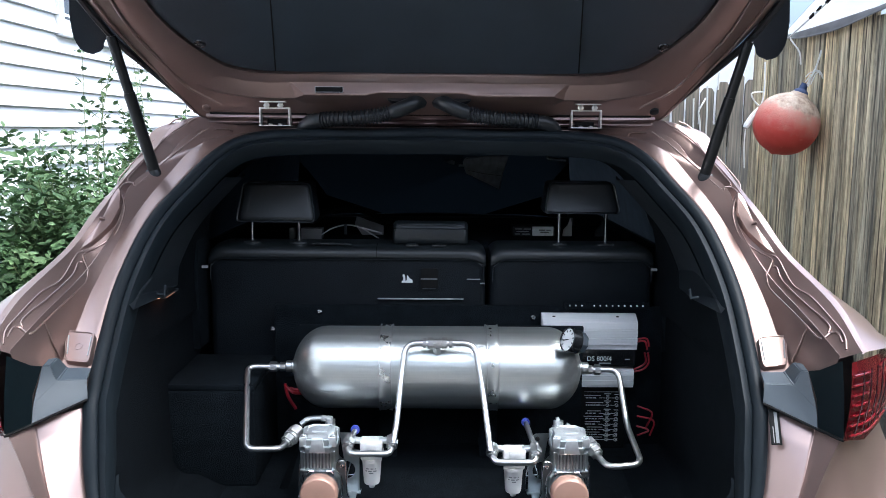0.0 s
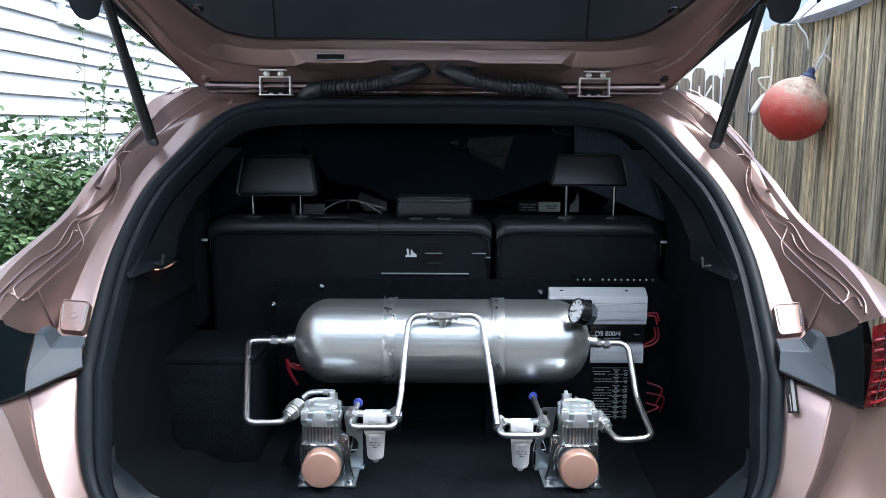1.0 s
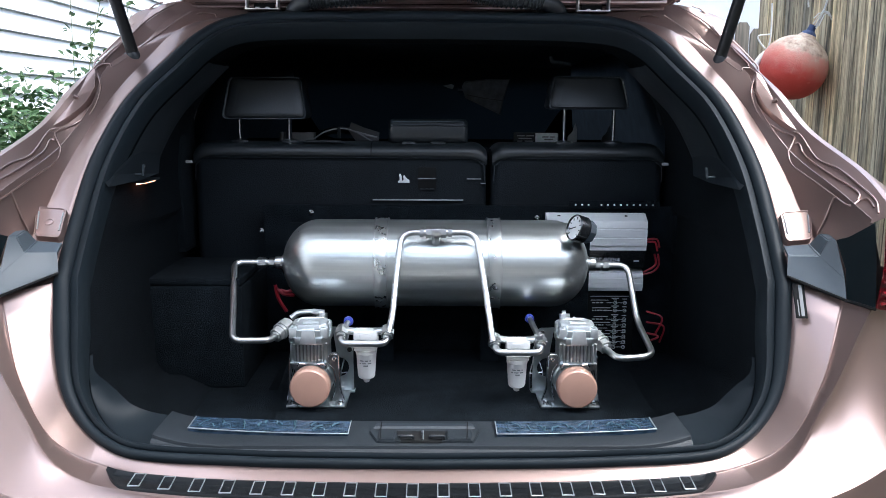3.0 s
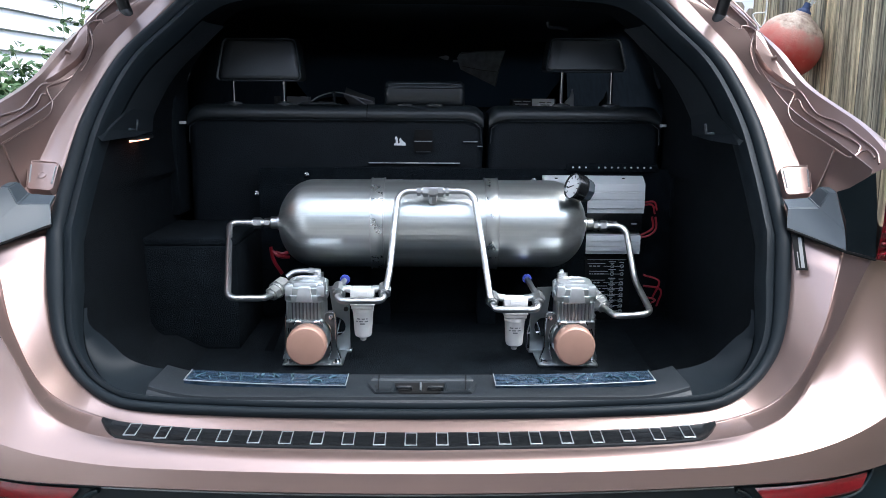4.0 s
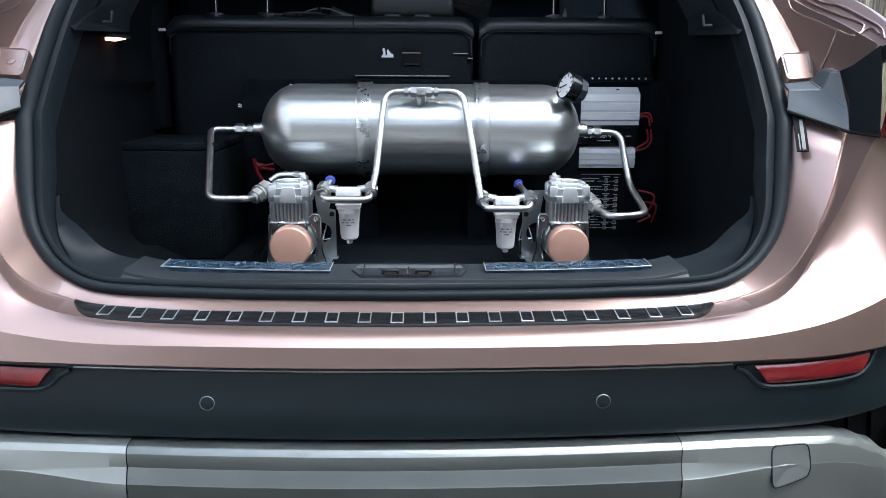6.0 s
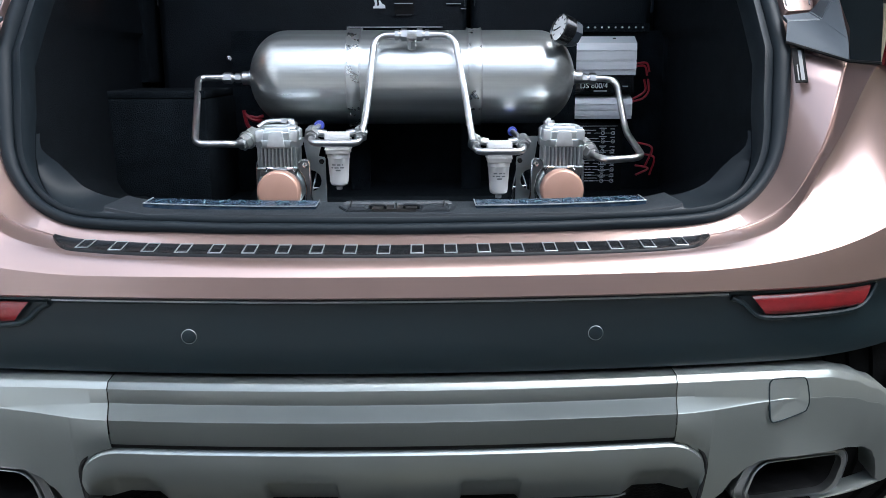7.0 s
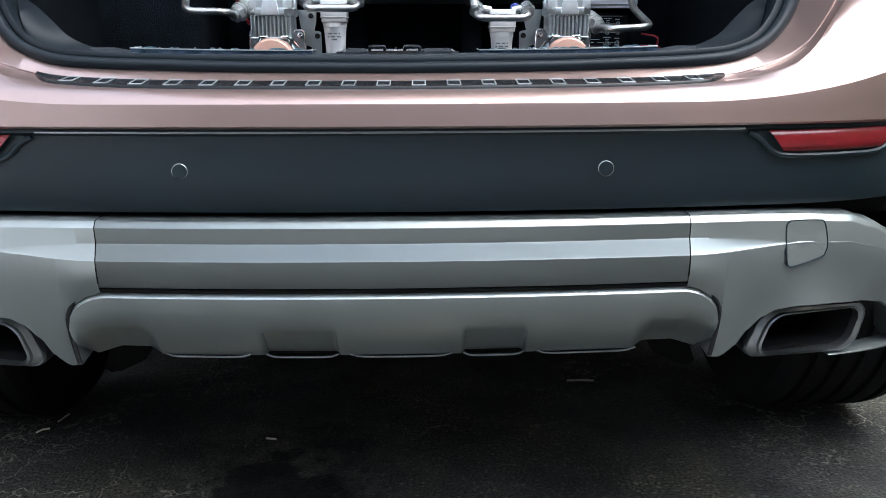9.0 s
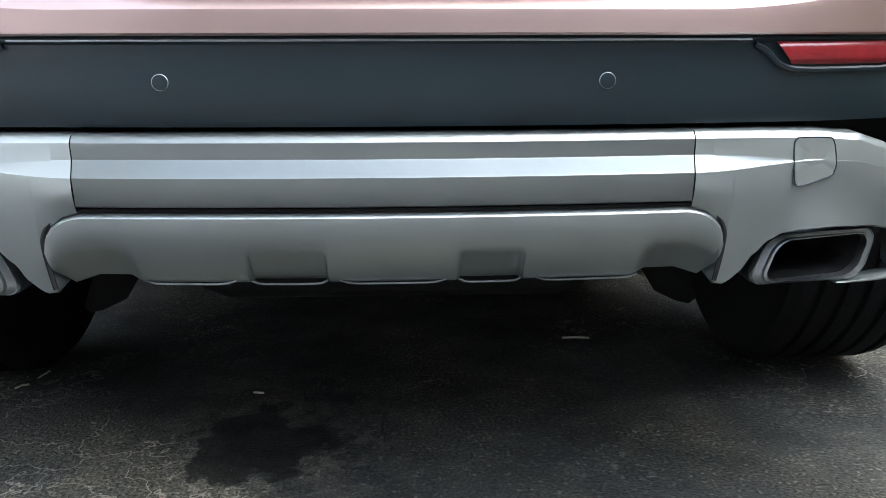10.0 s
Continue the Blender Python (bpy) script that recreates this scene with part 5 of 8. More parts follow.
    for z, y in ((1.1855, 0.9372), (1.1935, 0.9395)):
        tube_part("headrest_seam", [(-0.082, y, z - 0.001), (-0.04, y, z + 0.0005), (0.04, y, z + 0.0005), (0.081, y, z - 0.001)], 0.0012, GREY_TRIM, seat, n=16, sides=6)
    for x in (-0.045, 0.022):
        lathe_part("post_collar", [(0.019, 0), (0.018, 0.004), (0.009, 0.006), (0.001, 0.0065)], pose(x, 0.928, 1.1435) @ Matrix.Diagonal((1, 0.5, 1, 1)), LEATHER, seat)
    tube_part("strap_handle", bent([(-0.285, 0.93, 1.1445), (-0.275, 0.915, 1.149), (-0.205, 0.915, 1.149), (-0.19, 0.93, 1.1445)], 0.01), 0.003, LEATHER, seat, "black pull strap", sides=8)
    # release latches, anchor mark and lower strip
    bm = bmesh.new()
    plate(bm, rounded(-0.0225, 1.040, 0.0185, 1.0915, 0.004), 0.006, Matrix.Translation((0, 0.9105, 0)))
    finish("latch", bm, UNDER, seat, "dark latch pocket")
    box_part("latch_slot", (-0.0230, 0.9085, 1.0645), (0.0172, 0.9115, 1.0664), PRINT_DIM, seat, 0)
    box_part("latch_lip", (-0.019, 0.9090, 1.0405), (0.0145, 0.9115, 1.0425), GREY_TRIM, seat, 0)
    box_part("latch_slot", (0.0887, 0.9095, 1.0640), (0.1209, 0.92, 1.0658), PRINT_DIM, seat, 0)
    box_part("latch_slot", (0.1209, 0.9095, 1.0538), (0.1325, 0.92, 1.0555), PRINT_DIM, seat, 0)
    bm = bmesh.new()
    plate(bm, [(-0.069, 1.0555), (-0.0425, 1.0555), (-0.0430, 1.0615), (-0.0485, 1.0650), (-0.0520, 1.0690), (-0.0545, 1.0735), (-0.0570, 1.0700), (-0.0560, 1.0620), (-0.0600, 1.0595), (-0.0605, 1.0700), (-0.0625, 1.0755), (-0.0655, 1.0755), (-0.0670, 1.0715), (-0.0650, 1.0680), (-0.0655, 1.0610), (-0.069, 1.0590)], 0.0025, Matrix.Translation((0, 0.9125, 0)))
    finish("child_seat_mark", bm, PRINT, seat, "small white child seat mark", 0)
    box_part("seat_gap_strip", (-0.127, 0.908, 1.0150), (0.081, 0.915, 1.0172), PRINT_DIM, seat, 0)


def seat_mesh(x0, x1):
    bm = bmesh.new()
    block(bm, (x0, 0.915, 0.68), (x1, 1.03, 1.138), 0.02, seg=3)
    return bm


rear_seat()


def side_trims():
    for s in SIDES:
        bm = bmesh.new()
        pts = [(0.53, 0.66, 1.095), (0.53, 0.56, 1.09), (0.548, 0.452, 1.087), (0.566, 0.468, 1.10), (0.568, 0.53, 1.138), (0.545, 0.60, 1.142), (0.535, 0.69, 1.13)]
        c = Vector((0.552, 0.50, 1.105))
        vs = [bm.verts.new((s * x, y, z)) for x, y, z in pts]
        k = bm.verts.new((s * c.x, c.y, c.z))
        for i in range(len(vs)):
            bm.faces.new((vs[i], vs[(i + 1) % len(vs)], k))
        bmesh.ops.solidify(bm, geom=bm.faces, thickness=0.004)
        t = finish("side_trim", bm, GREY_TRIM, car, "black plastic shelf trim with a hook", 20)
        tube_part("hook", [(s * 0.525, 0.52, 1.104), (s * 0.508, 0.51, 1.104), (s * 0.505, 0.51, 1.122)], 0.0025, GREY_TRIM, t, sides=6)
        bm = bmesh.new()
        block(bm, (-0.007, -0.003, -0.003), (0.007, 0.003, 0.003), 0.001, Matrix.Translation((s * 0.517, 0.82, 1.107)))
        finish("anchor", bm, PRINT_DIM, car, "small metal child seat anchor")
    bm = bmesh.new()
    plate(bm, [(-0.0175, -0.0024), (-0.004, -0.0032), (0.017, 0.0006), (0.0175, 0.0026), (0.0, 0.0030), (-0.017, -0.0004)], 0.05, Matrix.Translation((-0.551, 0.60, 1.0795)))
    lamp = finish("cargo_lamp", bm, WARM_LAMP, car, "glowing amber cargo lamp")
    box_part("lamp_hood", (-0.585, 0.576, 1.0825), (-0.53, 0.665, 1.087), DARK_TRIM, lamp, 0.001)


side_trims()


def load_sill():
    bm = bmesh.new()
    cols = []
    for i in range(41):
        x = -0.40 + 0.8 * i / 40
        e = max(0, abs(x) - 0.3) ** 2 * 0.9
        cols.append([Vector((x, y + e * 2.0, z + e)) for y, z in ((0.150, 0.704), (0.1525, 0.724), (0.156, 0.7305), (0.161, 0.7335), (0.1625, 0.732), (0.1645, 0.732), (0.166, 0.7365), (0.170, 0.7385), (0.246, 0.7385), (0.258, 0.7385), (0.266, 0.731), (0.268, 0.65))])
    grid_faces(bm, cols)
    sill = finish("load_sill", bm, DARK_TRIM, car, "black plastic load sill", 35)
    for side in SIDES:
        bm = bmesh.new()
        rows = []
        for i in range(13):
            x = 0.112 + 0.243 * i / 12
            e = ((x - 0.112) / 0.243) ** 2
            f, b = 0.197 + 0.012 * e, 0.246 + 0.008 * e
            rows.append([Vector((side * x, f, 0.7377)), Vector((side * x, f, 0.7422 + 0.004 * e)), Vector((side * x, b, 0.7432 + 0.004 * e)), Vector((side * x, b, 0.7377))])
        grid_faces(bm, rows)
        bm.faces.new([v for v in bm.verts if abs(abs(v.co.x) - 0.112) < 1e-5])
        finish("tread_plate", bm, TREAD_BLUE, sill, "metal tread plate under wrinkled blue film", 30)
        loop = [rows[0][2], rows[0][1]] + [r[1] for r in rows] + [rows[-1][2]]
        tube_part("tread_edge", [p + Vector((0, -0.0008, 0.0006)) for p in loop], 0.0009, SATIN, sill, sides=6)
        # loose film wrinkles standing off the plate
        rng = random.Random(31 if side > 0 else 17)
        for k in range(16):
            x = 0.13 + 0.21 * (k + rng.random()) / 16
            e = ((x - 0.112) / 0.243) ** 2
            y = rng.uniform(0.210, 0.236) + 0.009 * e
            a = rng.uniform(-0.9, 0.9)
            n = rng.uniform(0.006, 0.014)
            z = 0.7434 + 0.004 * e
            tube_part("film_wrinkle", [(side * x - n * math.sin(a) * 0.5, y - n * 0.7, z), (side * x + rng.uniform(-0.002, 0.002), y, z + 0.001), (side * x + n * math.sin(a), y + n * 0.7, z)], rng.uniform(0.0008, 0.0016), FILM, sill, sides=5, n=7)
    def prism(low, high, z0, z1, name, mat, label=""):
        b2 = bmesh.new()
        va, vb = [b2.verts.new((x, y, z0)) for x, y in low], [b2.verts.new((x, y, z1)) for x, y in high]
        for i in range(len(va)):
            b2.faces.new((va[i], va[(i + 1) % len(va)], vb[(i + 1) % len(va)], vb[i]))
        b2.faces.new(vb)
        bmesh.ops.bevel(b2, geom=[e for e in b2.edges if len(e.link_faces) == 2], offset=0.0012, segments=2, affect="EDGES", clamp_overlap=True)
        return finish(name, b2, mat, sill, label, 30)
    base = [(-0.069, 0.1720), (0.077, 0.1720), (0.088, 0.2110), (0.084, 0.2380), (-0.080, 0.2380), (-0.084, 0.2110)]
    prism(base, [(x * 0.97, y) for x, y in base], 0.7237, 0.7412, "latch_surround", DARK_TRIM, "moulded latch surround")
    prism([(-0.078, 0.2180), (0.082, 0.2180), (0.079, 0.2370), (-0.075, 0.2370)], [(-0.074, 0.2220), (0.078, 0.2220), (0.076, 0.2360), (-0.072, 0.2360)], 0.7387, 0.7442, "latch_ledge", GREY_TRIM, "paler ledge behind the latch")
    prism([(-0.034, 0.1705), (0.031, 0.1705), (0.040, 0.2120), (-0.044, 0.2120)], [(-0.032, 0.1715), (0.029, 0.1715), (0.038, 0.2100), (-0.042, 0.2100)], 0.7337, 0.7420, "latch_pocket", UNDER, "dark latch pocket")
    for x0, x1 in ((-0.066, -0.040), (0.036, 0.073)):
        prism([(x0, 0.1730), (x1, 0.1730), (x1 + 0.004, 0.2080), (x0 - 0.004, 0.2080)], [(x0 + 0.002, 0.1750), (x1 - 0.002, 0.1750), (x1, 0.2040), (x0, 0.2040)], 0.7387, 0.7452, "latch_cheek", DARK_TRIM)
    for x in (-0.0615, 0.0655):
        tube_part("cover_joint", [(x, 0.1730, 0.7457), (x * 1.03, 0.2040, 0.7457), (x * 1.05, 0.2380, 0.7447)], 0.0009, UNDER, sill, sides=5)
    for x0, x1 in ((-0.034, -0.014), (0.012, 0.032)):
        tube_part("striker", bent([(x0, 0.1890, 0.7407), (x0, 0.1760, 0.7477), (x1, 0.1760, 0.7477), (x1, 0.1810, 0.7407)], 0.005), 0.0022, RUBBER, sill, sides=8)
    tube_part("latch_pin", [(0.0, 0.1730, 0.7422), (0.0, 0.2010, 0.7447)], 0.0024, CHROME, sill, sides=8)


load_sill()


def sill_corners():
    """Dark trim that carries the load sill up round both lower corners of the opening."""
    for s in SIDES:
        edge = sorted([p for p in inner_ring if p.x * s > 0.37 and p.z < 0.85 and p.y < 0.36], key=lambda p: p.z + abs(p.x) * 0.5)
        n = len(edge)
        pts = spline([(s * x, y, z) for x, y, z in ((0.372, 0.268, 0.742), (0.405, 0.268, 0.744), (0.433, 0.268, 0.750), (0.458, 0.262, 0.764), (0.477, 0.258, 0.786), (0.497, 0.258, 0.806), (0.520, 0.255, 0.830))], n)
        inner = []
        for i, (p, q) in enumerate(zip(edge, pts)):
            w = max(0.0, (i / (n - 1) - 0.80) / 0.20)
            inner.append(q.lerp(p + Vector((-s * 0.004, 0.006, 0.001)), w * w * (3 - 2 * w)))
        rows = [[p + Vector((-s * 0.001, 0.002, 0.001)) for p in edge], [p.lerp(q, 0.25) + Vector((s * 0.004, 0, -0.003)) for p, q in zip(edge, inner)], [p.lerp(q, 0.7) + Vector((s * 0.003, 0, -0.002)) for p, q in zip(edge, inner)], inner, [p + Vector((s * 0.03, 0.012, -0.02)) for p in inner]]
        bm = bmesh.new()
        grid_faces(bm, rows)
        finish("sill_corner", bm, SEAL_RUBBER, car, "dark plastic corner of the load sill", 50)


sill_corners()


def scuff_plate():
    inner, outer = spline(EDGE_IN, 400), spline(EDGE_OUT, 400)
    def at(rail, x):
        p = min(rail, key=lambda q: abs(q.x - abs(x)))
        return Vector((x, p.y, p.z))
    bm = bmesh.new()
    cols = []
    for i in range(81):
        x = -0.448 + 0.868 * i / 80
        end = max(0, (abs(x + 0.014) - 0.398) / 0.036)
        p = at(outer, x).lerp(at(inner, x), 0.05 + 0.75 * end ** 1.6)
        q = at(outer, x).lerp(at(inner, x), 0.93)
        p, q = p + Vector((0, -0.001, -0.001)), q + Vector((0, 0, 0.001))
        cols.append([p] + [p.lerp(q, u) + Vector((0, -0.25 * h, 0.9 * h)) for u, h in ((0.02, 0.002), (0.08, 0.0042), (0.12, 0.003), (0.88, 0.0018), (0.92, 0.0028), (0.98, 0.0012))] + [q])
    grid_faces(bm, cols)
    pl = finish("scuff_plate", bm, SCUFF_BLACK, car, "black bumper protector strip with bright squares", 40)
    for i in range(19):
        x = -0.3975 + 0.0428 * i
        lo, hi = at(outer, x) + Vector((0, -0.0008, 0.0035)), at(inner, x) + Vector((0, -0.0008, 0.0035))
        a, b = lo.lerp(hi, 0.17), lo.lerp(hi, 0.83)
        w = Vector((0.0078, 0, 0))
        tube_part("bright_square", [a - w, a + w, b + w, b - w, a - w], 0.0009, SATIN, pl, sides=5)


GLOSS_BLACK = material("gloss_black_plastic", (0.01, 0.011, 0.012), 0.14, coat=0.6, bump=0.05, bump_scale=300)
scuff_plate()


def jamb_details():
    for s in SIDES:
        # painted bump-stop pad, a shallow tray with a raised lip
        tl, tr, brc, bl = (Vector((s * x, y, z)) for x, y, z in ((0.600, 0.407, 1.053), (0.655, 0.412, 1.0555), (0.639, 0.361, 1.012), (0.592, 0.353, 1.010)))
        nor = (tr - tl).cross(bl - tl).normalized()
        if nor.y > 0:
            nor = -nor
        mid = (tl + tr + brc + bl) / 4
        outline = []
        for u, v in rounded(0, 0, 1, 1, 0.16, 4):
            outline.append(bl.lerp(brc, u).lerp(tl.lerp(tr, u), v))
        bm = bmesh.new()
        rows = []
        for k, d in ((1.05, -0.02), (1.0, 0.002), (0.97, 0.0045), (0.93, 0.0045), (0.88, 0.0028), (0.82, 0.0028)):
            rows.append([mid + (p - mid) * k + nor * d for p in outline])
        vs = grid_faces(bm, rows, True)
        bm.faces.new(vs[-1])
        p = finish("stop_pad", bm, PAINT, car, "raised painted pad on the pillar")
        for e0, e1 in ((bl.lerp(brc, 0.07), tl.lerp(tr, 0.07)), (bl.lerp(brc, 0.93), tl.lerp(tr, 0.93))):
            tube_part("pad_groove", [e0.lerp(e1, 0.2) + (mid - e0) * 0.09 + nor * 0.0032, e0.lerp(e1, 0.88) + (mid - e1) * 0.09 + nor * 0.0032], 0.0013, SATIN, p, sides=6)
        if s < 0:
            lathe_part("stop_bolt", [(0.007, 0.0), (0.007, 0.0008), (0.0058, 0.0009), (0.0054, 0.0004), (0.0001, 0.0008)], Matrix.Translation(mid + nor * 0.0035) @ nor.to_track_quat("Z", "Y").to_matrix().to_4x4(), PAINT, p)
        # hem edges pressed into the pillar
        for line in ([(0.502, 0.83, 1.421), (0.532, 0.809, 1.396), (0.581, 0.759, 1.346), (0.619, 0.70, 1.302), (0.627, 0.697, 1.306), (0.643, 0.699, 1.305), (0.648, 0.682, 1.297), (0.646, 0.676, 1.29), (0.63, 0.65, 1.268), (0.624, 0.63, 1.247), (0.628, 0.594, 1.212), (0.653, 0.564, 1.188), (0.668, 0.541, 1.179), (0.669, 0.532, 1.172), (0.652, 0.512, 1.151)],
                     [(0.652, 0.512, 1.151), (0.651, 0.501, 1.137), (0.652, 0.479, 1.124), (0.659, 0.405, 1.103), (0.662, 0.353, 1.089), (0.666, 0.306, 1.077), (0.685, 0.309, 1.086), (0.692, 0.299, 1.088), (0.689, 0.274, 1.078)],
                     [(0.668, 0.523, 1.164), (0.673, 0.516, 1.163), (0.672, 0.483, 1.143), (0.681, 0.397, 1.116), (0.688, 0.353, 1.104), (0.689, 0.322, 1.094), (0.683, 0.313, 1.085)],
                     [(0.672, 0.541, 1.184), (0.679, 0.524, 1.177), (0.681, 0.46, 1.141), (0.692, 0.403, 1.128), (0.697, 0.336, 1.105), (0.697, 0.287, 1.088), (0.688, 0.258, 1.071)],
                     [(0.663, 0.349, 1.088), (0.654, 0.355, 1.05), (0.647, 0.363, 1.021)],
                     [(0.537, 0.855, 1.444), (0.584, 0.818, 1.407), (0.615, 0.775, 1.364), (0.633, 0.735, 1.332), (0.641, 0.712, 1.316), (0.641, 0.706, 1.309)],
                     [(0.57, 0.866, 1.445), (0.596, 0.858, 1.4305), (0.645, 0.798, 1.362), (0.665, 0.765, 1.33), (0.672, 0.735, 1.31), (0.664, 0.71, 1.297)]):
            tube_part("hem_edge", [(s * x, y - 0.0015, z + 0.001) for x, y, z in line], 0.0017, PAINT, car, n=70, sides=8)
        # light pressed pad beside the gutter
        ring = [Vector((s * x, y - 0.003, z + 0.002)) for x, y, z in ((0.632, 0.636, 1.259), (0.641, 0.596, 1.224), (0.668, 0.549, 1.191), (0.69, 0.545, 1.185), (0.668, 0.615, 1.246), (0.648, 0.675, 1.297))]
        cen = sum(ring, Vector()) / len(ring) + Vector((s * 0.0, -0.004, 0.004))
        closed = spline(ring + ring[:1], 37)[:-1]
        bm = bmesh.new()
        rows = [[cen + (q - cen) * k + Vector((0, -h, h)) for q in closed] for k, h in ((1.06, -0.012), (1.0, -0.002), (0.95, 0.0008), (0.92, 0.0), (0.0, -0.001))]
        grid_faces(bm, rows, True)
        block(bm, (-0.0075, -0.0006, -0.005), (0.0075, 0.004, 0.005), 0.0012, Matrix.Translation(cen + Vector((0, 0.0014, -0.0014))) @ Matrix.Rotation(radians(45), 4, "X") @ Matrix.Rotation(s * radians(52), 4, "Y"))
        finish("pillar_pad", bm, PAINT, car, "pressed painted pad with a plug")
        # dark plastic filler between opening and lamp
        bm = bmesh.new()
        v = [bm.verts.new((s * x, y - 0.003, z)) for x, y, z in ((0.573, 0.298, 0.969), (0.646, 0.25, 0.941), (0.647, 0.262, 0.97), (0.642, 0.29, 1.026), (0.633, 0.297, 1.025), (0.623, 0.30, 0.999), (0.578, 0.31, 0.998), (0.585, 0.345, 1.007), (0.621, 0.335, 1.011), (0.666, 0.225, 1.062), (0.667, 0.212, 1.0), (0.668, 0.207, 0.938), (0.634, 0.33, 1.03), (0.645, 0.32, 1.03))]
        for f in ((0, 1, 2, 5, 6), (2, 3, 4, 5), (6, 5, 8, 7), (5, 4, 12, 8), (4, 3, 13, 12)):
            bm.faces.new([v[i] for i in (f if s > 0 else f[::-1])])
        bmesh.ops.bevel(bm, geom=[e for e in bm.edges if len(e.link_faces) == 2], offset=0.0016, segments=2, affect="EDGES", clamp_overlap=True)
        bmesh.ops.solidify(bm, geom=bm.faces, thickness=0.005)
        # one plastic in two tones: reflection on this part, shade on the wing
        lf = finish("lamp_filler", bm, FILLER, car, "blue grey plastic filler beside the tail light, bluish reflection in its colour", 30)
        bm = bmesh.new()
        grid_faces(bm, [[Vector((s * x, y - 0.003, z)) for x, y, z in row] for row in ([(0.6425, 0.29, 1.026), (0.65, 0.268, 1.034), (0.658, 0.246, 1.048), (0.666, 0.225, 1.062)], [(0.6475, 0.262, 0.985), (0.654, 0.245, 0.99), (0.661, 0.228, 0.995), (0.667, 0.212, 1.0)], [(0.6465, 0.25, 0.941), (0.654, 0.236, 0.94), (0.661, 0.221, 0.939), (0.668, 0.207, 0.938)])])
        bmesh.ops.solidify(bm, geom=bm.faces, thickness=0.005)
        finish("filler_wing", bm, BUMPER_BLACK, lf, "filler wing next to the lamp, coloured darker for its shaded side", 30)
        tube_part("filler_gap", [(s * x, y - 0.004, z) for x, y, z in ((0.573, 0.298, 0.9665), (0.646, 0.25, 0.9385), (0.668, 0.207, 0.9355))], 0.0022, UNDER, car, sides=6)
        # tail light
        bm = bmesh.new()
        rails = [[(0.67, 0.212, 0.935), (0.672, 0.205, 1.0), (0.674, 0.214, 1.063)], [(0.72, 0.245, 0.925), (0.725, 0.238, 1.0), (0.735, 0.25, 1.068)], [(0.80, 0.345, 0.92), (0.808, 0.335, 1.0), (0.80, 0.36, 1.065)], [(0.87, 0.48, 0.918), (0.876, 0.47, 0.98), (0.862, 0.50, 1.05)]]
        rows = [spline(r, 14) for r in rails]
        rows = [[Vector((s * p.x, p.y - 0.006, p.z)) for p in r] for r in rows]
        grid_faces(bm, rows)
        bmesh.ops.solidify(bm, geom=bm.faces, thickness=0.02)
        t = finish("tail_light", bm, RED_LENS, car, "red wrap-round tail light", 40)
        for k in range(7):
            z = 0.944 + 0.0165 * k
            tube_part("light_guide", [(s * 0.676, 0.201, z), (s * 0.722, 0.233, z), (s * 0.80, 0.329, z)], 0.0022, RED_LENS, t, n=14, sides=6)
        for k in range(6):
            x, y = 0.686 + 0.02 * k, 0.2075 + 0.0145 * k + 0.0014 * k * k
            tube_part("lens_rib", [(s * x, y, 0.938), (s * (x + 0.006), y - 0.006, 1.0), (s * (x + 0.01), y + 0.002, 1.05)], 0.0011, TINT_GLASS, t, n=8, sides=5)
        # gas strut
        foot, top = Vector((s * 0.592, 0.742, 1.311)), Vector((s * 0.652, 0.678, 1.606))
        st = part("gas_strut", strut_mesh(foot, top), STRUT, car, "black gas strut holding up the tailgate")
        axis = (top - foot).to_track_quat("Z", "Y").to_matrix().to_4x4()
        lathe_part("ball_socket", [(0.002, -0.012), (0.0125, -0.011), (0.0145, -0.004), (0.0145, 0.012), (0.0125, 0.022), (0.010, 0.026)], Matrix.Translation(foot) @ axis, RUBBER, st)
        lathe_part("ball_stud", [(0.004, 0.0), (0.004, 0.018), (0.0075, 0.019), (0.0075, 0.024), (0.001, 0.025)], Matrix.Translation(foot + Vector((0, 0, 0.006))) @ Matrix.Rotation(s * radians(70), 4, "Y"), EXHAUST, st)
        # raised boss with a dark recess under the roof corner
        ring = [Vector((s * x, 0.838, z)) for x, z in ((0.447, 1.413), (0.453, 1.4195), (0.478, 1.4205), (0.496, 1.413), (0.484, 1.402), (0.466, 1.398), (0.449, 1.405))]
        closed = spline(ring + ring[:1], 43)[:-1]
        cen = sum(ring, Vector()) / len(ring)
        bm = bmesh.new()
        rows = [[cen + (q - cen) * k + Vector((0, -h, 0)) for q in closed] for k, h in ((1.25, -0.02), (1.1, 0.008), (1.0, 0.012), (0.9, 0.011), (0.84, 0.004), (0.0, 0.003))]
        grid_faces(bm, rows, True)
        finish("corner_boss", bm, PAINT, car, "pressed boss with a sunk middle under the roof corner")
    bm = bmesh.new()
    up = (Vector((0.5895, 0.292, 0.955)) - Vector((0.5837, 0.255, 0.9086))).normalized()
    out = Vector((-0.16, -0.66, 0.73))
    out = (out - up * out.dot(up)).normalized()
    right = up.cross(out) * -1
    m = Matrix.Translation(Vector((0.5866, 0.2735, 0.9318)) + out * 0.003) @ Matrix((right, -out, up)).transposed().to_4x4()
    block(bm, (-0.0085, -0.0008, -0.031), (0.0085, 0.002, 0.031), 0.0006, m)
    lab = finish("emission_label", bm, UNDER, car, "small dark label on the door jamb")
    for z0, z1 in ((-0.028, 0.026),):
        box_part("print", (-0.0045, -0.0012, z0), (0.0005, -0.0005, z1), PRINT_GREY, lab, 0, m=m)
        box_part("print", (0.003, -0.0012, z0), (0.0045, -0.0005, 0.0), PRINT_GREY, lab, 0, m=m)


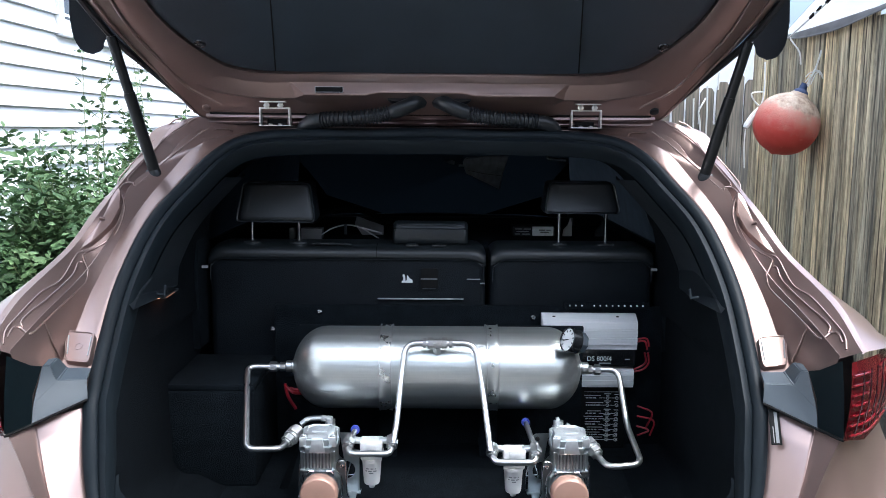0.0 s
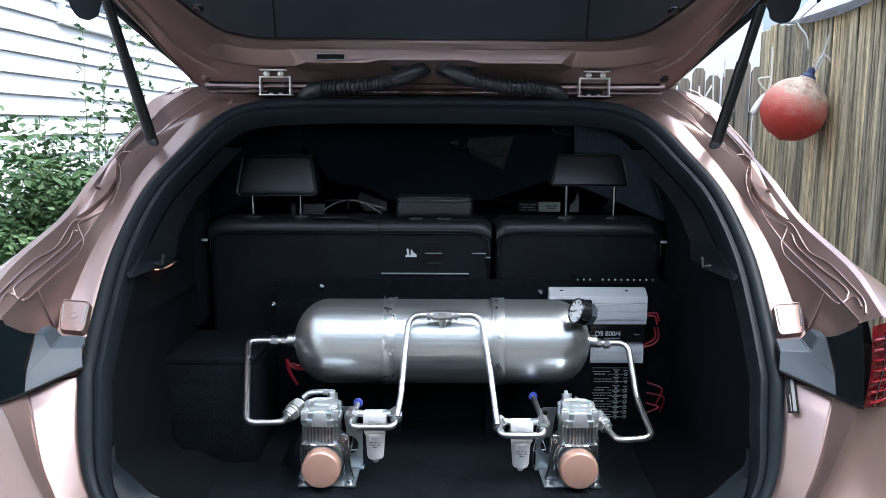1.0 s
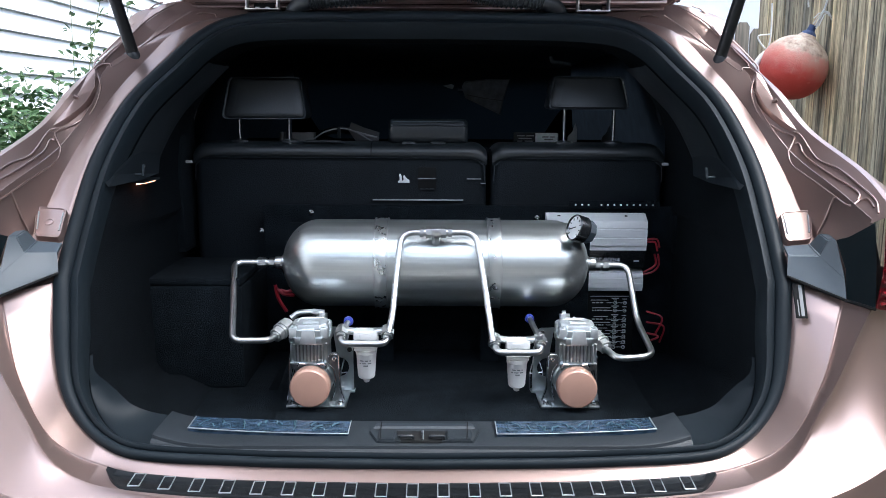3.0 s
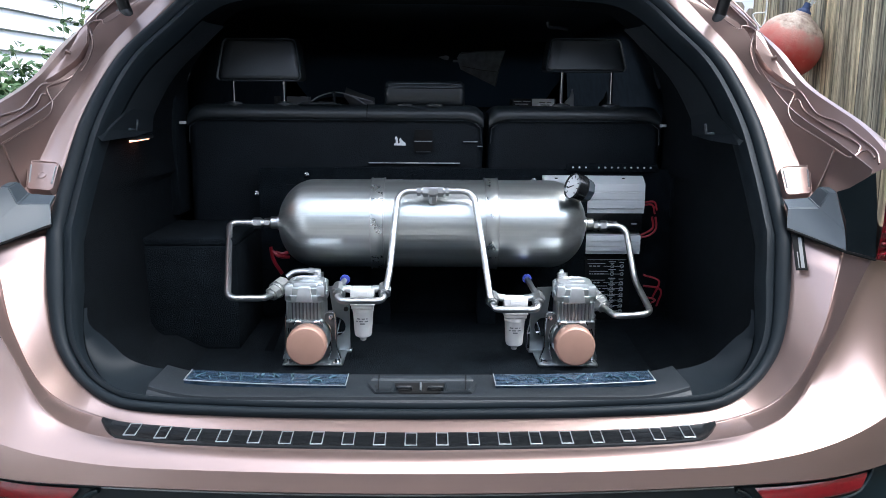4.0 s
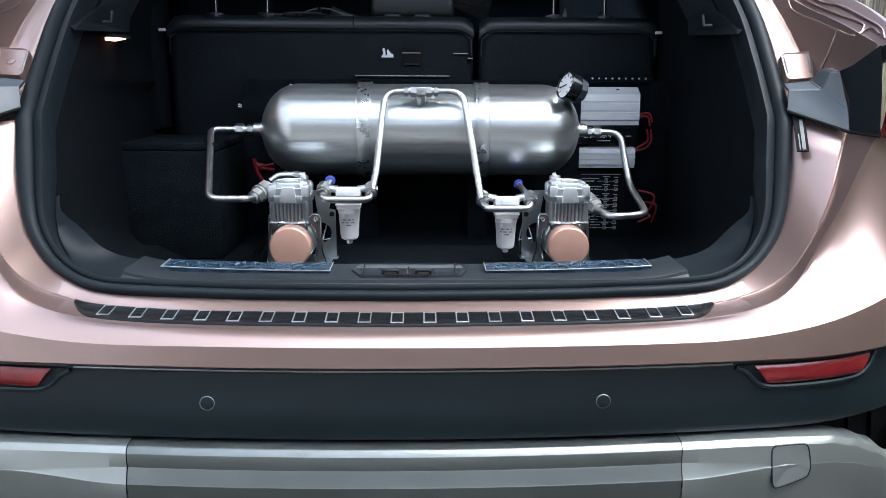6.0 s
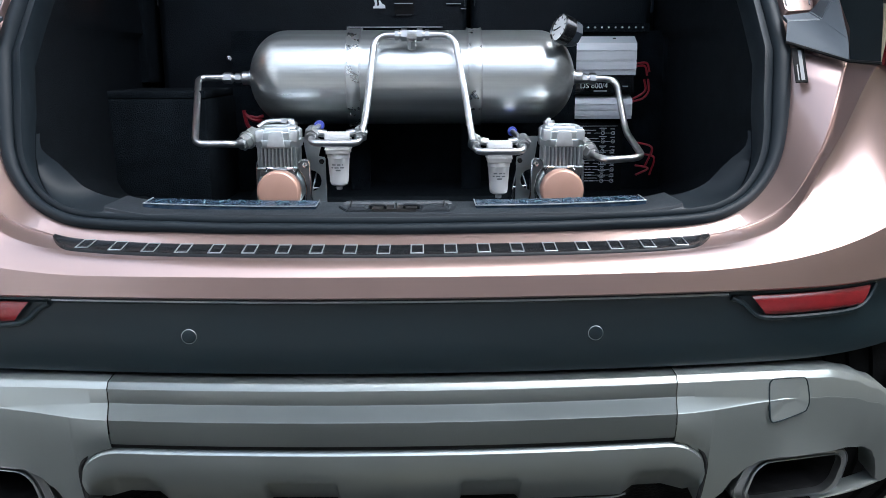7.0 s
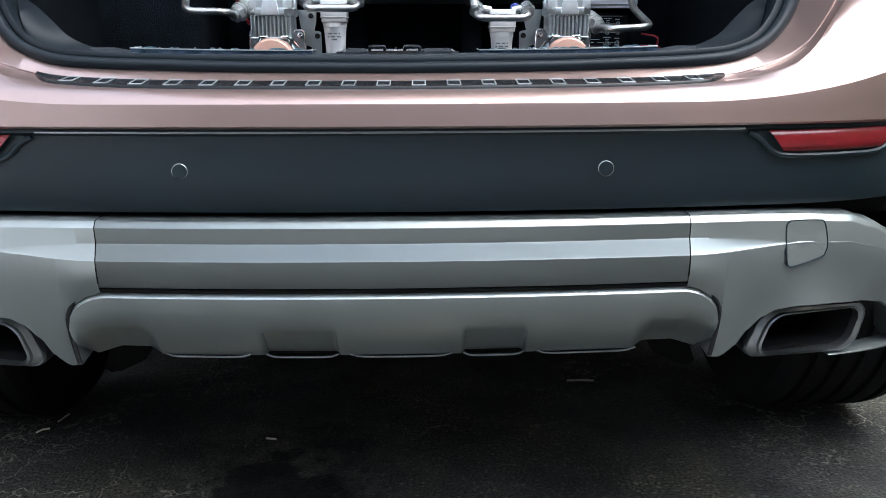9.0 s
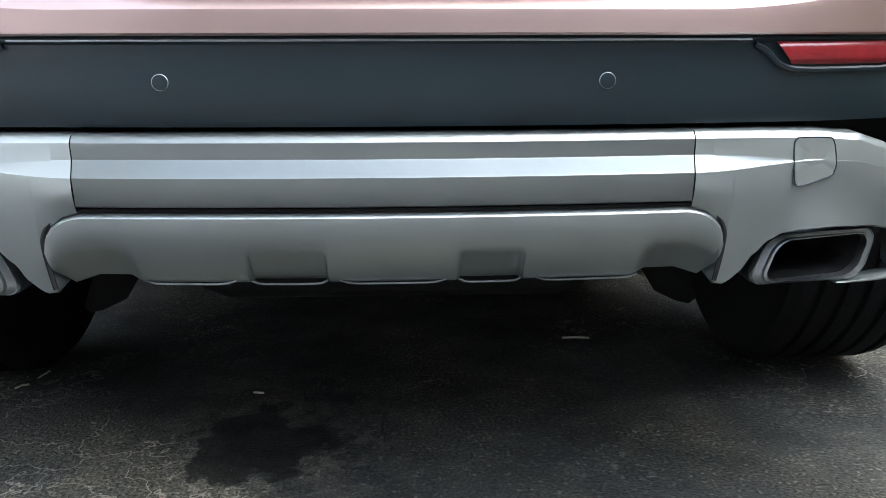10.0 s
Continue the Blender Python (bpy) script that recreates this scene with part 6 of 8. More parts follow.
def strut_mesh(foot, top):
    bm = bmesh.new()
    tube(bm, [foot, foot.lerp(top, 0.06)], 0.006, 12)
    tube(bm, [foot.lerp(top, 0.05), foot.lerp(top, 0.62)], 0.0122, 14)
    tube(bm, [foot.lerp(top, 0.62), top], 0.0105, 14)
    return bm


jamb_details()


GATE_TILT = math.atan2(0.115, 0.15)


def gate(u, x, lift=0.0):
    """A place on the raised tailgate: u metres from the hinge along it, x across, lift towards the ground."""
    d, n = Vector((0, -math.cos(GATE_TILT), math.sin(GATE_TILT))), Vector((0, -math.sin(GATE_TILT), -math.cos(GATE_TILT)))
    return Vector((x, 0.868, 1.474)) + d * u + n * lift


def tailgate():
    g = None
    # inner frame: a broad painted band round the trim panel
    bm = bmesh.new()
    outer = [(-0.036, 0.0), (-0.036, 0.30), (-0.036, 0.51), (-0.026, 0.535), (0.20, 0.645), (0.42, 0.70), (0.68, 0.685), (0.82, 0.62), (0.86, 0.40), (0.86, 0.0)]
    mid = [(-0.028, 0.0), (-0.028, 0.30), (-0.028, 0.495), (-0.012, 0.522), (0.215, 0.615), (0.42, 0.665), (0.66, 0.65), (0.79, 0.59), (0.82, 0.4), (0.82, 0.0)]
    inn = [(0.112, 0.0), (0.114, 0.30), (0.122, 0.40), (0.158, 0.465), (0.28, 0.545), (0.44, 0.57), (0.64, 0.56), (0.74, 0.5), (0.77, 0.36), (0.77, 0.0)]
    def rail(pts, lift):
        return [gate(u, x, lift) for u, x in pts]
    loft(bm, [rail(outer, -0.05), rail(outer, -0.01), [gate(u, x, 0.012 + 0.013 * max(0, 1 - max(0, u) / 0.12)) for u, x in mid], rail([(a[0] * 0.35 + b[0] * 0.65, a[1] * 0.35 + b[1] * 0.65) for a, b in zip(mid, inn)], 0.016), rail(inn, 0.004), rail(inn, -0.012)], 70)
    g = finish("tailgate", bm, PAINT, car, "open rose gold tailgate seen from below", 34)
    # outer skin
    bm = bmesh.new()
    loft(bm, [rail(outer, -0.05), [gate(u, x * 0.97, -0.075) for u, x in outer], [gate(u * 0.9 + 0.04, x * 0.5, -0.11) for u, x in outer], [gate(0.43, 0, -0.12)] * len(outer)], 50)
    finish("outer_skin", bm, PAINT, g)
    # trim panel
    bm = bmesh.new()
    small = [(u + (0.43 - u) * 0.6, x * 0.4) for u, x in inn]
    loft(bm, [rail(inn, -0.004), rail([(u + (0.43 - u) * 0.02, x * 0.98) for u, x in inn], 0.003), rail([(u + (0.43 - u) * 0.05, x * 0.955) for u, x in inn], 0.004), rail(small, 0.004), [gate(0.43, 0, 0.004)] * len(inn)], 70)
    t = finish("trim_panel", bm, BLACK_PLASTIC, g, "black plastic tailgate trim", 40)
    for x in (-0.335, 0.32):
        tube_part("panel_joint", [gate(0.125, x, 0.0042), gate(0.7, x * 0.80, 0.0042)], 0.0016, UNDER, g, sides=6)
    for x in (-0.478, 0.484):
        m = Matrix.Translation(gate(0.205, x, 0.004)) @ Matrix.Rotation(radians(180) - GATE_TILT, 4, "X")
        lathe_part("trim_clip", [(0.012, 0), (0.011, 0.002), (0.006, 0.003), (0.005, 0.0015), (0.0001, 0.0015)], m, GLOSS_BLACK, g)
    for x in (-0.513, 0.513):
        m = Matrix.Translation(gate(0.022, x * 0.985, 0.024)) @ Matrix.Rotation(radians(180) - GATE_TILT, 4, "X")
        lathe_part("rubber_stop", [(0.011, -0.004), (0.01, 0.004), (0.006, 0.006), (0.001, 0.006)], m, RUBBER if x > 0 else PAINT, g)
    # pressed panel along the hinge side: ridge with two deeper steps, ledge and two beads
    middle = [(0.114, 0.0), (0.112, 0.004), (0.107, 0.007), (0.094, 0.009), (0.092, 0.011), (0.0845, 0.0265), (0.0825, 0.028), (0.055, 0.030), (0.046, 0.0315), (0.016, 0.035), (0.012, 0.029), (0.004, 0.029), (0.002, 0.035), (-0.004, 0.035), (-0.006, 0.029), (-0.013, 0.030), (-0.015, 0.036), (-0.021, 0.036), (-0.030, 0.033), (-0.036, 0.0)]
    deep = list(middle)
    deep[4:8] = [(0.0925, 0.011), (0.082, 0.032), (0.0795, 0.0335), (0.055, 0.031)]
    wide = list(middle)
    wide[4:9] = [(0.090, 0.0115), (0.074, 0.020), (0.061, 0.027), (0.058, 0.026), (0.050, 0.020)]
    wide[9] = (0.018, 0.027)
    cuts = [(-0.51, -0.51, 0), (-0.49, -0.49, 0), (-0.47, -0.47, 0), (-0.44, -0.44, 0), (-0.40, -0.40, 0), (-0.36, -0.36, 0), (-0.33, -0.33, 0), (-0.31, -0.302, 0), (-0.304, -0.278, 1), (-0.12, -0.145, 1), (-0.115, -0.115, 2), (0.07, 0.07, 2), (0.075, 0.097, 1), (0.298, 0.272, 1), (0.304, 0.296, 0), (0.33, 0.33, 0), (0.36, 0.36, 0), (0.40, 0.40, 0), (0.44, 0.44, 0), (0.47, 0.47, 0), (0.49, 0.49, 0), (0.51, 0.51, 0)]
    rows = []
    for xt, xb, k in cuts:
        row = []
        for i, (u, l) in enumerate((wide, deep, middle)[k]):
            x = xt if i < 5 else xb
            fade = max(0.0, (abs(x) - 0.36) / 0.14)
            row.append(gate(u + 0.05 * fade * fade * max(0, u) / 0.1, x * (1 + 0.15 * fade * u), l * (1 - 0.3 * fade * fade * min(1, max(0, u) / 0.06))))
        rows.append(row)
    bm = bmesh.new()
    grid_faces(bm, rows)
    bmesh.ops.bevel(bm, geom=[e for e in bm.edges if len(e.link_faces) == 2 and e.calc_face_angle(0) > 0.5], offset=0.0012, segments=2, affect="EDGES", clamp_overlap=True)
    hp = finish("hinge_panel", bm, PAINT, g, "pressed painted panel along the hinges", 24)
    # shallow second tread in each step
    for x0, x1 in ((-0.272, -0.135), (0.105, 0.27)):
        bm = bmesh.new()
        grid_faces(bm, [[gate(u, x0 + i, l), gate(u, x1 - i, l)] for u, l, i in ((0.0925, 0.0185, 0.0), (0.0905, 0.0215, 0.001), (0.0865, 0.0295, 0.006), (0.086, 0.0235, 0.008))])
        finish("pressed_step", bm, PAINT, g, smooth=20)
    bm = bmesh.new()
    tilt = Matrix.Translation(gate(0.0895, -0.222, 0.0262)) @ Matrix.Rotation(radians(-12), 4, "X")
    block(bm, (-0.031, -0.0012, -0.0065), (0.031, 0.0012, 0.0065), 0, tilt)
    lab = finish("warning_label", bm, UNDER, g, "small black label with a pale rim", 0)
    for lo, hi in (((-0.031, -0.0016, 0.0053), (0.031, 0, 0.0065)), ((-0.031, -0.0016, -0.0065), (0.031, 0, -0.0053)), ((-0.031, -0.0016, -0.0053), (-0.0298, 0, 0.0053)), ((0.0298, -0.0016, -0.0053), (0.031, 0, 0.0053))):
        box_part("print", lo, hi, PRINT_DIM, lab, 0, m=tilt)
    # hinges
    for x in (-0.351, 0.351):
        bm = bmesh.new()
        for lo, hi in (((x - 0.0345, 0.826, 1.430), (x - 0.0310, 0.85, 1.469)), ((x + 0.0310, 0.826, 1.430), (x + 0.0345, 0.85, 1.469)), ((x - 0.0345, 0.8255, 1.466), (x + 0.0345, 0.85, 1.4695)), ((x - 0.036, 0.826, 1.428), (x + 0.036, 0.86, 1.4305))):
            block(bm, lo, hi, 0.0008)
        h = finish("hinge", bm, HINGE_LIT, g, "hinge bracket in pale metal that stands for its bright highlights")
        box_part("hinge_leaf", (x - 0.028, 0.802, 1.480), (x + 0.028, 0.84, 1.4825), HINGE_LIT, h, 0.0008)
        # the shaded inside of the bracket, set in as a black block
        box_part("hinge_arm", (x - 0.022, 0.852, 1.432), (x + 0.022, 0.858, 1.455), UNDER, h, 0.002)
        for dx in (-0.0155, 0.0155):
            lathe_part("hinge_bolt", [(0.007, 0), (0.007, 0.005), (0.0045, 0.006), (0.004, 0.008), (0.001, 0.0085)], pose(x + dx, 0.818, 1.4735) @ TO_REAR, HINGE_LIT, h, sides=6)
            lathe_part("lower_bolt", [(0.005, 0), (0.005, 0.003), (0.001, 0.0035)], pose(x + dx * 0.7, 0.833, 1.4305), HINGE_LIT, h, sides=6)
    # shade in the grooves between the beads, laid in as black tubes
    for u, l in ((0.008, 0.0275), (-0.0095, 0.0275), (-0.0285, 0.033)):
        bm = bmesh.new()
        tube(bm, [gate(u, x, l) for x in (-0.50, -0.25, 0.0, 0.25, 0.50)], 0.0032, 8)
        finish("bead_groove", bm, UNDER, g, "black strand that draws the shade in the groove")
    # bright hem of the roof edge below the gate
    tube_part("roof_bead", [(-0.44, 0.848, 1.4155), (-0.3, 0.852, 1.4225), (0, 0.858, 1.4245), (0.3, 0.852, 1.4225), (0.44, 0.848, 1.4155)], 0.0026, PAINT, car, n=60, sides=10)
    # wiring hoses
    for s in SIDES:
        c = -0.003
        a = [(s * 0.285 + c, 0.85, 1.415), (s * 0.278 + c, 0.828, 1.424), (s * 0.262 + c, 0.812, 1.437), (s * 0.225 + c, 0.80, 1.4435), (s * 0.155 + c, 0.787, 1.447), (s * 0.10 + c, 0.784, 1.455), (s * 0.058 + c, 0.786, 1.469), (s * 0.034 + c, 0.794, 1.480), (s * 0.02 + c, 0.815, 1.486)]
        pts = spline(a, 110)
        bm = bmesh.new()
        tube(bm, pts, 0.0158, 16, taper=lambda f: curve1([(0, 1.3), (0.1, 1.25), (0.3, 1.1), (0.34, 0.86), (0.66, 0.86), (0.69, 1.06), (1, 1.06)], f))
        w = finish("wiring_hose", bm, RUBBER, g, "black rubber wiring hose with a ribbed middle", 60)
        bm = bmesh.new()
        for k in range(19):
            j = 37 + k * 1.9
            i = int(j)
            p0 = pts[i].lerp(pts[i + 1], j - i)
            d = (pts[i + 1] - pts[i]).normalized()
            lathe(bm, [(0.012, -0.0019), (0.0172, -0.0012), (0.0182, 0.0), (0.0172, 0.0012), (0.012, 0.0019)], Matrix.Translation(p0) @ d.to_track_quat("Z", "Y").to_matrix().to_4x4(), 18)
        finish("hose_ribs", bm, RUBBER, w)
        bm = bmesh.new()
        lathe(bm, [(0.004, 0.006), (0.02, 0.005), (0.028, 0.002), (0.031, -0.002), (0.031, -0.006)], Matrix.Translation((s * 0.062 + c, 0.803, 1.487)) @ Matrix.Rotation(radians(-150), 4, "X") @ Matrix.Diagonal((1.0, 0.6, 1, 1)), 26)
        finish("hose_grommet", bm, RUBBER, w)
    # pressed lines round the frame
    for k in SIDES:
        tube_part("gate_bead", [gate(u, k * x, l) for u, x, l in ((0.62, 0.628, 0.0145), (0.45, 0.625, 0.0145), (0.335, 0.616, 0.015), (0.243, 0.60, 0.0155), (0.158, 0.566, 0.0165), (0.085, 0.53, 0.02), (0.03, 0.47, 0.022))], 0.0035, PAINT, g, n=40, sides=8)
        tube_part("gate_bead", [gate(u, k * x, l) for u, x, l in ((0.40, 0.668, 0.0115), (0.243, 0.632, 0.0115), (0.123, 0.585, 0.0155), (0.017, 0.54, 0.023), (-0.02, 0.515, 0.024))], 0.003, PAINT, g, n=40, sides=8)
    # black rubber lip along the gate's outer edge
    for k in SIDES:
        tube_part("edge_lip", [gate(u, k * x, -0.008) for u, x in [(-0.03, 0.545), (0.0, 0.553), (0.1, 0.604), (0.20, 0.655), (0.32, 0.688), (0.45, 0.71)]], 0.0085, RUBBER, g, "black rubber lip", n=30, sides=8)
    # dark wings at the gate's outer edges
    for s in SIDES:
        bm = bmesh.new()
        rows = []
        for u, x0, x1 in ((0.1615, 0.707, 0.731), (0.165, 0.70, 0.736), (0.173, 0.692, 0.74), (0.19, 0.684, 0.742), (0.205, 0.674, 0.7415), (0.225, 0.668, 0.738), (0.27, 0.672, 0.726), (0.336, 0.671, 0.702), (0.45, 0.66, 0.68)):
            rows.append([gate(u, s * x0, -0.01), gate(u, s * (x0 * 0.6 + x1 * 0.4), -0.004), gate(u, s * x1, -0.008), gate(u, s * x1, -0.03)])
        grid_faces(bm, rows)
        bmesh.ops.solidify(bm, geom=bm.faces, thickness=0.006)
        finish("side_wing", bm, BLACK_PLASTIC, g, "gloss black tailgate side wing", 50)


tailgate()


# ---- the air system in the boot ----
def mount_board():
    b = thing("mounting_board", "black carpeted board standing behind the tank with steel bolts", "board", (0, 0.87, 0.665))
    box_part("panel", (-0.37, 0, 0), (0.56, 0.018, 0.343), CARPET, b, 0.003)
    for x, z in ((-0.262, 0.327), (0.246, 0.317), (-0.375, 0.285)):
        lathe_part("bolt", [(0.0065, 0), (0.006, 0.004), (0.0025, 0.005), (0.0001, 0.003)], pose(x, 0, z) @ TO_REAR, CHROME, b, sides=10)
    base = thing("floor_board", "black carpeted base board screwed to the load floor", "board", (0, 0.36, 0.665))
    box_part("panel", (-0.268, 0, 0.0), (0.334, 0.49, 0.014), CARPET, base, 0.002)
    riser = thing("tank_board", "flat black panel upright behind the tank", "board", (0, 0.79, 0.679))
    box_part("panel", (-0.298, 0, 0), (0.354, 0.014, 0.299), CARPET, riser, 0.002)
    side = thing("side_box", "black carpeted box filling the side of the boot", "box", (-0.555, 0.62, 0.665))
    box_part("body", (0, 0, 0), (0.19, 0.24, 0.21), CARPET, side, 0.006)
    box_part("lid", (0.002, 0.002, 0.21), (0.188, 0.238, 0.225), CARPET, side, 0.004)


mount_board()

TANK_Y, TANK_Z, TANK_R = 0.685, 0.912, 0.0885


def air_tank():
    t = thing("air_tank", "brushed stainless steel air tank lying across the boot", "air tank", (0.0185, TANK_Y, TANK_Z))
    half = 0.3115
    prof = []
    for i in range(13):
        a = radians(90 * i / 12)
        prof.append((max(0.0001, TANK_R * math.sin(a)), -half + 0.075 * (1 - math.cos(a))))
    full = prof + [(r, -h) for r, h in reversed(prof)]
    lathe_part("shell", full, ALONG_X, STAINLESS, t, sides=64)
    for x in (-0.1095, 0.116):
        bm = bmesh.new()
        lathe(bm, [(TANK_R, -0.0125), (TANK_R + 0.0026, -0.0125), (TANK_R + 0.0034, -0.0110), (TANK_R + 0.0034, 0.0110), (TANK_R + 0.0026, 0.0125), (TANK_R, 0.0125)], Matrix.Translation((x, 0, 0)) @ ALONG_X, 64)
        st = finish("strap", bm, STRAP, t, "thin steel strap")
        for dx in (-0.0122, 0.0132):
            bm = bmesh.new()
            lathe(bm, [(TANK_R, dx - 0.0011), (TANK_R + 0.0049, dx - 0.0009), (TANK_R + 0.0049, dx + 0.0009), (TANK_R, dx + 0.0011)], Matrix.Translation((x, 0, 0)) @ ALONG_X, 64)
            finish("strap_edge", bm, STEEL_PIPE, st)
        box_part("saddle", (x - 0.02, 0.05, -0.233), (x + 0.02, 0.07, -0.05), CARPET, t, 0.003)
    for s in SIDES:
        bm = bmesh.new()
        lathe(bm, [(0.015, 0.298), (0.015, 0.313), (0.0125, 0.3145), (0.0125, 0.3265), (0.0115, 0.328), (0.001, 0.328)], Matrix.Rotation(s * radians(90), 4, "Y"), 24)
        finish("port", bm, STEEL_PIPE, t, "threaded steel port")
    # pressure gauge
    m = Matrix.Translation((0.270, -0.096, 0.087)) @ Vector((-0.88, -0.36, 0.31)).to_track_quat('Z', 'Y').to_matrix().to_4x4()
    g = lathe_part("pressure_gauge", [(0.024, -0.018), (0.026, -0.016), (0.026, 0.005), (0.0245, 0.007), (0.0228, 0.0035)], m, GLOSS_BLACK, t, "black rimmed pressure gauge")
    lathe_part("dial", [(0.0228, 0.0), (0.0001, 0.0005)], m @ Matrix.Translation((0, 0, 0.0036)), PRINT, g, "white dial face")
    bm = bmesh.new()
    for k in range(9):
        a = radians(-45 + 270 * k / 8)
        block(bm, (0.0155, -0.0009, 0.0042), (0.0205, 0.0009, 0.0048), 0, m @ Matrix.Rotation(a, 4, "Z"))
    finish("dial_marks", bm, GLOSS_BLACK, g, "", 0)
    bm = bmesh.new()
    block(bm, (-0.004, -0.0009, 0.0046), (0.016, 0.0009, 0.0054), 0, m @ Matrix.Rotation(radians(200), 4, "Z"))
    finish("needle", bm, GLOSS_BLACK, g, "", 0)
    bm = bmesh.new()
    tube(bm, [m @ Vector((0, 0, -0.018)), Vector((0.262, -0.04, 0.055))], 0.007, 10)
    finish("gauge_stem", bm, STEEL_PIPE, t)
    bm = bmesh.new()
    lathe(bm, [(0.0205, -0.034), (0.0225, -0.032), (0.0235, -0.008), (0.0225, -0.004)], m, 8)
    block(bm, (0.281, -0.074, 0.056), (0.303, -0.045, 0.078), 0.005)
    finish("gauge_body", bm, BLACK_PLASTIC, t)


air_tank()


def hexes(bm, a, b, parts):
    """Hexagon nuts and collars along the line from a to b: (from, to, radius, sides)."""
    a, b = Vector(a), Vector(b)
    for u, v, r, k in parts:
        tube(bm, [a.lerp(b, u), a.lerp(b, v)], r, k)


def air_lines():
    def line(label, pts, ends, radius=0.022):
        root = thing("air_line", label, "pipe", pts[0])
        inv = Matrix.Translation(-Vector(pts[0]))
        bm = bmesh.new()
        tube(bm, bent(pts, radius, 7), 0.0062, 16)
        bmesh.ops.transform(bm, matrix=inv, verts=bm.verts)
        finish("tube", bm, STEEL_PIPE, root)
        for a, b in ends:
            bm = bmesh.new()
            hexes(bm, a, b, ((0.0, 0.30, 0.0098, 6), (0.30, 0.42, 0.0068, 12), (0.42, 0.50, 0.0085, 12), (0.50, 0.93, 0.0115, 6), (0.93, 1.0, 0.0088, 12)))
            bmesh.ops.transform(bm, matrix=inv, verts=bm.verts)
            finish("fitting", bm, STEEL_PIPE, root, "hexagon compression fitting", 20)
        return root
    line("bent steel pipe from the tank end to a compressor", [(-0.31, 0.682, 0.912), (-0.391, 0.676, 0.913), (-0.353, 0.483, 0.804), (-0.287, 0.487, 0.8035), (-0.2835, 0.525, 0.8)], [((-0.3115, 0.682, 0.912), (-0.3455, 0.68, 0.912))], 0.018)
    line("bent steel pipe from the tank end to a compressor", [(0.345, 0.683, 0.909), (0.4135, 0.687, 0.908), (0.4165, 0.60, 0.812), (0.4215, 0.484, 0.777), (0.352, 0.475, 0.774), (0.341, 0.525, 0.778)], [((0.3465, 0.683, 0.909), (0.3745, 0.684, 0.9085))], 0.024)
    line("steel pipe loop over the tank down to both filters", [(-0.0665, 0.470, 0.822), (-0.0605, 0.497, 0.850), (-0.0555, 0.555, 0.915), (-0.0475, 0.597, 0.988), (0.0955, 0.597, 0.989), (0.1115, 0.55, 0.896), (0.1225, 0.466, 0.808)], [((-0.012, 0.597, 0.9885), (0.0115, 0.597, 0.9885)), ((0.0495, 0.597, 0.9888), (0.026, 0.597, 0.9888))], 0.026)
    root = thing("tee_fitting", "small steel tee joining the pipes above the tank", "fitting", (0.0185, 0.597, 0.9885))
    bm = bmesh.new()
    block(bm, (-0.011, -0.0085, -0.0085), (0.011, 0.0085, 0.0085), 0.003)
    tube(bm, [(0, 0, -0.006), (0, 0.014, -0.022)], 0.0085, 6)
    finish("body", bm, STEEL_PIPE, root)
    for cx, z in ((-0.109, 0.807), (0.170, 0.7915)):
        x0, x1, hi = cx - 0.0435, cx + 0.0405, z + 0.014
        root = line("steel pipe bent round the front of a filter", [(x0, 0.484, hi), (x0 + 0.002, 0.455, z), (x1 - 0.002, 0.455, z), (x1, 0.482, hi)], [], 0.017)
        for x, d in ((x0, 1), (x1, -1)):
            bm = bmesh.new()
            hexes(bm, (x, 0.466, hi - 0.006), (x, 0.492, hi + 0.006), ((0.0, 0.2, 0.0085, 12), (0.2, 0.62, 0.0125, 6), (0.62, 1.0, 0.0095, 12)))
            hexes(bm, (x, 0.487, hi + 0.003), (x + d * 0.024, 0.489, hi - 0.001), ((0.0, 0.35, 0.0095, 6), (0.35, 1.0, 0.0068, 12)))
            bmesh.ops.transform(bm, matrix=Matrix.Translation(-Vector((x0, 0.484, hi))), verts=bm.verts)
            finish("elbow_nut", bm, STEEL_PIPE, root, "hexagon elbow nut", 20)


air_lines()


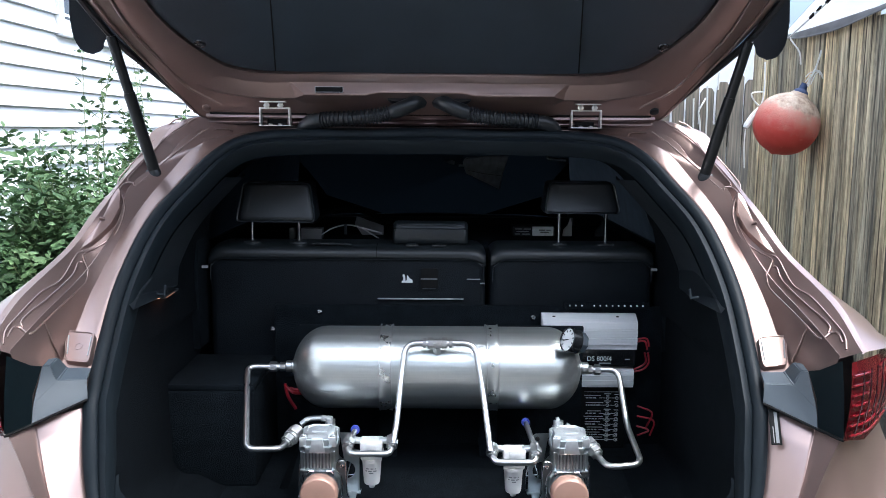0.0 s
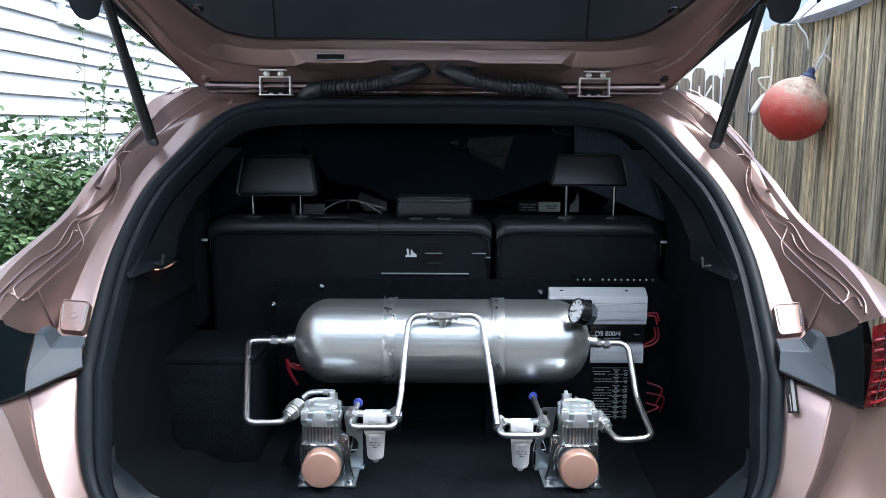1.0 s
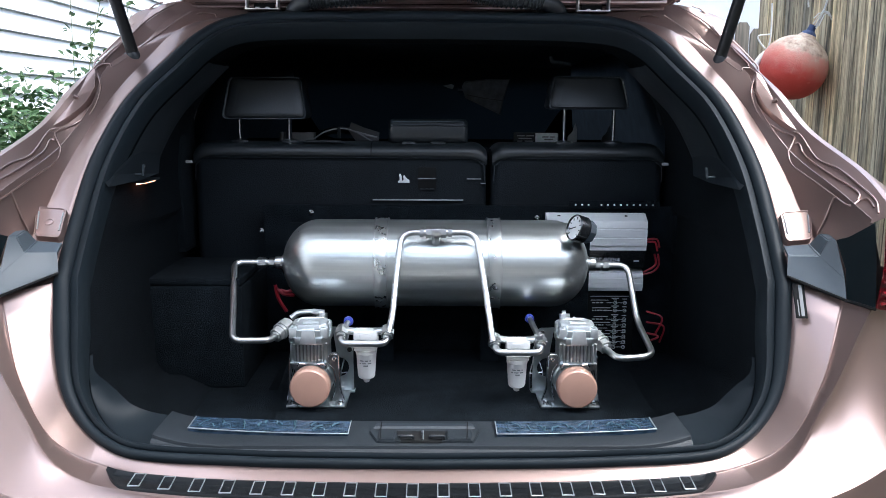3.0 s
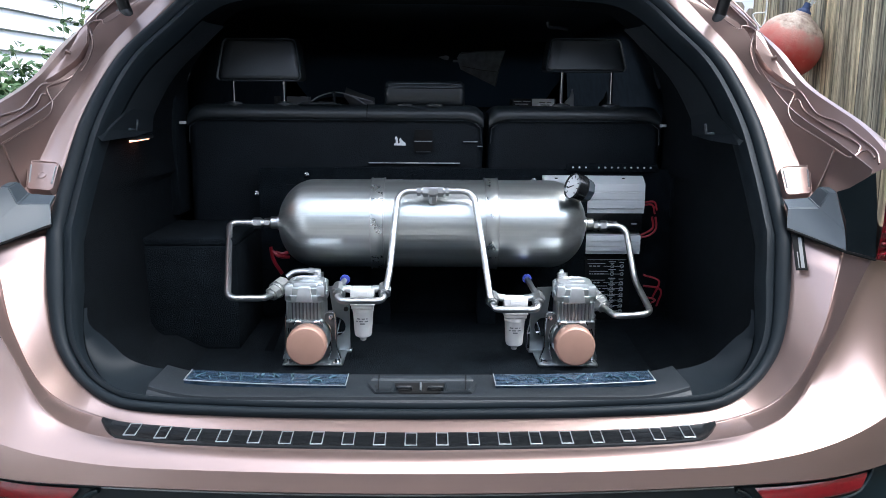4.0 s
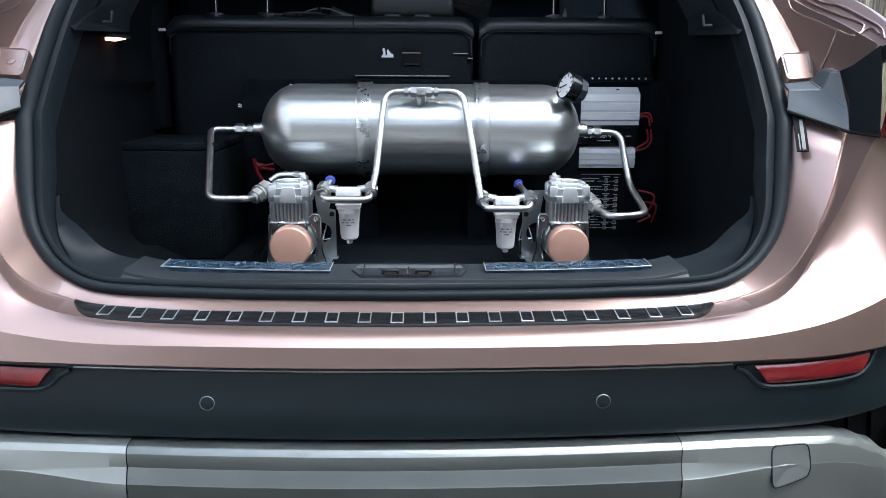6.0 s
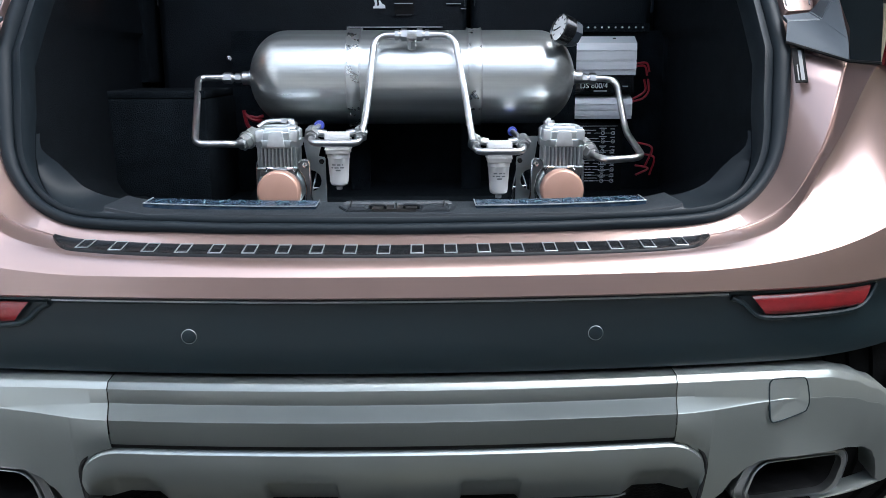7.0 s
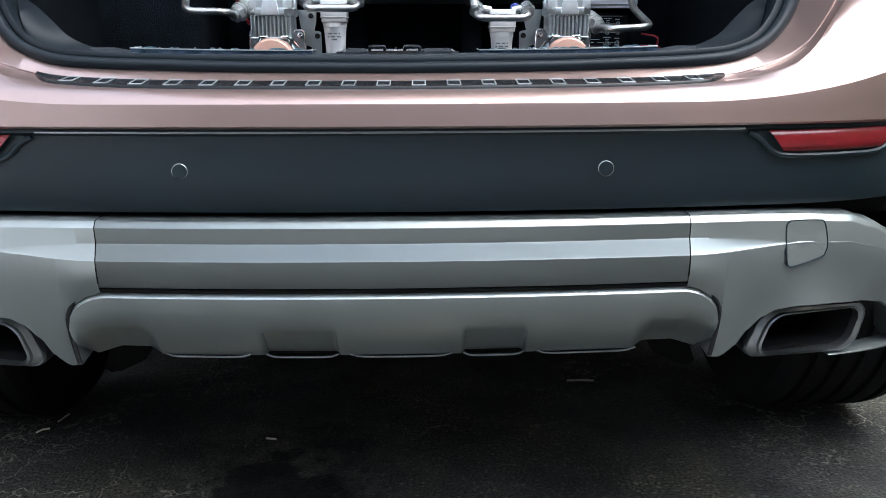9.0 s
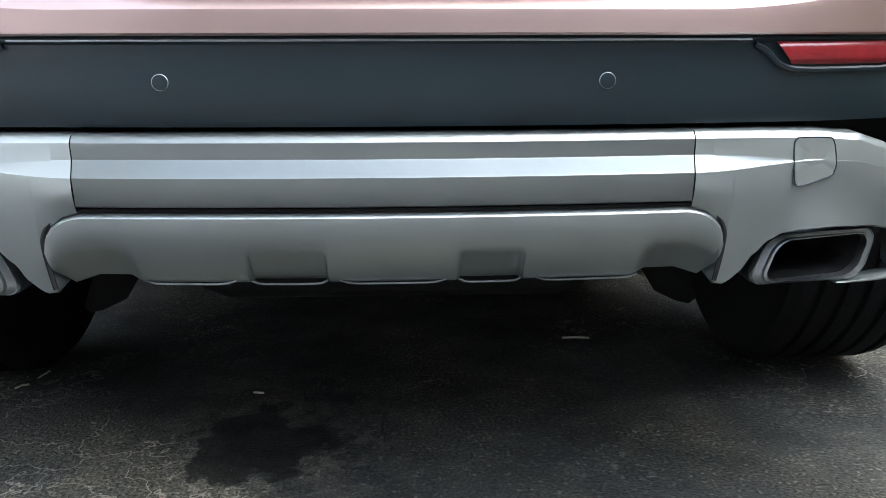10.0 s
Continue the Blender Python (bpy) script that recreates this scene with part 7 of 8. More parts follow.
def air_filter(x, y, z):
    f = thing("air_filter", "white plastic inline air filter with a rounded bowl", "filter", (x, y, z), "air filters")
    bm = bmesh.new()
    block(bm, (-0.0217, -0.019, -0.0135), (0.0217, 0.016, 0.0155), 0.0022)
    block(bm, (-0.0205, -0.0185, -0.0215), (0.0205, 0.019, -0.0118), 0.002)
    finish("head", bm, WHITE_PLASTIC, f, "white filter head")
    box_part("head_window", (-0.0105, -0.0202, 0.000), (0.0105, -0.0185, 0.0122), WHITE_PLASTIC, f, 0.0007)
    bm = bmesh.new()
    block(bm, (-0.0225, -0.0198, -0.0138), (0.0225, 0.0205, -0.0118), 0.0006)
    finish("head_joint", bm, WHITE_PLASTIC, f)
    lathe_part("bowl", [(0.0001, -0.0772), (0.0105, -0.0770), (0.0146, -0.0745), (0.0160, -0.0700), (0.0186, -0.0300), (0.0196, -0.0285), (0.0196, -0.0215)], None, WHITE_PLASTIC, f, sides=36)
    lathe_part("drain", [(0.0035, -0.0848), (0.0055, -0.0835), (0.0055, -0.0795), (0.0042, -0.0765)], None, WHITE_PLASTIC, f, sides=12)
    def curved(z0, z1, a0, a1, mat, name):
        bm = bmesh.new()
        rows = []
        for k in range(5):
            a = radians(-90 + a0 + (a1 - a0) * k / 4)
            rows.append([Vector(((0.0163 + (h + 0.07) * 0.065) * math.cos(a), (0.0163 + (h + 0.07) * 0.065) * math.sin(a), h)) for h in (z0, z1)])
        grid_faces(bm, rows)
        return finish(name, bm, mat, f)
    for z0, h, spans in ((-0.0405, 0.0022, ((-34, -12), (-4, 14), (22, 30))), (-0.0455, 0.0022, ((-40, -28), (-20, 4), (12, 34))), (-0.0502, 0.0026, ((-14, 14),))):
        for a0, a1 in spans:
            curved(z0, z0 + h, a0, a1, PRINT_GREY, "print")
    for a in (-30, 30):
        curved(-0.036, -0.029, a - 9, a + 9, WHITE_PLASTIC, "bowl_lug")
    return f


air_filter(-0.109, 0.494, 0.807)
air_filter(0.170, 0.494, 0.7905)


def compressor(x, flip, valve_z):
    c = thing("air_compressor", "polished cast compressor with a copper coloured end cap", "compressor", (x, 0.5135, 0.679), "air compressors")
    s, inner = flip, -flip
    ox, cy = flip * 0.006, 0.0045
    # foot plate with a raised toe at each corner
    bm = bmesh.new()
    a, b = sorted((inner * 0.063, s * 0.047))
    block(bm, (a, -0.040, 0.0), (b, 0.075, 0.0035), 0.0014)
    for dx in (a + 0.011, b - 0.011):
        block(bm, (dx - 0.011, -0.046, 0.001), (dx + 0.011, -0.016, 0.0065), 0.0025)
    finish("foot", bm, CAST, c, "polished foot plate")
    for dx in (a + 0.011, b - 0.011):
        lathe_part("foot_bolt", [(0.0062, 0.006), (0.0062, 0.0072), (0.0046, 0.0075), (0.0046, 0.012), (0.001, 0.013)], pose(dx, -0.032, 0), CHROME, c, sides=8)
    # crankcase with the copper cap
    bm = bmesh.new()
    lathe(bm, [(0.0001, -0.08), (0.033, -0.08), (0.0345, -0.076), (0.0345, -0.004), (0.0375, -0.002), (0.0375, 0.010), (0.0335, 0.012), (0.0325, 0.044), (0.0001, 0.044)], pose(0, 0, 0.0455) @ TO_REAR, 40)
    finish("crankcase", bm, CAST, c)
    bm = bmesh.new()
    lathe(bm, [(0.0335, 0.040), (0.0362, 0.042), (0.0366, 0.045), (0.0366, 0.0625), (0.0352, 0.0665), (0.0335, 0.0682), (0.0325, 0.0685), (0.0001, 0.0688)], pose(0, 0, 0.0455) @ TO_REAR, 48)
    finish("end_cap", bm, COPPER_CAP, c, "matt copper coloured end cap", 50)
    # cast cradle: two upright lugs that bow round the crankcase, ribbed along their edges
    for k, wide in ((inner, 0.003), (-inner, 0.0)):
        out = [(0.026, 0.088), (0.0325, 0.0955), (0.040 + wide, 0.0965), (0.0445 + wide, 0.092), (0.0455 + wide, 0.07), (0.0465 + wide, 0.03), (0.051 + wide * 2, 0.004), (0.033, 0.004), (0.0385, 0.022), (0.0405, 0.045), (0.0365, 0.066), (0.0285, 0.078)]
        bm = bmesh.new()
        plate(bm, [(k * a, b) for a, b in out], 0.010, Matrix.Translation((0, -0.014, 0)))
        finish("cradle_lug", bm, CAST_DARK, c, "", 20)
        bm = bmesh.new()
        tube(bm, [(k * a, -0.0145, b) for a, b in ((0.0275, 0.0875), (0.0325, 0.0945), (0.040 + wide, 0.0955), (0.0438 + wide, 0.0915), (0.0448 + wide, 0.07), (0.0458 + wide, 0.03), (0.050 + wide * 2, 0.006))], 0.0013, 8)
        tube(bm, [(k * a, -0.0155, b) for a, b in ((0.030, 0.077), (0.0375, 0.066), (0.0413, 0.045), (0.0393, 0.024), (0.034, 0.008))], 0.0016, 8)
        finish("lug_rib", bm, CHROME, c)
        lathe_part("lug_bolt", [(0.0050, 0.0), (0.0050, 0.004), (0.0030, 0.0045), (0.001, 0.004)], pose(k * (0.0375 + wide), -0.0142, 0.0865) @ TO_REAR, CHROME, c, sides=6)
        tube_part("cradle_bar", [(k * 0.012, -0.036, 0.083), (k * 0.022, -0.036, 0.0835), (k * 0.0255, -0.034, 0.078)], 0.0022, CHROME, c, sides=8)
    bm = bmesh.new()
    block(bm, (ox - 0.031, cy - 0.030, 0.066), (ox + 0.031, 0.06, 0.0805), 0.003)
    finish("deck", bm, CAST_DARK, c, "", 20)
    # finned cylinder
    bm = bmesh.new()
    block(bm, (ox - 0.0265, cy - 0.028, 0.078), (ox + 0.0265, cy + 0.028, 0.121), 0.003)
    # core coloured darker than its fins, so the gaps read as shade
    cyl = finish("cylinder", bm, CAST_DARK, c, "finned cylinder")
    bm = bmesh.new()
    block(bm, (ox - 0.0345, cy - 0.0355, 0.080), (ox + 0.0345, cy + 0.034, 0.0838), 0.0014)
    finish("collar", bm, CAST, cyl)
    for k in range(11):
        xx = ox - 0.0325 + 0.0065 * k
        e = 0.005 if k in (0, 10) else 0.0
        bm = bmesh.new()
        block(bm, (xx - 0.0014, cy - 0.0352 + e, 0.083), (xx + 0.0014, cy - 0.004, 0.119), 0.0006, None, 1)
        finish("fin", bm, CAST, cyl)
    for k in range(7):
        yy = cy - 0.022 + 0.0075 * k
        for d in SIDES:
            bm = bmesh.new()
            block(bm, (ox + d * 0.030 - 0.0045, yy - 0.0013, 0.083), (ox + d * 0.030 + 0.0045, yy + 0.0013, 0.119), 0.0006, None, 1)
            finish("fin", bm, CAST, cyl)
    # head: octagon skirt with a dark groove, corner towers, front shield and a domed lid
    oct_ = [(-0.038, -0.020), (-0.024, -0.0365), (0.024, -0.0365), (0.038, -0.020), (0.038, 0.02), (0.024, 0.036), (-0.024, 0.036), (-0.038, 0.02)]
    bm = bmesh.new()
    grid_faces(bm, [[Vector((ox + a * k, cy + b * k, h)) for a, b in oct_] for k, h in ((0.90, 0.1165), (0.985, 0.1175), (1.0, 0.119), (1.0, 0.1285), (0.985, 0.1298), (0.90, 0.130), (0.88, 0.1305), (0.86, 0.1425), (0.84, 0.1438), (0.0, 0.144))], True)
    head = finish("head", bm, CAST, c, "cast cylinder head with corner bolts", 25)
    for a, b in ((-0.0285, -0.0225), (0.0285, -0.0225), (-0.0285, 0.0235), (0.0285, 0.0235)):
        bm = bmesh.new()
        block(bm, (ox + a - 0.0078, cy + b - 0.0082, 0.127), (ox + a + 0.0078, cy + b + 0.0082, 0.1475), 0.0028)
        lathe(bm, [(0.0056, 0.146), (0.0056, 0.1495), (0.003, 0.1502), (0.0028, 0.1490), (0.0001, 0.149)], pose(ox + a, cy + b, 0), 12)
        finish("corner_tower", bm, CHROME_CAST, head, "", 25)
    bm = bmesh.new()
    plate(bm, [(ox - 0.0105, 0.1455), (ox + 0.0105, 0.1455), (ox + 0.0155, 0.1185), (ox - 0.0155, 0.1185)], 0.012, Matrix.Translation((0, cy - 0.0385, 0)), 0.0012)
    finish("shield", bm, CHROME_CAST, head, "", 25)
    bm = bmesh.new()
    grid_faces(bm, [[Vector((ox + a * k, cy + 0.004 + b * k, h)) for a, b in oct_] for k, h in ((0.78, 0.143), (0.84, 0.1445), (0.84, 0.1480), (0.80, 0.1515), (0.70, 0.1535), (0.62, 0.1538), (0.59, 0.1522), (0.0, 0.1522))], True)
    block(bm, (ox - 0.013, cy - 0.012, 0.151), (ox + 0.016, cy + 0.004, 0.1555), 0.002)
    finish("lid", bm, CHROME_CAST, head, "", 25)
    # outlet elbow behind the lid
    ex = inner * 0.0085
    bm = bmesh.new()
    hexes(bm, (ex, 0.05, 0.134), (ex, 0.056, 0.156), ((0.0, 0.55, 0.0125, 6), (0.55, 1.0, 0.0105, 12)))
    hexes(bm, (ex + inner * 0.004, 0.056, 0.154), (ex + s * 0.018, 0.056, 0.1575), ((0.0, 0.45, 0.0078, 12), (0.45, 1.0, 0.0068, 6)) if s < 0 else ((0.0, 0.3, 0.0078, 12),))
    finish("outlet_elbow", bm, STEEL_PIPE, c, "steel elbow on the head", 20)
    # check valve to the pipe: rear hexagon body, front nut
    nut, hexa = Vector((s * 0.0725 if s < 0 else 0.0645, 0.0195, valve_z)), Vector((s * 0.0565 if s < 0 else 0.0505, 0.046, valve_z + 0.0125))
    bm = bmesh.new()
    hexes(bm, hexa + (hexa - nut) * 0.15, nut + (nut - hexa) * 0.25, ((0.0, 0.12, 0.012, 12), (0.12, 0.45, 0.0172, 6), (0.45, 0.55, 0.0128, 14), (0.55, 0.62, 0.0165, 18), (0.62, 0.88, 0.0145, 6), (0.88, 1.0, 0.0095, 12)))
    finish("check_valve", bm, BRASSY, c, "nickel plated hexagon check valve", 20)
    rise = 0.156 if s < 0 else 0.128
    tube_part("outlet_pipe", spline([(ex + s * 0.016, 0.056, 0.1575 if s < 0 else 0.146), (s * 0.035, 0.055, rise), (hexa.x - s * 0.006, hexa.y + 0.004, hexa.z + 0.012)], 12), 0.0056, STEEL_PIPE, c, sides=12)
    # steel mounting plate beside the cylinder, with a hole and a foot
    bite = [(0.0405 + 0.0195 * math.cos(radians(a)), 0.05 + 0.0195 * math.sin(radians(a))) for a in range(-100, 101, 20)]
    out = [(0.022, 0.130), (0.055, 0.129), (0.0605, 0.125), (0.060, 0.110), (0.056, 0.095), (0.0665, 0.093), (0.068, 0.090), (0.0685, 0.001), (0.036, 0.001)] + bite + [(0.036, 0.08), (0.030, 0.12)]
    bm = bmesh.new()
    plate(bm, [(inner * u, v) for u, v in out], 0.003, Matrix.Translation((0, 0.048, 0)))
    block(bm, (inner * 0.055 - 0.016, 0.042, 0.0), (inner * 0.055 + 0.016, 0.064, 0.003), 0.001)
    finish("gusset", bm, CAST, c, "steel gusset plate", 20)
    for u, v in ((0.0515, 0.1195), (0.0615, 0.0855)):
        lathe_part("gusset_bolt", [(0.0046, 0.0), (0.0046, 0.003), (0.0030, 0.0035), (0.001, 0.003)], pose(inner * u, 0.048, v) @ TO_REAR, UNDER, c, sides=12)
    return c


compressor(-0.2085, -1, 0.122)
compressor(0.276, 1, 0.1005)


def push_fittings():
    for a, b in (((-0.1435, 0.514, 0.8325), (-0.1495, 0.490, 0.823)), ((0.2055, 0.615, 0.813), (0.2115, 0.492, 0.8055))):
        a, b = Vector(a), Vector(b)
        f = thing("push_fitting", "blue ended push-in fitting beside the compressor", "fitting", a)
        lathe_part("collar", [(0.0058, 0.003), (0.0088, 0.002), (0.0092, -0.002), (0.0085, -0.006), (0.006, -0.007)], TO_REAR, BLUE, f, "blue plastic release ring", sides=20)
        tube_part("stem", [(0, 0.003, 0), (b - a)], 0.0056, STEEL_PIPE, f, sides=12)
    for x, y, z in ((-0.1535, 0.58, 0.679), (0.2155, 0.58, 0.679)):
        w = thing("wire_stand", "small bent steel wire stand behind a filter", "stand", (x, y, z))
        tube_part("frame", bent([(-0.0135, -0.012, 0.003), (-0.0125, -0.01, 0.035), (-0.001, 0, 0.08), (0.0125, -0.01, 0.038), (0.0135, -0.012, 0.003)], 0.004), 0.0016, CHROME, w, sides=8)
        tube_part("rung", [(-0.0125, -0.01, 0.035), (0.0125, -0.01, 0.038)], 0.0014, CHROME, w, sides=8)


push_fittings()


def amplifier():
    a = thing("amplifier", "silver finned car amplifier with a black printed strip", "amplifier", (0.378, 0.868, 0.822))
    def finned(name, z0, z1, cut=0.0):
        bm = bmesh.new()
        h = z1 - z0
        prof = [(0.0, z0), (-0.036, z0), (-0.036, z0 + h * 0.12), (-0.040, z0 + h * 0.14), (-0.040, z0 + h * 0.34), (-0.0375, z0 + h * 0.35), (-0.0375, z0 + h * 0.38), (-0.040, z0 + h * 0.39), (-0.040, z0 + h * 0.58), (-0.0375, z0 + h * 0.59), (-0.0375, z0 + h * 0.62), (-0.040, z0 + h * 0.63), (-0.038, z0 + h * 0.82), (-0.012, z1), (0.0, z1)]
        rows = [[Vector((x, y, z)) for y, z in prof] for x in (-0.113, 0.110 + cut)]
        vs = grid_faces(bm, rows)
        bm.faces.new(vs[0])
        bm.faces.new(vs[1][::-1])
        return finish(name, bm, AMP_SILVER, a, "ribbed anodised heat sink", 15)
    finned("heat_sink", 0.092, 0.172)
    finned("heat_sink", 0.0, 0.050, -0.005)
    mid = box_part("name_strip", (-0.113, -0.036, 0.05), (0.108, 0, 0.092), GLOSS_BLACK, a, 0.002, "black printed strip")
    f = bpy.data.curves.new("model_text", "FONT")
    f.body, f.size, f.extrude = "DS 800/4", 0.0158, 0.0003
    tmp = bpy.data.objects.new("model_text", f)
    me = bpy.data.meshes.new_from_object(tmp)
    bpy.data.objects.remove(tmp)
    me.materials.append(PRINT)
    t = new("model_text", me)
    t.parent = mid
    t.matrix_local = pose(-0.0075, -0.0368, 0.0645, 90, 0, 0)
    box_part("print_line", (0.022, -0.0368, 0.0575), (0.05, -0.0355, 0.0598), PRINT_DIM, mid, 0)
    box_part("print_line", (0.083, -0.0368, 0.067), (0.095, -0.0355, 0.0695), PRINT_DIM, mid, 0)
    for x in (-0.085, 0.065):
        lathe_part("screw", [(0.004, 0), (0.003, 0.002), (0.0001, 0.002)], pose(x, -0.02, 0.1665), UNDER, a, sides=10)
    low = thing("control_panel", "black panel printed with white wiring diagrams", "panel", (0.365, 0.868, 0.665))
    box_part("panel", (-0.02, -0.02, 0.0), (0.105, 0, 0.15), SCUFF_BLACK, low, 0.002)
    # diagram rows: long rules, short words, dials joined by leads
    rng = random.Random(12)
    def bar(x0, x1, z, h=0.0013):
        block(bm, (x0, -0.0212, z), (x1, -0.0198, z + h))
    bm = bmesh.new()
    bar(0.005, 0.093, 0.140)
    for i, z in enumerate((0.131, 0.113, 0.0925, 0.079, 0.0655, 0.052, 0.0395, 0.027)):
        bar(0.006 + 0.004 * (i % 3), 0.046 + 0.006 * (i % 2), z)
        x = 0.010
        while x < 0.036:
            w = rng.uniform(0.003, 0.009)
            bar(x, x + w, z - 0.0065, 0.0024)
            x += w + 0.0022
        bar(0.054, 0.070, z + 0.004, 0.0018)
        bar(0.058, 0.066, z + 0.0005, 0.0014)
        for x in (0.062, 0.084):
            lathe(bm, [(0.0042, 0), (0.0042, 0.0012), (0.0029, 0.0012), (0.0029, 0)], pose(x, -0.0198, z - 0.0055) @ TO_REAR, 14)
            bar(x - 0.001, x + 0.0035, z - 0.006, 0.0013)
        bar(0.042, 0.056, z - 0.006, 0.001)
        bar(0.067, 0.079, z - 0.006, 0.001)
        bar(0.078, 0.088, z + 0.0025, 0.0016)
    finish("print", bm, PRINT_DIM, low, "white printed rules, words and dials", 0)
    leds = thing("terminal_row", "row of small bright screws along the board top", "screws", (0.417, 0.862, 1.0125))
    for k in range(13):
        if k in (3,):
            continue
        lathe_part("screw", [(0.0022, 0), (0.002, 0.002), (0.0001, 0.003)], pose(-0.085 + 0.0145 * k, 0, 0) @ TO_REAR, PRINT, leds, sides=10)
    box_part("strip", (-0.1, 0.0, -0.009), (0.105, 0.006, 0.009), CARPET, leds, 0.001)


amplifier()


def wires():
    for label, sets in (("red power cable looped beside the amplifier", [[(0.487, 0.84, 0.937), (0.512, 0.84, 0.9385), (0.519, 0.838, 0.920)], [(0.487, 0.84, 0.931), (0.508, 0.838, 0.932), (0.514, 0.836, 0.912)], [(0.509, 0.84, 0.905), (0.511, 0.838, 0.880), (0.486, 0.84, 0.863)], [(0.517, 0.84, 0.905), (0.519, 0.838, 0.880), (0.507, 0.84, 0.864), (0.486, 0.84, 0.858)]]),
                        ("thin red wires tangled under the amplifier", [[(0.50, 0.85, 0.77), (0.53, 0.83, 0.76), (0.52, 0.84, 0.72)], [(0.50, 0.85, 0.745), (0.535, 0.83, 0.74), (0.53, 0.84, 0.70)], [(0.5, 0.85, 0.72), (0.525, 0.835, 0.715), (0.5, 0.84, 0.70)]]),
                        ("thick red cable coming out beside the tank", [[(-0.3285, 0.77, 0.846), (-0.3215, 0.765, 0.818), (-0.303, 0.76, 0.789)], [(-0.3265, 0.772, 0.838), (-0.31, 0.765, 0.827), (-0.288, 0.77, 0.823)], [(-0.318, 0.775, 0.833), (-0.303, 0.77, 0.831), (-0.29, 0.775, 0.834)]])):
        w = thing("wire", label, "wire", sets[0][0])
        for s in sets:
            ob = tube_part("strand", [Vector(p) - Vector(sets[0][0]) for p in s], 0.0038 if "thick" in label else 0.0022, RED_WIRE, w, n=16, sides=8)


wires()


def cabin_items():
    part("steering_wheel", wheel_mesh(), DARK_TRIM, car, "dark steering wheel rim")
    f = thing("cabin_flap", "grey trapezoid flap with a pale hem deep in the cabin", "sunshade", (0.2, 2.07, 1.26))
    bm = bmesh.new()
    plate(bm, [(-0.083, 0.055), (-0.076, 0.061), (0.06, 0.0665), (0.084, 0.070), (0.062, 0.0), (0.0495, -0.059), (-0.078, 0.001), (-0.090, 0.042)], 0.003)
    finish("cloth", bm, MESH_CLOTH, f, smooth=0)
    tube_part("hem", [(-0.078, -0.001, 0.057), (0.0, -0.002, 0.0655), (0.083, -0.001, 0.0675), (0.061, -0.001, 0.0), (0.0495, -0.001, -0.058)], 0.0022, PRINT_DIM, f, "pale hem", sides=6)
    tube_part("crease", [(-0.07, -0.001, 0.012), (-0.01, -0.002, 0.0), (0.058, -0.001, -0.008)], 0.0014, PRINT_DIM, f, sides=6)
    bm = bmesh.new()
    plate(bm, [(-0.159, 0.044), (-0.13, 0.050), (-0.118, 0.046), (-0.122, 0.032), (-0.140, 0.036)], 0.004)
    block(bm, (-0.105, -0.002, 0.026), (-0.078, 0.004, 0.034), 0.001)
    finish("clip", bm, MESH_CLOTH, f, "small pale clip", 20)
    # flat parcel tray behind the seat that the loose things lie on
    tray = thing("rear_bench", "dark rear bench and folded blanket behind the backrest", "bench", (0, 1.06, 0.9))
    box_part("cushion", (-0.54, 0.0, 0.0), (0.54, 0.42, 0.235), CARPET, tray, 0.02)
    p = thing("paper_box", "small grey paper box lying behind the headrest", "box", (-0.314, 1.10, 1.135))
    bm = bmesh.new()
    plate(bm, [(-0.027, 0.0), (0.026, 0.0), (0.026, 0.027), (0.008, 0.0285), (0.006, 0.0265), (-0.027, 0.0285)], 0.04)
    finish("carton", bm, PRINT_GREY, p, smooth=20)
    box_part("tab", (-0.059, 0, 0.0), (-0.047, 0.03, 0.0285), PRINT_GREY, p, 0.001)
    box_part("print", (0.012, -0.0008, 0.008), (0.022, 0.0, 0.02), PRINT_GREY, p, 0)
    w = thing("cable", "thin grey cable arched over the bench", "cable", (-0.288, 1.10, 1.135))
    tube_part("strand", [(0.0, 0, 0.012), (0.03, 0, 0.030), (0.068, 0, 0.0385), (0.105, 0, 0.030), (0.15, 0, 0.004)], 0.0018, PRINT_DIM, w, n=24, sides=8)
    tube_part("strand", [(0.105, 0.01, 0.030), (0.135, 0.01, 0.022), (0.158, 0.01, 0.016)], 0.0022, PRINT_DIM, w, n=12, sides=8)
    box_part("clip", (0.060, -0.004, 0.014), (0.067, 0.004, 0.041), DARK_TRIM, w, 0.001)
    q = thing("mesh_shade", "grey mesh sun shade corner on the bench", "sunshade", (-0.17, 1.2, 1.135))
    bm = bmesh.new()
    plate(bm, [(-0.041, 0.030), (-0.034, 0.052), (0.0, 0.038), (0.039, 0.026), (0.038, 0.0), (-0.02, 0.0)], 0.003)
    finish("cloth", bm, PRINT_GREY, q, smooth=0)
    b = thing("labelled_carton", "dark carton with a pale label on the seat", "box", (0.280, 1.2, 1.135))
    box_part("carton", (-0.055, 0, 0), (0.06, 0.06, 0.026), DARK_TRIM, b, 0.002)
    box_part("label", (-0.002, -0.002, 0.001), (0.056, 0.0, 0.0265), TEAL, b, 0)
    for x0, x1, z in ((-0.05, -0.030, 0.018), (-0.026, -0.006, 0.018), (-0.046, -0.012, 0.011), (-0.05, -0.036, 0.004), (-0.03, -0.008, 0.004)):
        box_part("stripe", (x0, -0.002, z), (x1, 0.0, z + 0.0026), PRINT_DIM, b, 0)
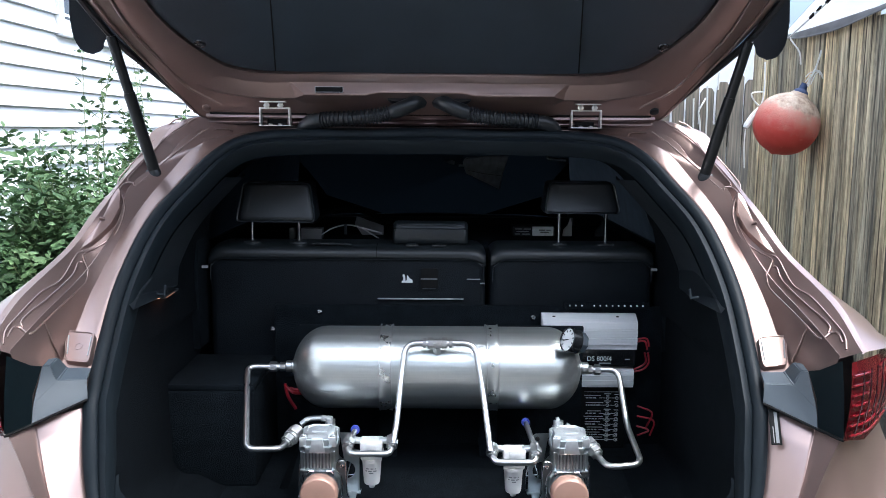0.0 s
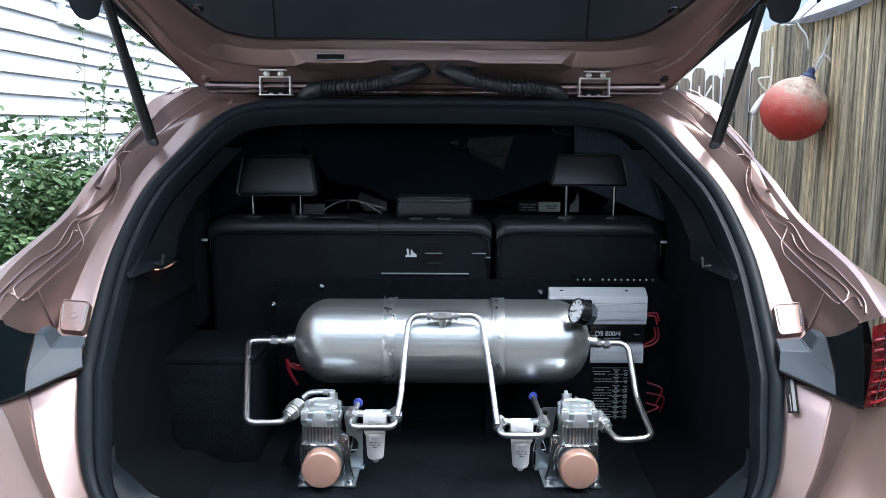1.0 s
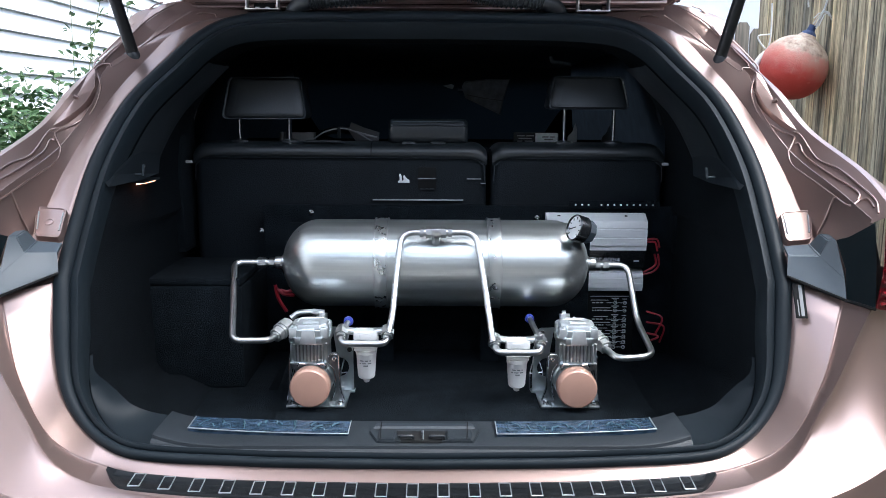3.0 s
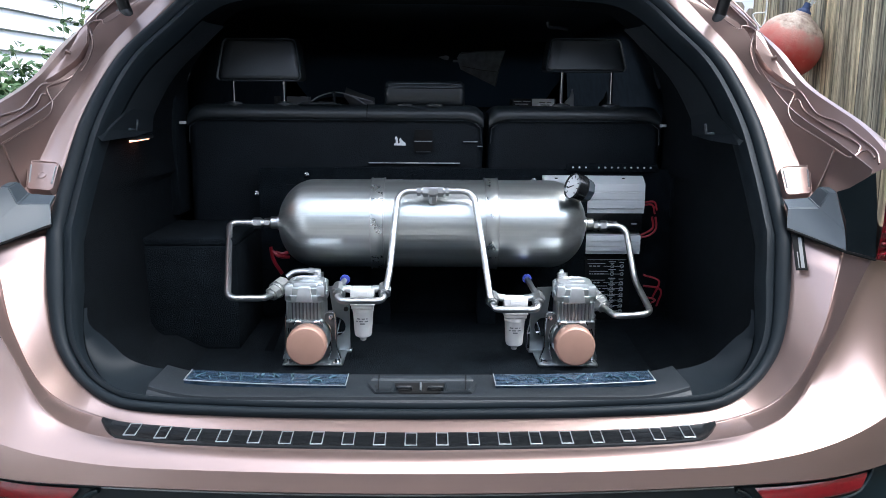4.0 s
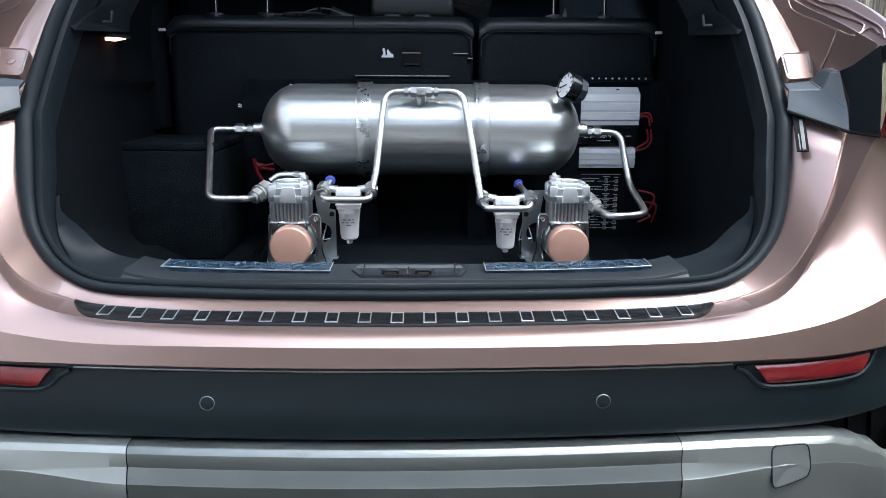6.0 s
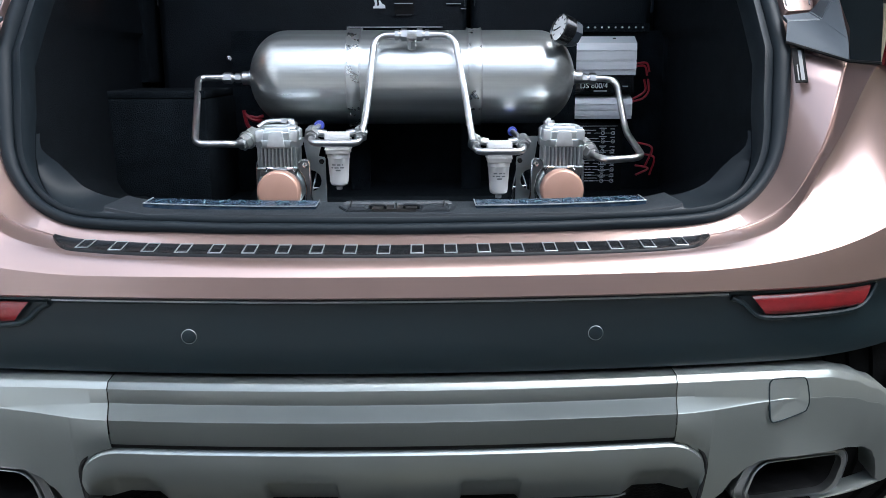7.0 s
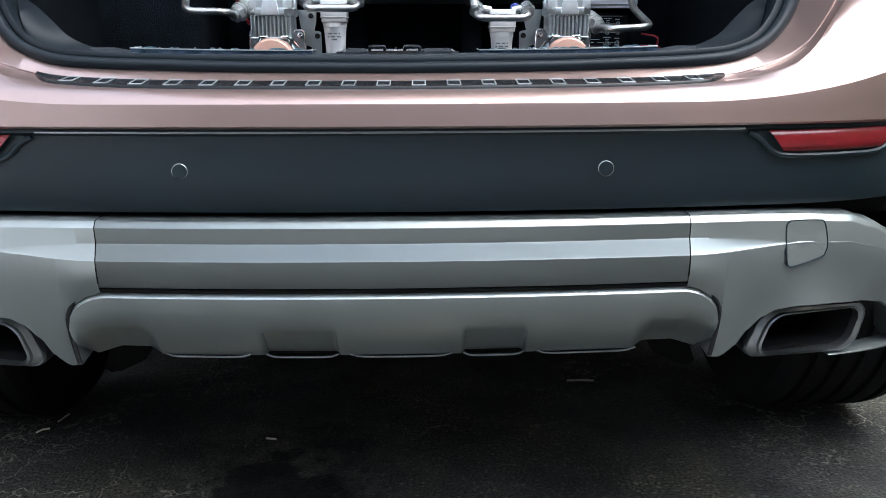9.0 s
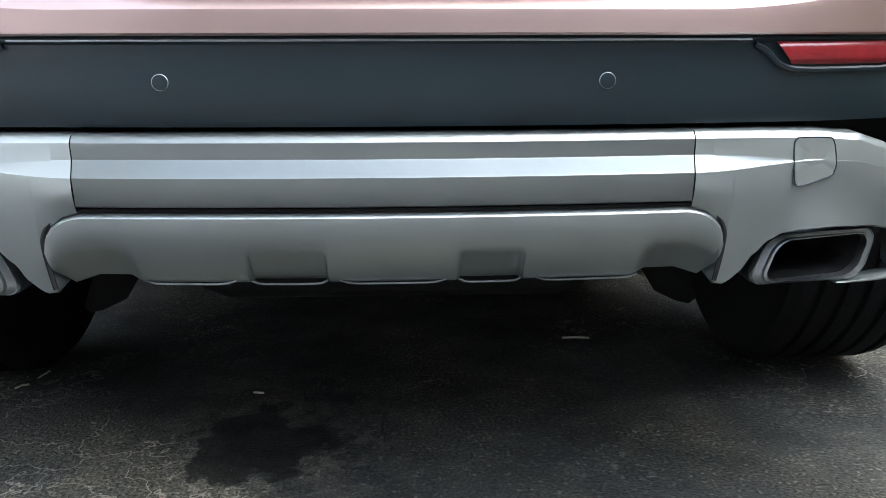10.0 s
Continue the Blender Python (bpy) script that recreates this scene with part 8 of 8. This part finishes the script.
    for x0, x1, z in ((0.016, 0.032, 0.015), (0.036, 0.048, 0.015), (0.02, 0.044, 0.009)):
        box_part("stripe", (x0, -0.003, z), (x1, -0.0015, z + 0.003), PRINT_GREY, b, 0)
    for x, h, mat, label in ((0.374, 0.052, PRINT_DIM, "small grey paper wedge standing on the bench"), (0.463, 0.048, GREY_TRIM, "dim grey plastic wedge standing on the bench")):
        t = thing("wedge", label, "wedge", (x, 1.2, 1.135))
        bm = bmesh.new()
        plate(bm, [(-0.012, 0.0), (0.013, 0.0), (0.0125, h * 0.7), (0.008, h), (0.002, h * 0.6), (-0.01, h * 0.35)], 0.006)
        finish("card", bm, mat, t, smooth=0)
    h = part("grab_handle", handle_mesh(0.345, 1.24, 1.345), GREY_TRIM, car, "dark grab handle under the roof")
    for x, y, z, tilt in ((-0.558, 1.0, 1.216, 0.28), (0.548, 1.0, 1.215, -0.42)):
        part("belt_guide", belt_mesh(x, y, z, tilt), GREY_TRIM if x > 0 else PRINT_GREY, car, "pale belt guide at the pillar")


def handle_mesh(x, y, z):
    bm = bmesh.new()
    tube(bm, bent([(x - 0.026, y, z + 0.014), (x - 0.024, y, z), (x + 0.006, y, z - 0.002), (x + 0.026, y, z - 0.006)], 0.008), 0.005, 10)
    return bm


def wheel_mesh():
    bm = bmesh.new()
    pts = []
    for k in range(33):
        a = 2 * math.pi * k / 32
        pts.append(Vector((-0.30 + 0.17 * math.cos(a), 1.75 + 0.08 * math.sin(a), 0.99 + 0.16 * math.sin(a))))
    tube(bm, pts, 0.012, 8, caps=False)
    return bm


def belt_mesh(x, y, z, tilt):
    bm = bmesh.new()
    plate(bm, [(-0.008, -0.028), (0.008, -0.026), (0.0105, 0.0), (0.006, 0.02), (0.001, 0.032), (-0.007, 0.0)], 0.006, Matrix.Translation((x, y, z)) @ Matrix.Rotation(tilt, 4, "Y"))
    return bm


TEAL = material("pale_label", (0.80, 0.86, 0.86), 0.5, vary=0.12, vary_scale=90)
cabin_items()
